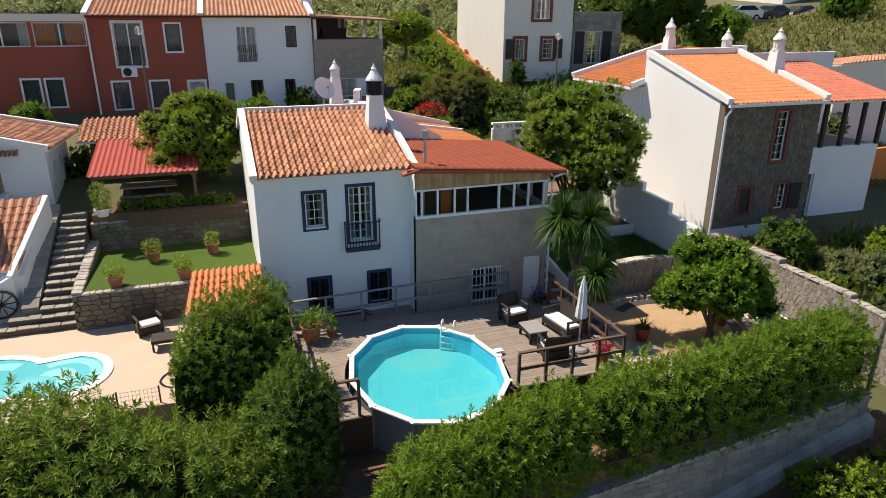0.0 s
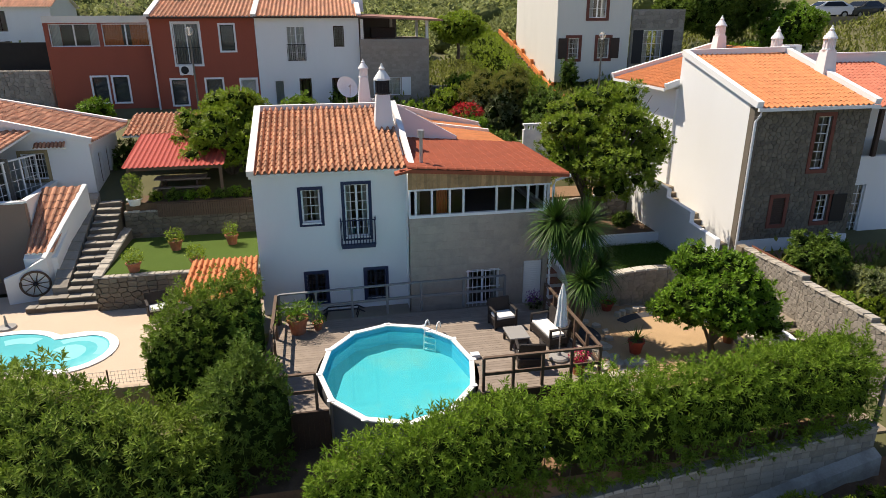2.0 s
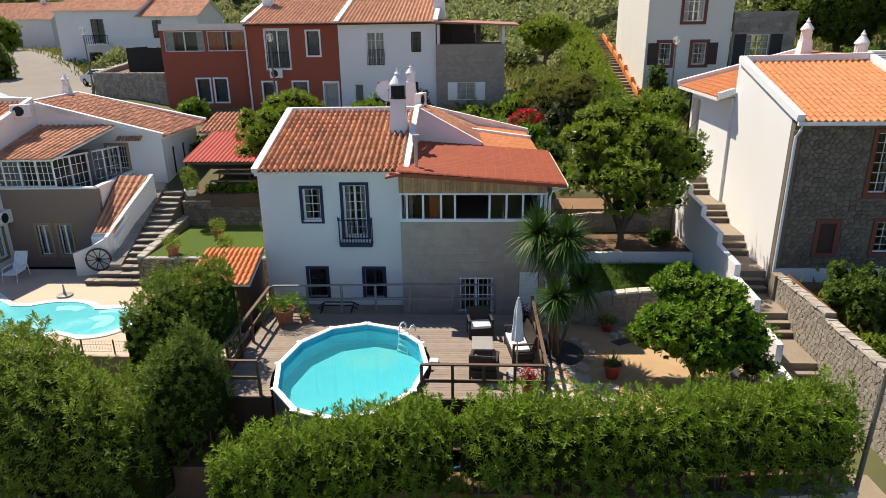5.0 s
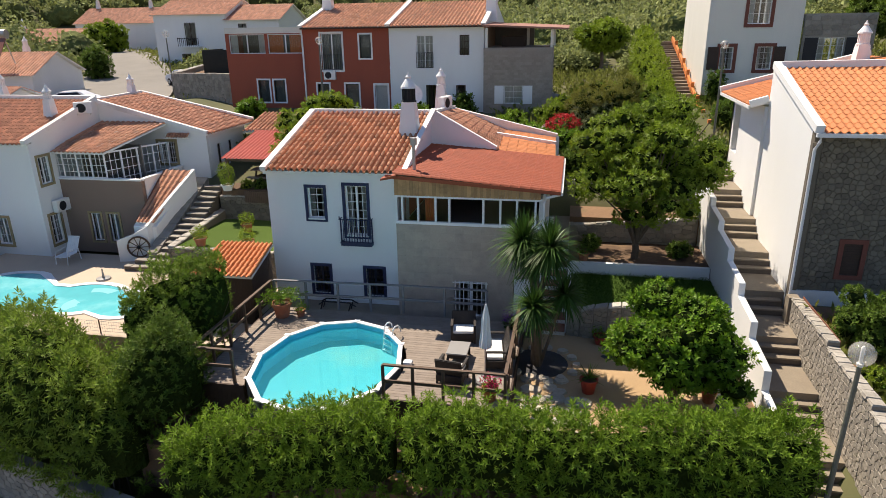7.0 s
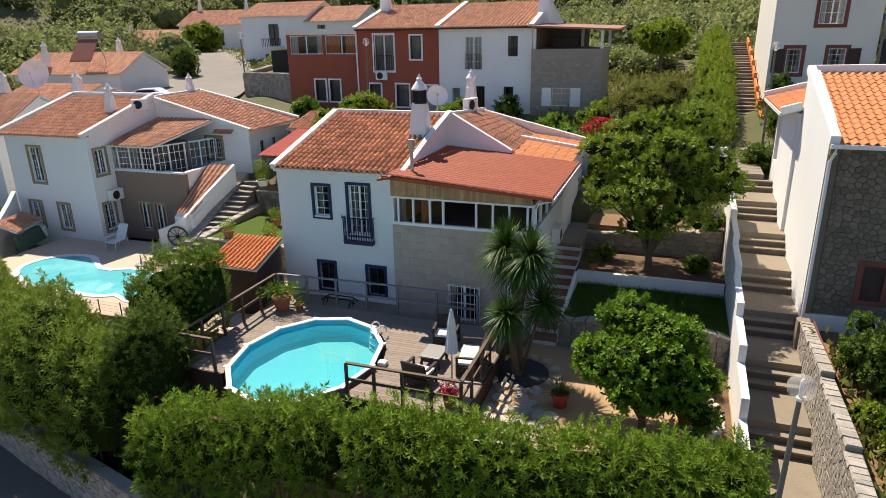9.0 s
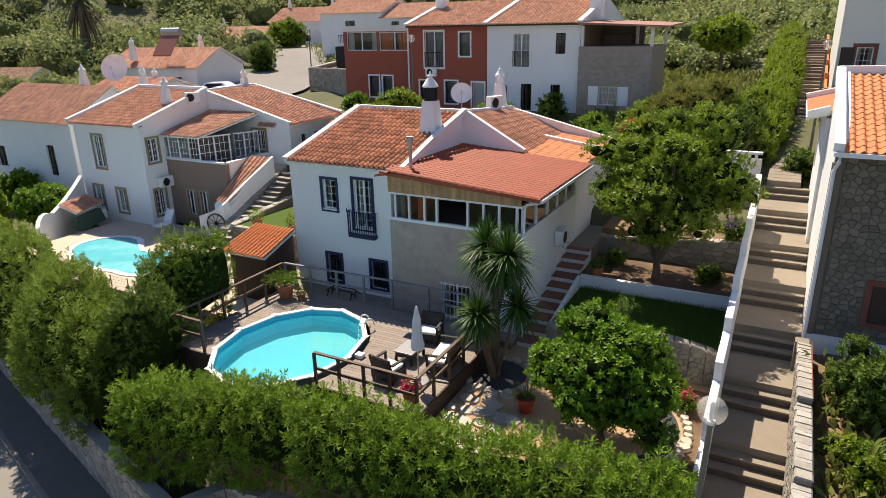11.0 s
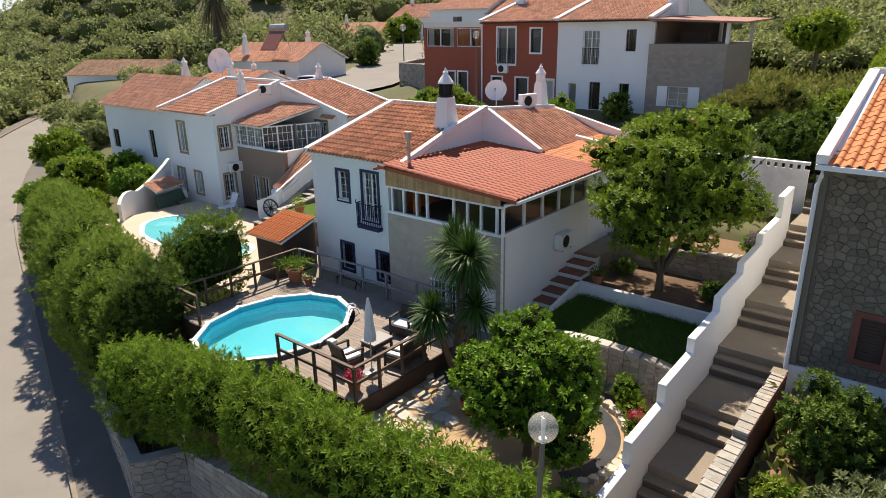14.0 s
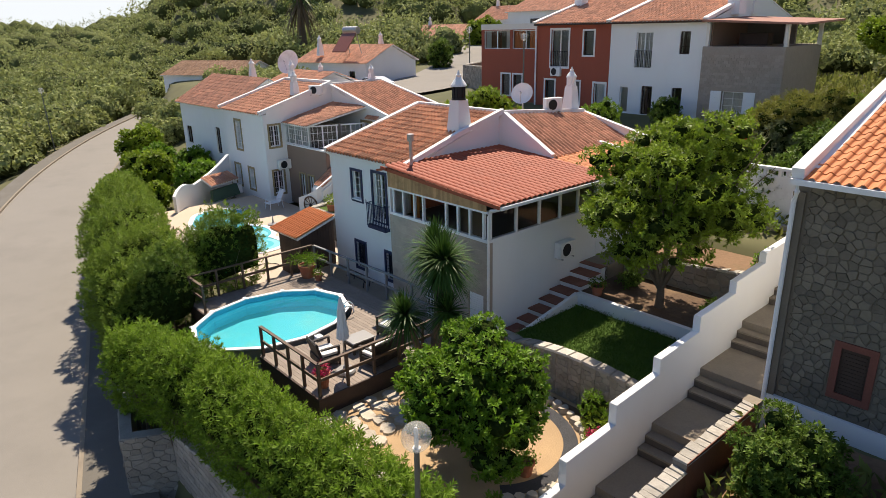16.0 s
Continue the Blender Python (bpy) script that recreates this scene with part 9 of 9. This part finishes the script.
tree("shade_tree", 14.6, 24.7, 1.0, 4.3, 2.95, 2.85, "spreading broad-leaved tree beside the lawn", "tree", LEAFT, density=24, per=10, length=0.15, width=0.027, trunk=0.16, seed=4, core=0.48, limbs=10, airy=220, k0=0.13, k1=0.24)
tree("garden_tree", -1.1, 31.6, 2.35, 4.1, 2.4, 2.5, "bright green leafy tree beside the garden shelter", "tree", LEAFY, density=30, per=10, length=0.15, width=0.03, trunk=0.14, seed=6, core=0.6, limbs=8, airy=190, k0=0.15, k1=0.27)


def bush(x, y, z, r, h, mat, label, seed, density=36, length=0.14, width=0.03, name="shrub", cat="shrub", per=8, n=12):
    t = thing(name, (x, y, z), label, cat)
    blobs = crown_blobs(x, y, z + h * 0.85, r, h, n, seed, 0.5)
    P, Nn = blob_points(blobs, density * 0.9, seed, 0.5)
    fo = finish("foliage", shoot_mesh("foliage", P, shoot_ways(Nn, seed, 0.8, 0.5, 0.45), per + 3, length, width * 0.8, length * 1.1, seed, 1.3, 0.4), mat, t)
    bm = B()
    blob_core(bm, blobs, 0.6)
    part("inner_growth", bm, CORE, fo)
    bm = B()
    tube(bm, [(x, y, z - 0.1), (x, y, z + h * 0.6)], 0.05, 0.03, 6)
    part("stem", bm, BARK, t)
    return t


bush(21.0, 18.8, 0.5, 1.1, 1.05, LEAFD, "dense dark green shrub in the villa garden", 51, 70, 0.13, 0.03)
bush(22.0, 16.6, 0.4, 0.9, 0.7, LEAFG, "grey-green olive-like shrub beside the stair wall", 52, 50)
bush(22.4, 15.2, 0.3, 1.3, 0.9, LEAFG, "wide grey-green shrub in the villa garden", 53, 45)
bush(25.5, 17.5, 0.6, 1.0, 0.7, LEAFY, "yellow-green shrub in the villa garden", 54)
bush(27.5, 15.5, 0.5, 1.3, 0.9, LEAF, "loose green shrub in the villa garden", 55)
bush(15.0, 9.5, -3.2, 1.7, 1.0, LEAFY, "sprawling yellow-green shrub below the street wall", 56)
bush(17.6, 9.5, -2.9, 1.6, 1.0, LEAFY, "sprawling yellow-green shrub below the street wall", 57)
bush(12.4, 9.2, -3.7, 1.4, 0.9, LEAFY, "low yellow-green shrub below the street wall", 58)
bush(20.6, 9.4, -2.6, 1.5, 0.9, LEAFY, "sprawling yellow-green shrub below the street wall", 59)
for k, (x, y, r) in enumerate(((33.5, 36.5, 1.6), (36.5, 33.0, 1.5), (31.5, 40.0, 1.4), (41.0, 36.5, 1.0), (30.8, 33.5, 1.3), (37.0, 43.2, 1.3), (34.0, 29.5, 1.4), (40.0, 33.5, 1.3), (52.5, 45.5, 1.9), (30.5, 43.0, 1.2))):
    bush(x, y, float(ground(x, y)), r, r * 0.8, (LEAFG, LEAFY, LEAFC)[k % 3], "rough shrub on the grassy slope above the villa", 160 + k, 22, 0.18, 0.045)
# plants along the stair wall
q = np.random.RandomState(9)
for k in range(26):
    x, y = 20.2 + q.uniform(0, 5.5), 13.0 + q.uniform(0, 7.5)
    bush(x, y, float(ground(x, y)), q.uniform(0.25, 0.6), q.uniform(0.25, 0.6), (LEAFY, LEAFG, LEAFY, LEAFC)[k % 4], "small garden plant on the dry earth bank", 400 + k, 60, 0.12, 0.022)
bush(16.4, 18.9, -0.33, 0.35, 0.35, LEAFY, "leafy flowering plant beside the white wall", 75, 70, 0.1, 0.02)
fl = bush(16.75, 18.3, -0.33, 0.28, 0.3, LEAFC, "small plant with red blossom beside the white wall", 76, 70, 0.1, 0.02)
spray("blossom", 16.75, 18.3, 0.2, 0.2, 0.12, 120, 6, FLOWER, fl, 0.05, 0.025, 77)
bush(16.0, 19.3, -0.33, 0.4, 0.5, LEAFC, "young shrub below the curved wall", 78, 60, 0.1, 0.02)
bush(17.0, 14.3, -0.35, 0.5, 0.5, LEAF, "loose shrub beside the white wall", 79, 60)
bush(12.9, 25.6, 1.0, 0.35, 0.3, LEAFD, "dark low plant in the tree bed", 80, 60)
bush(16.4, 25.2, 1.0, 0.45, 0.3, LEAFD, "dark low plant in the tree bed", 81, 60)
pf = bush(16.9, 27.3, 2.0, 0.45, 0.45, LEAFC, "purple-flowering plant on the upper terrace", 82, 60)
spray("blossom", 16.9, 27.3, 2.6, 0.4, 0.25, 120, 6, shade("purple_petal", (0.22, 0.06, 0.30), 0.6, island=0.25, var=0.1, bump=0, leafy=0.25), pf, 0.05, 0.025, 83)
lv = bush(10.2, 19.1, 0.2, 0.3, 0.25, LEAFG, "purple-flowering pot plant at the railing", 84, 60, 0.08, 0.02)
spray("blossom", 10.2, 19.1, 0.65, 0.28, 0.2, 120, 6, MATS["purple_petal"], lv, 0.05, 0.02, 85)

for k in range(7):
    x = -4.0 + 0.68 * k
    bush(x, 28.6, 2.3, 0.24 + 0.05 * (k % 3), 0.22 + 0.07 * (k % 2), (LEAFY, LEAFD, LEAFC)[k % 3], "small leafy plant along the shelter terrace", 230 + k, 70, 0.12, 0.025)
bush(-6.2, 33.4, 2.0, 0.8, 1.2, LEAFD, "dark shrub beside the garden shelter", 240, 40)
# terraced upper garden
for k, (x, y, r, h, m) in enumerate(((9.6, 34.0, 1.2, 1.0, LEAFC), (11.6, 34.6, 1.0, 0.8, LEAFC), (13.7, 36.6, 1.7, 1.5, LEAFG), (15.8, 34.5, 1.3, 1.6, LEAFD), (8.5, 37.5, 1.0, 0.8, LEAF),
                                     (11.0, 38.5, 1.3, 1.1, LEAFY), (14.5, 39.5, 1.6, 1.4, LEAF), (16.2, 37.5, 1.1, 1.3, LEAFD), (12.3, 31.8, 1.0, 0.8, LEAFD), (15.0, 32.4, 1.2, 1.1, LEAFD),
                                     (9.9, 31.5, 0.9, 0.7, LEAF), (13.0, 43.0, 1.3, 1.0, LEAF), (16.4, 42.0, 1.2, 1.1, LEAFY), (2.2, 38.5, 1.2, 1.0, LEAF), (-9.5, 40.5, 1.0, 0.7, LEAFC),
                                     (5.0, 40.9, 0.9, 0.9, LEAFD), (20.4, 38.6, 0.8, 0.9, LEAFD), (20.7, 43.9, 0.6, 1.3, LEAFD), (18.9, 33.6, 0.7, 0.8, LEAFD), (20.6, 40.0, 0.8, 0.6, LEAFC), (23.4, 40.0, 0.9, 0.6, LEAFC))):
    bush(x, y, float(ground(x, y)), r, h, m, "leafy shrub in the terraced upper garden", 100 + k, 26, 0.17, 0.04)
tree("feathery_tree", 13.75, 37.3, 3.6, 5.5, 2.2, 1.45, "feathery yellow-green tree in the terraced upper garden", "tree", shade("feathery_leaf", (0.20, 0.205, 0.035), 0.5, var=0.2, scale=1.2, fine=4, island=0.25, bump=0.0, leafy=0.35), density=26, per=12, length=0.2, width=0.012, trunk=0.1, seed=26, core=0.6, limbs=7, airy=120, k0=0.16, k1=0.28)
fb = bush(11.4, 35.4, 3.4, 1.0, 0.9, LEAFD, "bush covered in red blossom in the upper garden", 130, 30, 0.15, 0.035)
spray("blossom", 11.4, 35.4, 4.7, 0.95, 0.6, 60, 6, REDFLOWER, fb, 0.09, 0.045, 131)
hedge("creeper_bank", [(16.8, 34.5, 0.8, 2.9, 4.7), (17.1, 38.0, 0.9, 3.3, 5.2), (17.35, 44.0, 1.0, 4.2, 6.4), (17.4, 52.0, 1.1, 5.2, 8.2), (17.4, 59.0, 1.1, 5.8, 9.8)], "bank of bright green creeper beside the upper steps", LEAFY, shoots=16, per=10, length=0.2, width=0.03, seed=15, lumps=0.25, square=2.2)
hedge("garden_hedge", [(20.6, 38.0, 0.5, 3.6, 5.2), (24.5, 38.6, 0.5, 4.0, 5.6)], "trimmed green hedge below the tall house", LEAFC, shoots=26, per=10, length=0.15, width=0.025, seed=16)
tree("umbrella_tree", 13.7, 48.4, 7.0, 9.1, 1.75, 1.1, "small round-headed tree in the upper garden", "tree", LEAFY, n=22, density=26, length=0.2, width=0.05, trunk=0.14, seed=16, core=0.6)
tree("conifer", 33.5, 47.0, 7.2, 11.6, 4.2, 3.2, "large dark spreading conifer above the villa", "tree", LEAFD, n=30, density=16, length=0.3, width=0.05, trunk=0.3, seed=17, core=0.6)
tree("garden_tree", 36.5, 42.5, 7.0, 9.0, 2.2, 1.6, "green tree on the slope above the villa", "tree", LEAFC, n=20, density=16, length=0.22, width=0.05, trunk=0.16, seed=18)
for k, (x, y, r, h) in enumerate(((-20.3, 23.2, 1.5, 1.3), (-24.5, 21.5, 1.9, 1.6), (-28.0, 23.0, 1.7, 1.4), (-21.0, 20.4, 1.2, 0.9), (-31.5, 21.5, 1.8, 1.3), (-36.0, 24.5, 1.9, 1.5), (-26.5, 25.5, 1.2, 1.0))):
    tree("fig_tree", x, y, float(ground(x, y)), float(ground(x, y)) + h * 1.25, r, h, "broad-leaved fig tree in the neighbour's front garden", "tree", LEAFY if k % 2 else LEAFC, n=16, density=24, length=0.2, width=0.06, trunk=0.1, seed=140 + k, core=0.55, spread=0.16)
PM = thing("palm_tree", (-61.8, 56.6, 2.0), "tall palm with a skirt of dead fronds", "palm")
bm = B()
tube(bm, [(-61.8, 56.6, 1.0), (-61.7, 56.6, 7.0), (-61.8, 56.6, 14.0)], 0.55, 0.42, 10)
part("trunk", bm, BARK, PM)
blades("dead_fronds", -61.8, 56.6, 13.2, 120, 3.4, 0.14, shade("dry_frond", (0.16, 0.115, 0.065), 0.9, island=0.25, var=0.1, bump=0), PM, 61, 1.9, -0.9)
blades("fronds", -61.8, 56.6, 14.4, 90, 3.6, 0.14, YUCCA, PM, 62, 0.7, -0.2)

# ---------------------------------------------------------------- woods on the hills
def keep_clear(x, y):
    """True where scrub may grow: off streets, houses and gardens."""
    if float(kerb_y(x)) - 12.5 < y < float(kerb_y(x)) + 3 and x > -100:
        return False
    if -34 < x < 32 and -5 < y < 58 or 30 < x < 66 and 20 < y < 66:
        return False
    if -49 < x < -30 and 42 < y < 62 or -68 < x < -48 and 34 < y < 50 or -75 < x < -46 and 78 < y < 112 or -43 < x < -17 and 70 < y < 90 or 30 < x < 70 and 20 < y < 70:
        return False
    for k in range(0, 40, 3):
        if math.hypot(x + 24 + 0.75 * max(0, k - 8), y - 37 - k * 1.2) < 6.5:
            return False
    return True


def woods(name, count, r0, r1, az0, az1, size, label, seed, per=70, mat=None):
    q = np.random.RandomState(seed)
    Ps, Ns, cv, cf = [], [], [], []
    ib = B()
    bmesh.ops.create_icosphere(ib, subdivisions=2 if size < 4 else 1, radius=1)
    ib.verts.index_update()
    IV, IF = np.array([v.co for v in ib.verts]), [tuple(v.index for v in f.verts) for f in ib.faces]
    ib.free()
    made = 0
    for _ in range(count * 4):
        if made >= count:
            break
        d = math.sqrt(q.uniform(r0 * r0, r1 * r1))
        a = math.radians(q.uniform(az0, az1))
        x, y = -d * math.sin(a), 10 + d * math.cos(a)
        if not keep_clear(x, y):
            continue
        z = float(ground(x, y))
        s = size * q.uniform(0.55, 1.35) * (1 + max(0, d - 120) / 300)
        made += 1
        for b in range(3):
            ox, oy, oz = q.uniform(-0.6, 0.6) * s, q.uniform(-0.6, 0.6) * s, q.uniform(0.3, 0.8) * s
            rr = s * q.uniform(0.55, 0.85)
            v = q.normal(0, 1, (per // 3, 3))
            v /= np.linalg.norm(v, axis=1)[:, None]
            v[:, 2] = np.abs(v[:, 2]) * 0.95 - 0.12
            Ps.append(np.array([x + ox, y + oy, z + oz]) + v * rr * np.array([1, 1, 0.85]))
            Ns.append(v)
            if b == 0:
                cf += [tuple(k + len(cv) * len(IV) for k in f) for f in IF]
                cv.append(IV * q.uniform(0.72, 1.15, (len(IV), 1)) * np.array([s * 0.62, s * 0.62, s * 0.6]) + np.array([x, y, z + 0.45 * s]))
    P, Nn = np.concatenate(Ps), np.concatenate(Ns)
    t = tagged(new(name), label, "woods", kind="stuff")
    finish("foliage", leaf_mesh(name, P, Nn, 4, 0.16 * size + 0.12, 0.045 * size + 0.04, size * 0.1, seed, 0.2), mat or SCRUB, t)
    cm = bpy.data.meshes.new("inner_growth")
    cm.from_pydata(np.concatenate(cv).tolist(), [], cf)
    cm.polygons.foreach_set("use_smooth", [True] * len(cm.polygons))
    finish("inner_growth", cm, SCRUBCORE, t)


woods("near_scrub", 520, 42, 95, -45, 78, 1.6, "rounded scrub and small trees on the near hillside", 201, 210, SCRUB)
woods("hill_woods", 1500, 70, 190, -50, 90, 3.3, "dense low woodland covering the hillside", 202, 66)
woods("far_woods", 2300, 170, 520, -30, 108, 4.6, "distant wooded hills", 203, 24)
woods("valley_trees", 230, 38, 150, 72, 122, 3.4, "bushy broad-leaved trees in the valley beyond the street", 204, 300, SCRUB)


def rough_grass(name, x0, x1, y0, y1, count, seed, label):
    q = np.random.RandomState(seed)
    x, y = q.uniform(x0, x1, count), q.uniform(y0, y1, count)
    street = -24.5 - 0.65 * np.clip(y - 46, 0, None) - 0.004 * np.clip(y - 46, 0, None) ** 2
    off = (np.abs(x - street) > 6.5) & ~((x > 43) & (y > 49)) & ~((np.abs(x + 38.5) < 7.5) & (np.abs(y - 50) < 7)) & ~((np.abs(x - 18.4) < 1.4))
    x, y = x[off], y[off]
    count = len(x)
    z = ground(x, y)
    P = np.stack([x, y, z], axis=1)
    Nn = np.tile(np.array([0.0, 0.0, 1.0]), (count, 1))
    t = tagged(new(name), label, "grass", kind="stuff")
    finish("blades", leaf_mesh(name, P, Nn, 4, 0.42, 0.07, 0.22, seed, 0.9), shade("dry_grass", (0.20, 0.22, 0.055), 0.9, var=0.25, scale=0.3, fine=2, island=0.3, bump=0.0, leafy=0.3, spec=0.1), t)


rough_grass("garden_weeds", 19.9, 28, 11.2, 20.6, 1500, 304, "weeds and low growth on the villa garden soil")
rough_grass("rough_grass", 29, 66, 24, 62, 9000, 301, "rough flowering grass on the slope above the villa")
rough_grass("rough_grass", -60, -14, 48, 98, 9000, 302, "dry grass between the far houses")
rough_grass("rough_grass", 7, 29, 30, 60, 6000, 303, "rough grass of the terraced upper garden")

bush(-54.6, 86.0, float(ground(-54.6, 86.0)), 3.0, 2.4, LEAFY, "bright yellow-green bush in front of the far house", 311, 10, 0.35, 0.09)
bush(-36.5, 60.5, float(ground(-36.5, 60.5)), 1.6, 2.0, LEAFD, "dark clipped bush beside the solar-heated house", 312, 16, 0.25, 0.06)
bush(-46.0, 70.0, float(ground(-46.0, 70.0)), 2.0, 1.2, LEAFG, "low bush beside the upper street", 313, 12, 0.3, 0.07)
rk = np.random.RandomState(77)
ROCK = shade("pale_garden_rock", (0.42, 0.39, 0.34), 0.9, var=0.2, scale=3, fine=12, piece=0.12, bump=0.5)
for k in range(26):
    x, y = rk.uniform(9.0, 15.6), rk.uniform(33.0, 47.0)
    bm = B()
    bmesh.ops.create_icosphere(bm, subdivisions=2, radius=1, matrix=Matrix.LocRotScale((x, y, float(ground(x, y)) + 0.3), None, (rk.uniform(0.3, 0.7), rk.uniform(0.25, 0.5), rk.uniform(0.3, 0.5))))
    for v in bm.verts:
        v.co += Vector(rk.uniform(-0.06, 0.06, 3))
    solid("garden_rock", bm, ROCK, "pale rough rock in the terraced upper garden", "rock", group="garden rocks")
for k, (y, x0, x1) in enumerate(((39.2, 10.9, 15.4), (41.6, 11.2, 15.4), (44.2, 11.0, 15.6))):
    z = float(ground(13, y))
    stone_wall("garden_terrace_wall", [(x0, y), (x1, y)], z - 1.0, [z + 0.75, z + 0.8], "low pale rubble wall of the terraced upper garden", 0.4, 0.22, 0.3, 0, seed=330 + k)


# grass of the small lawn
q = np.random.RandomState(350)
gx, gy = q.uniform(12.2, 17.3, 7000), q.uniform(20.35, 23.6, 7000)
GP = np.stack([gx, gy, np.full(7000, 0.6)], axis=1)
lg = tagged(new("lawn_grass"), "short green grass blades of the small lawn", "grass", kind="stuff")
finish("blades", leaf_mesh("lawn_grass", GP, np.tile(np.array([0.0, 0.0, 1.0]), (7000, 1)), 4, 0.10, 0.009, 0.05, 351, 0.8), LAWN, lg)
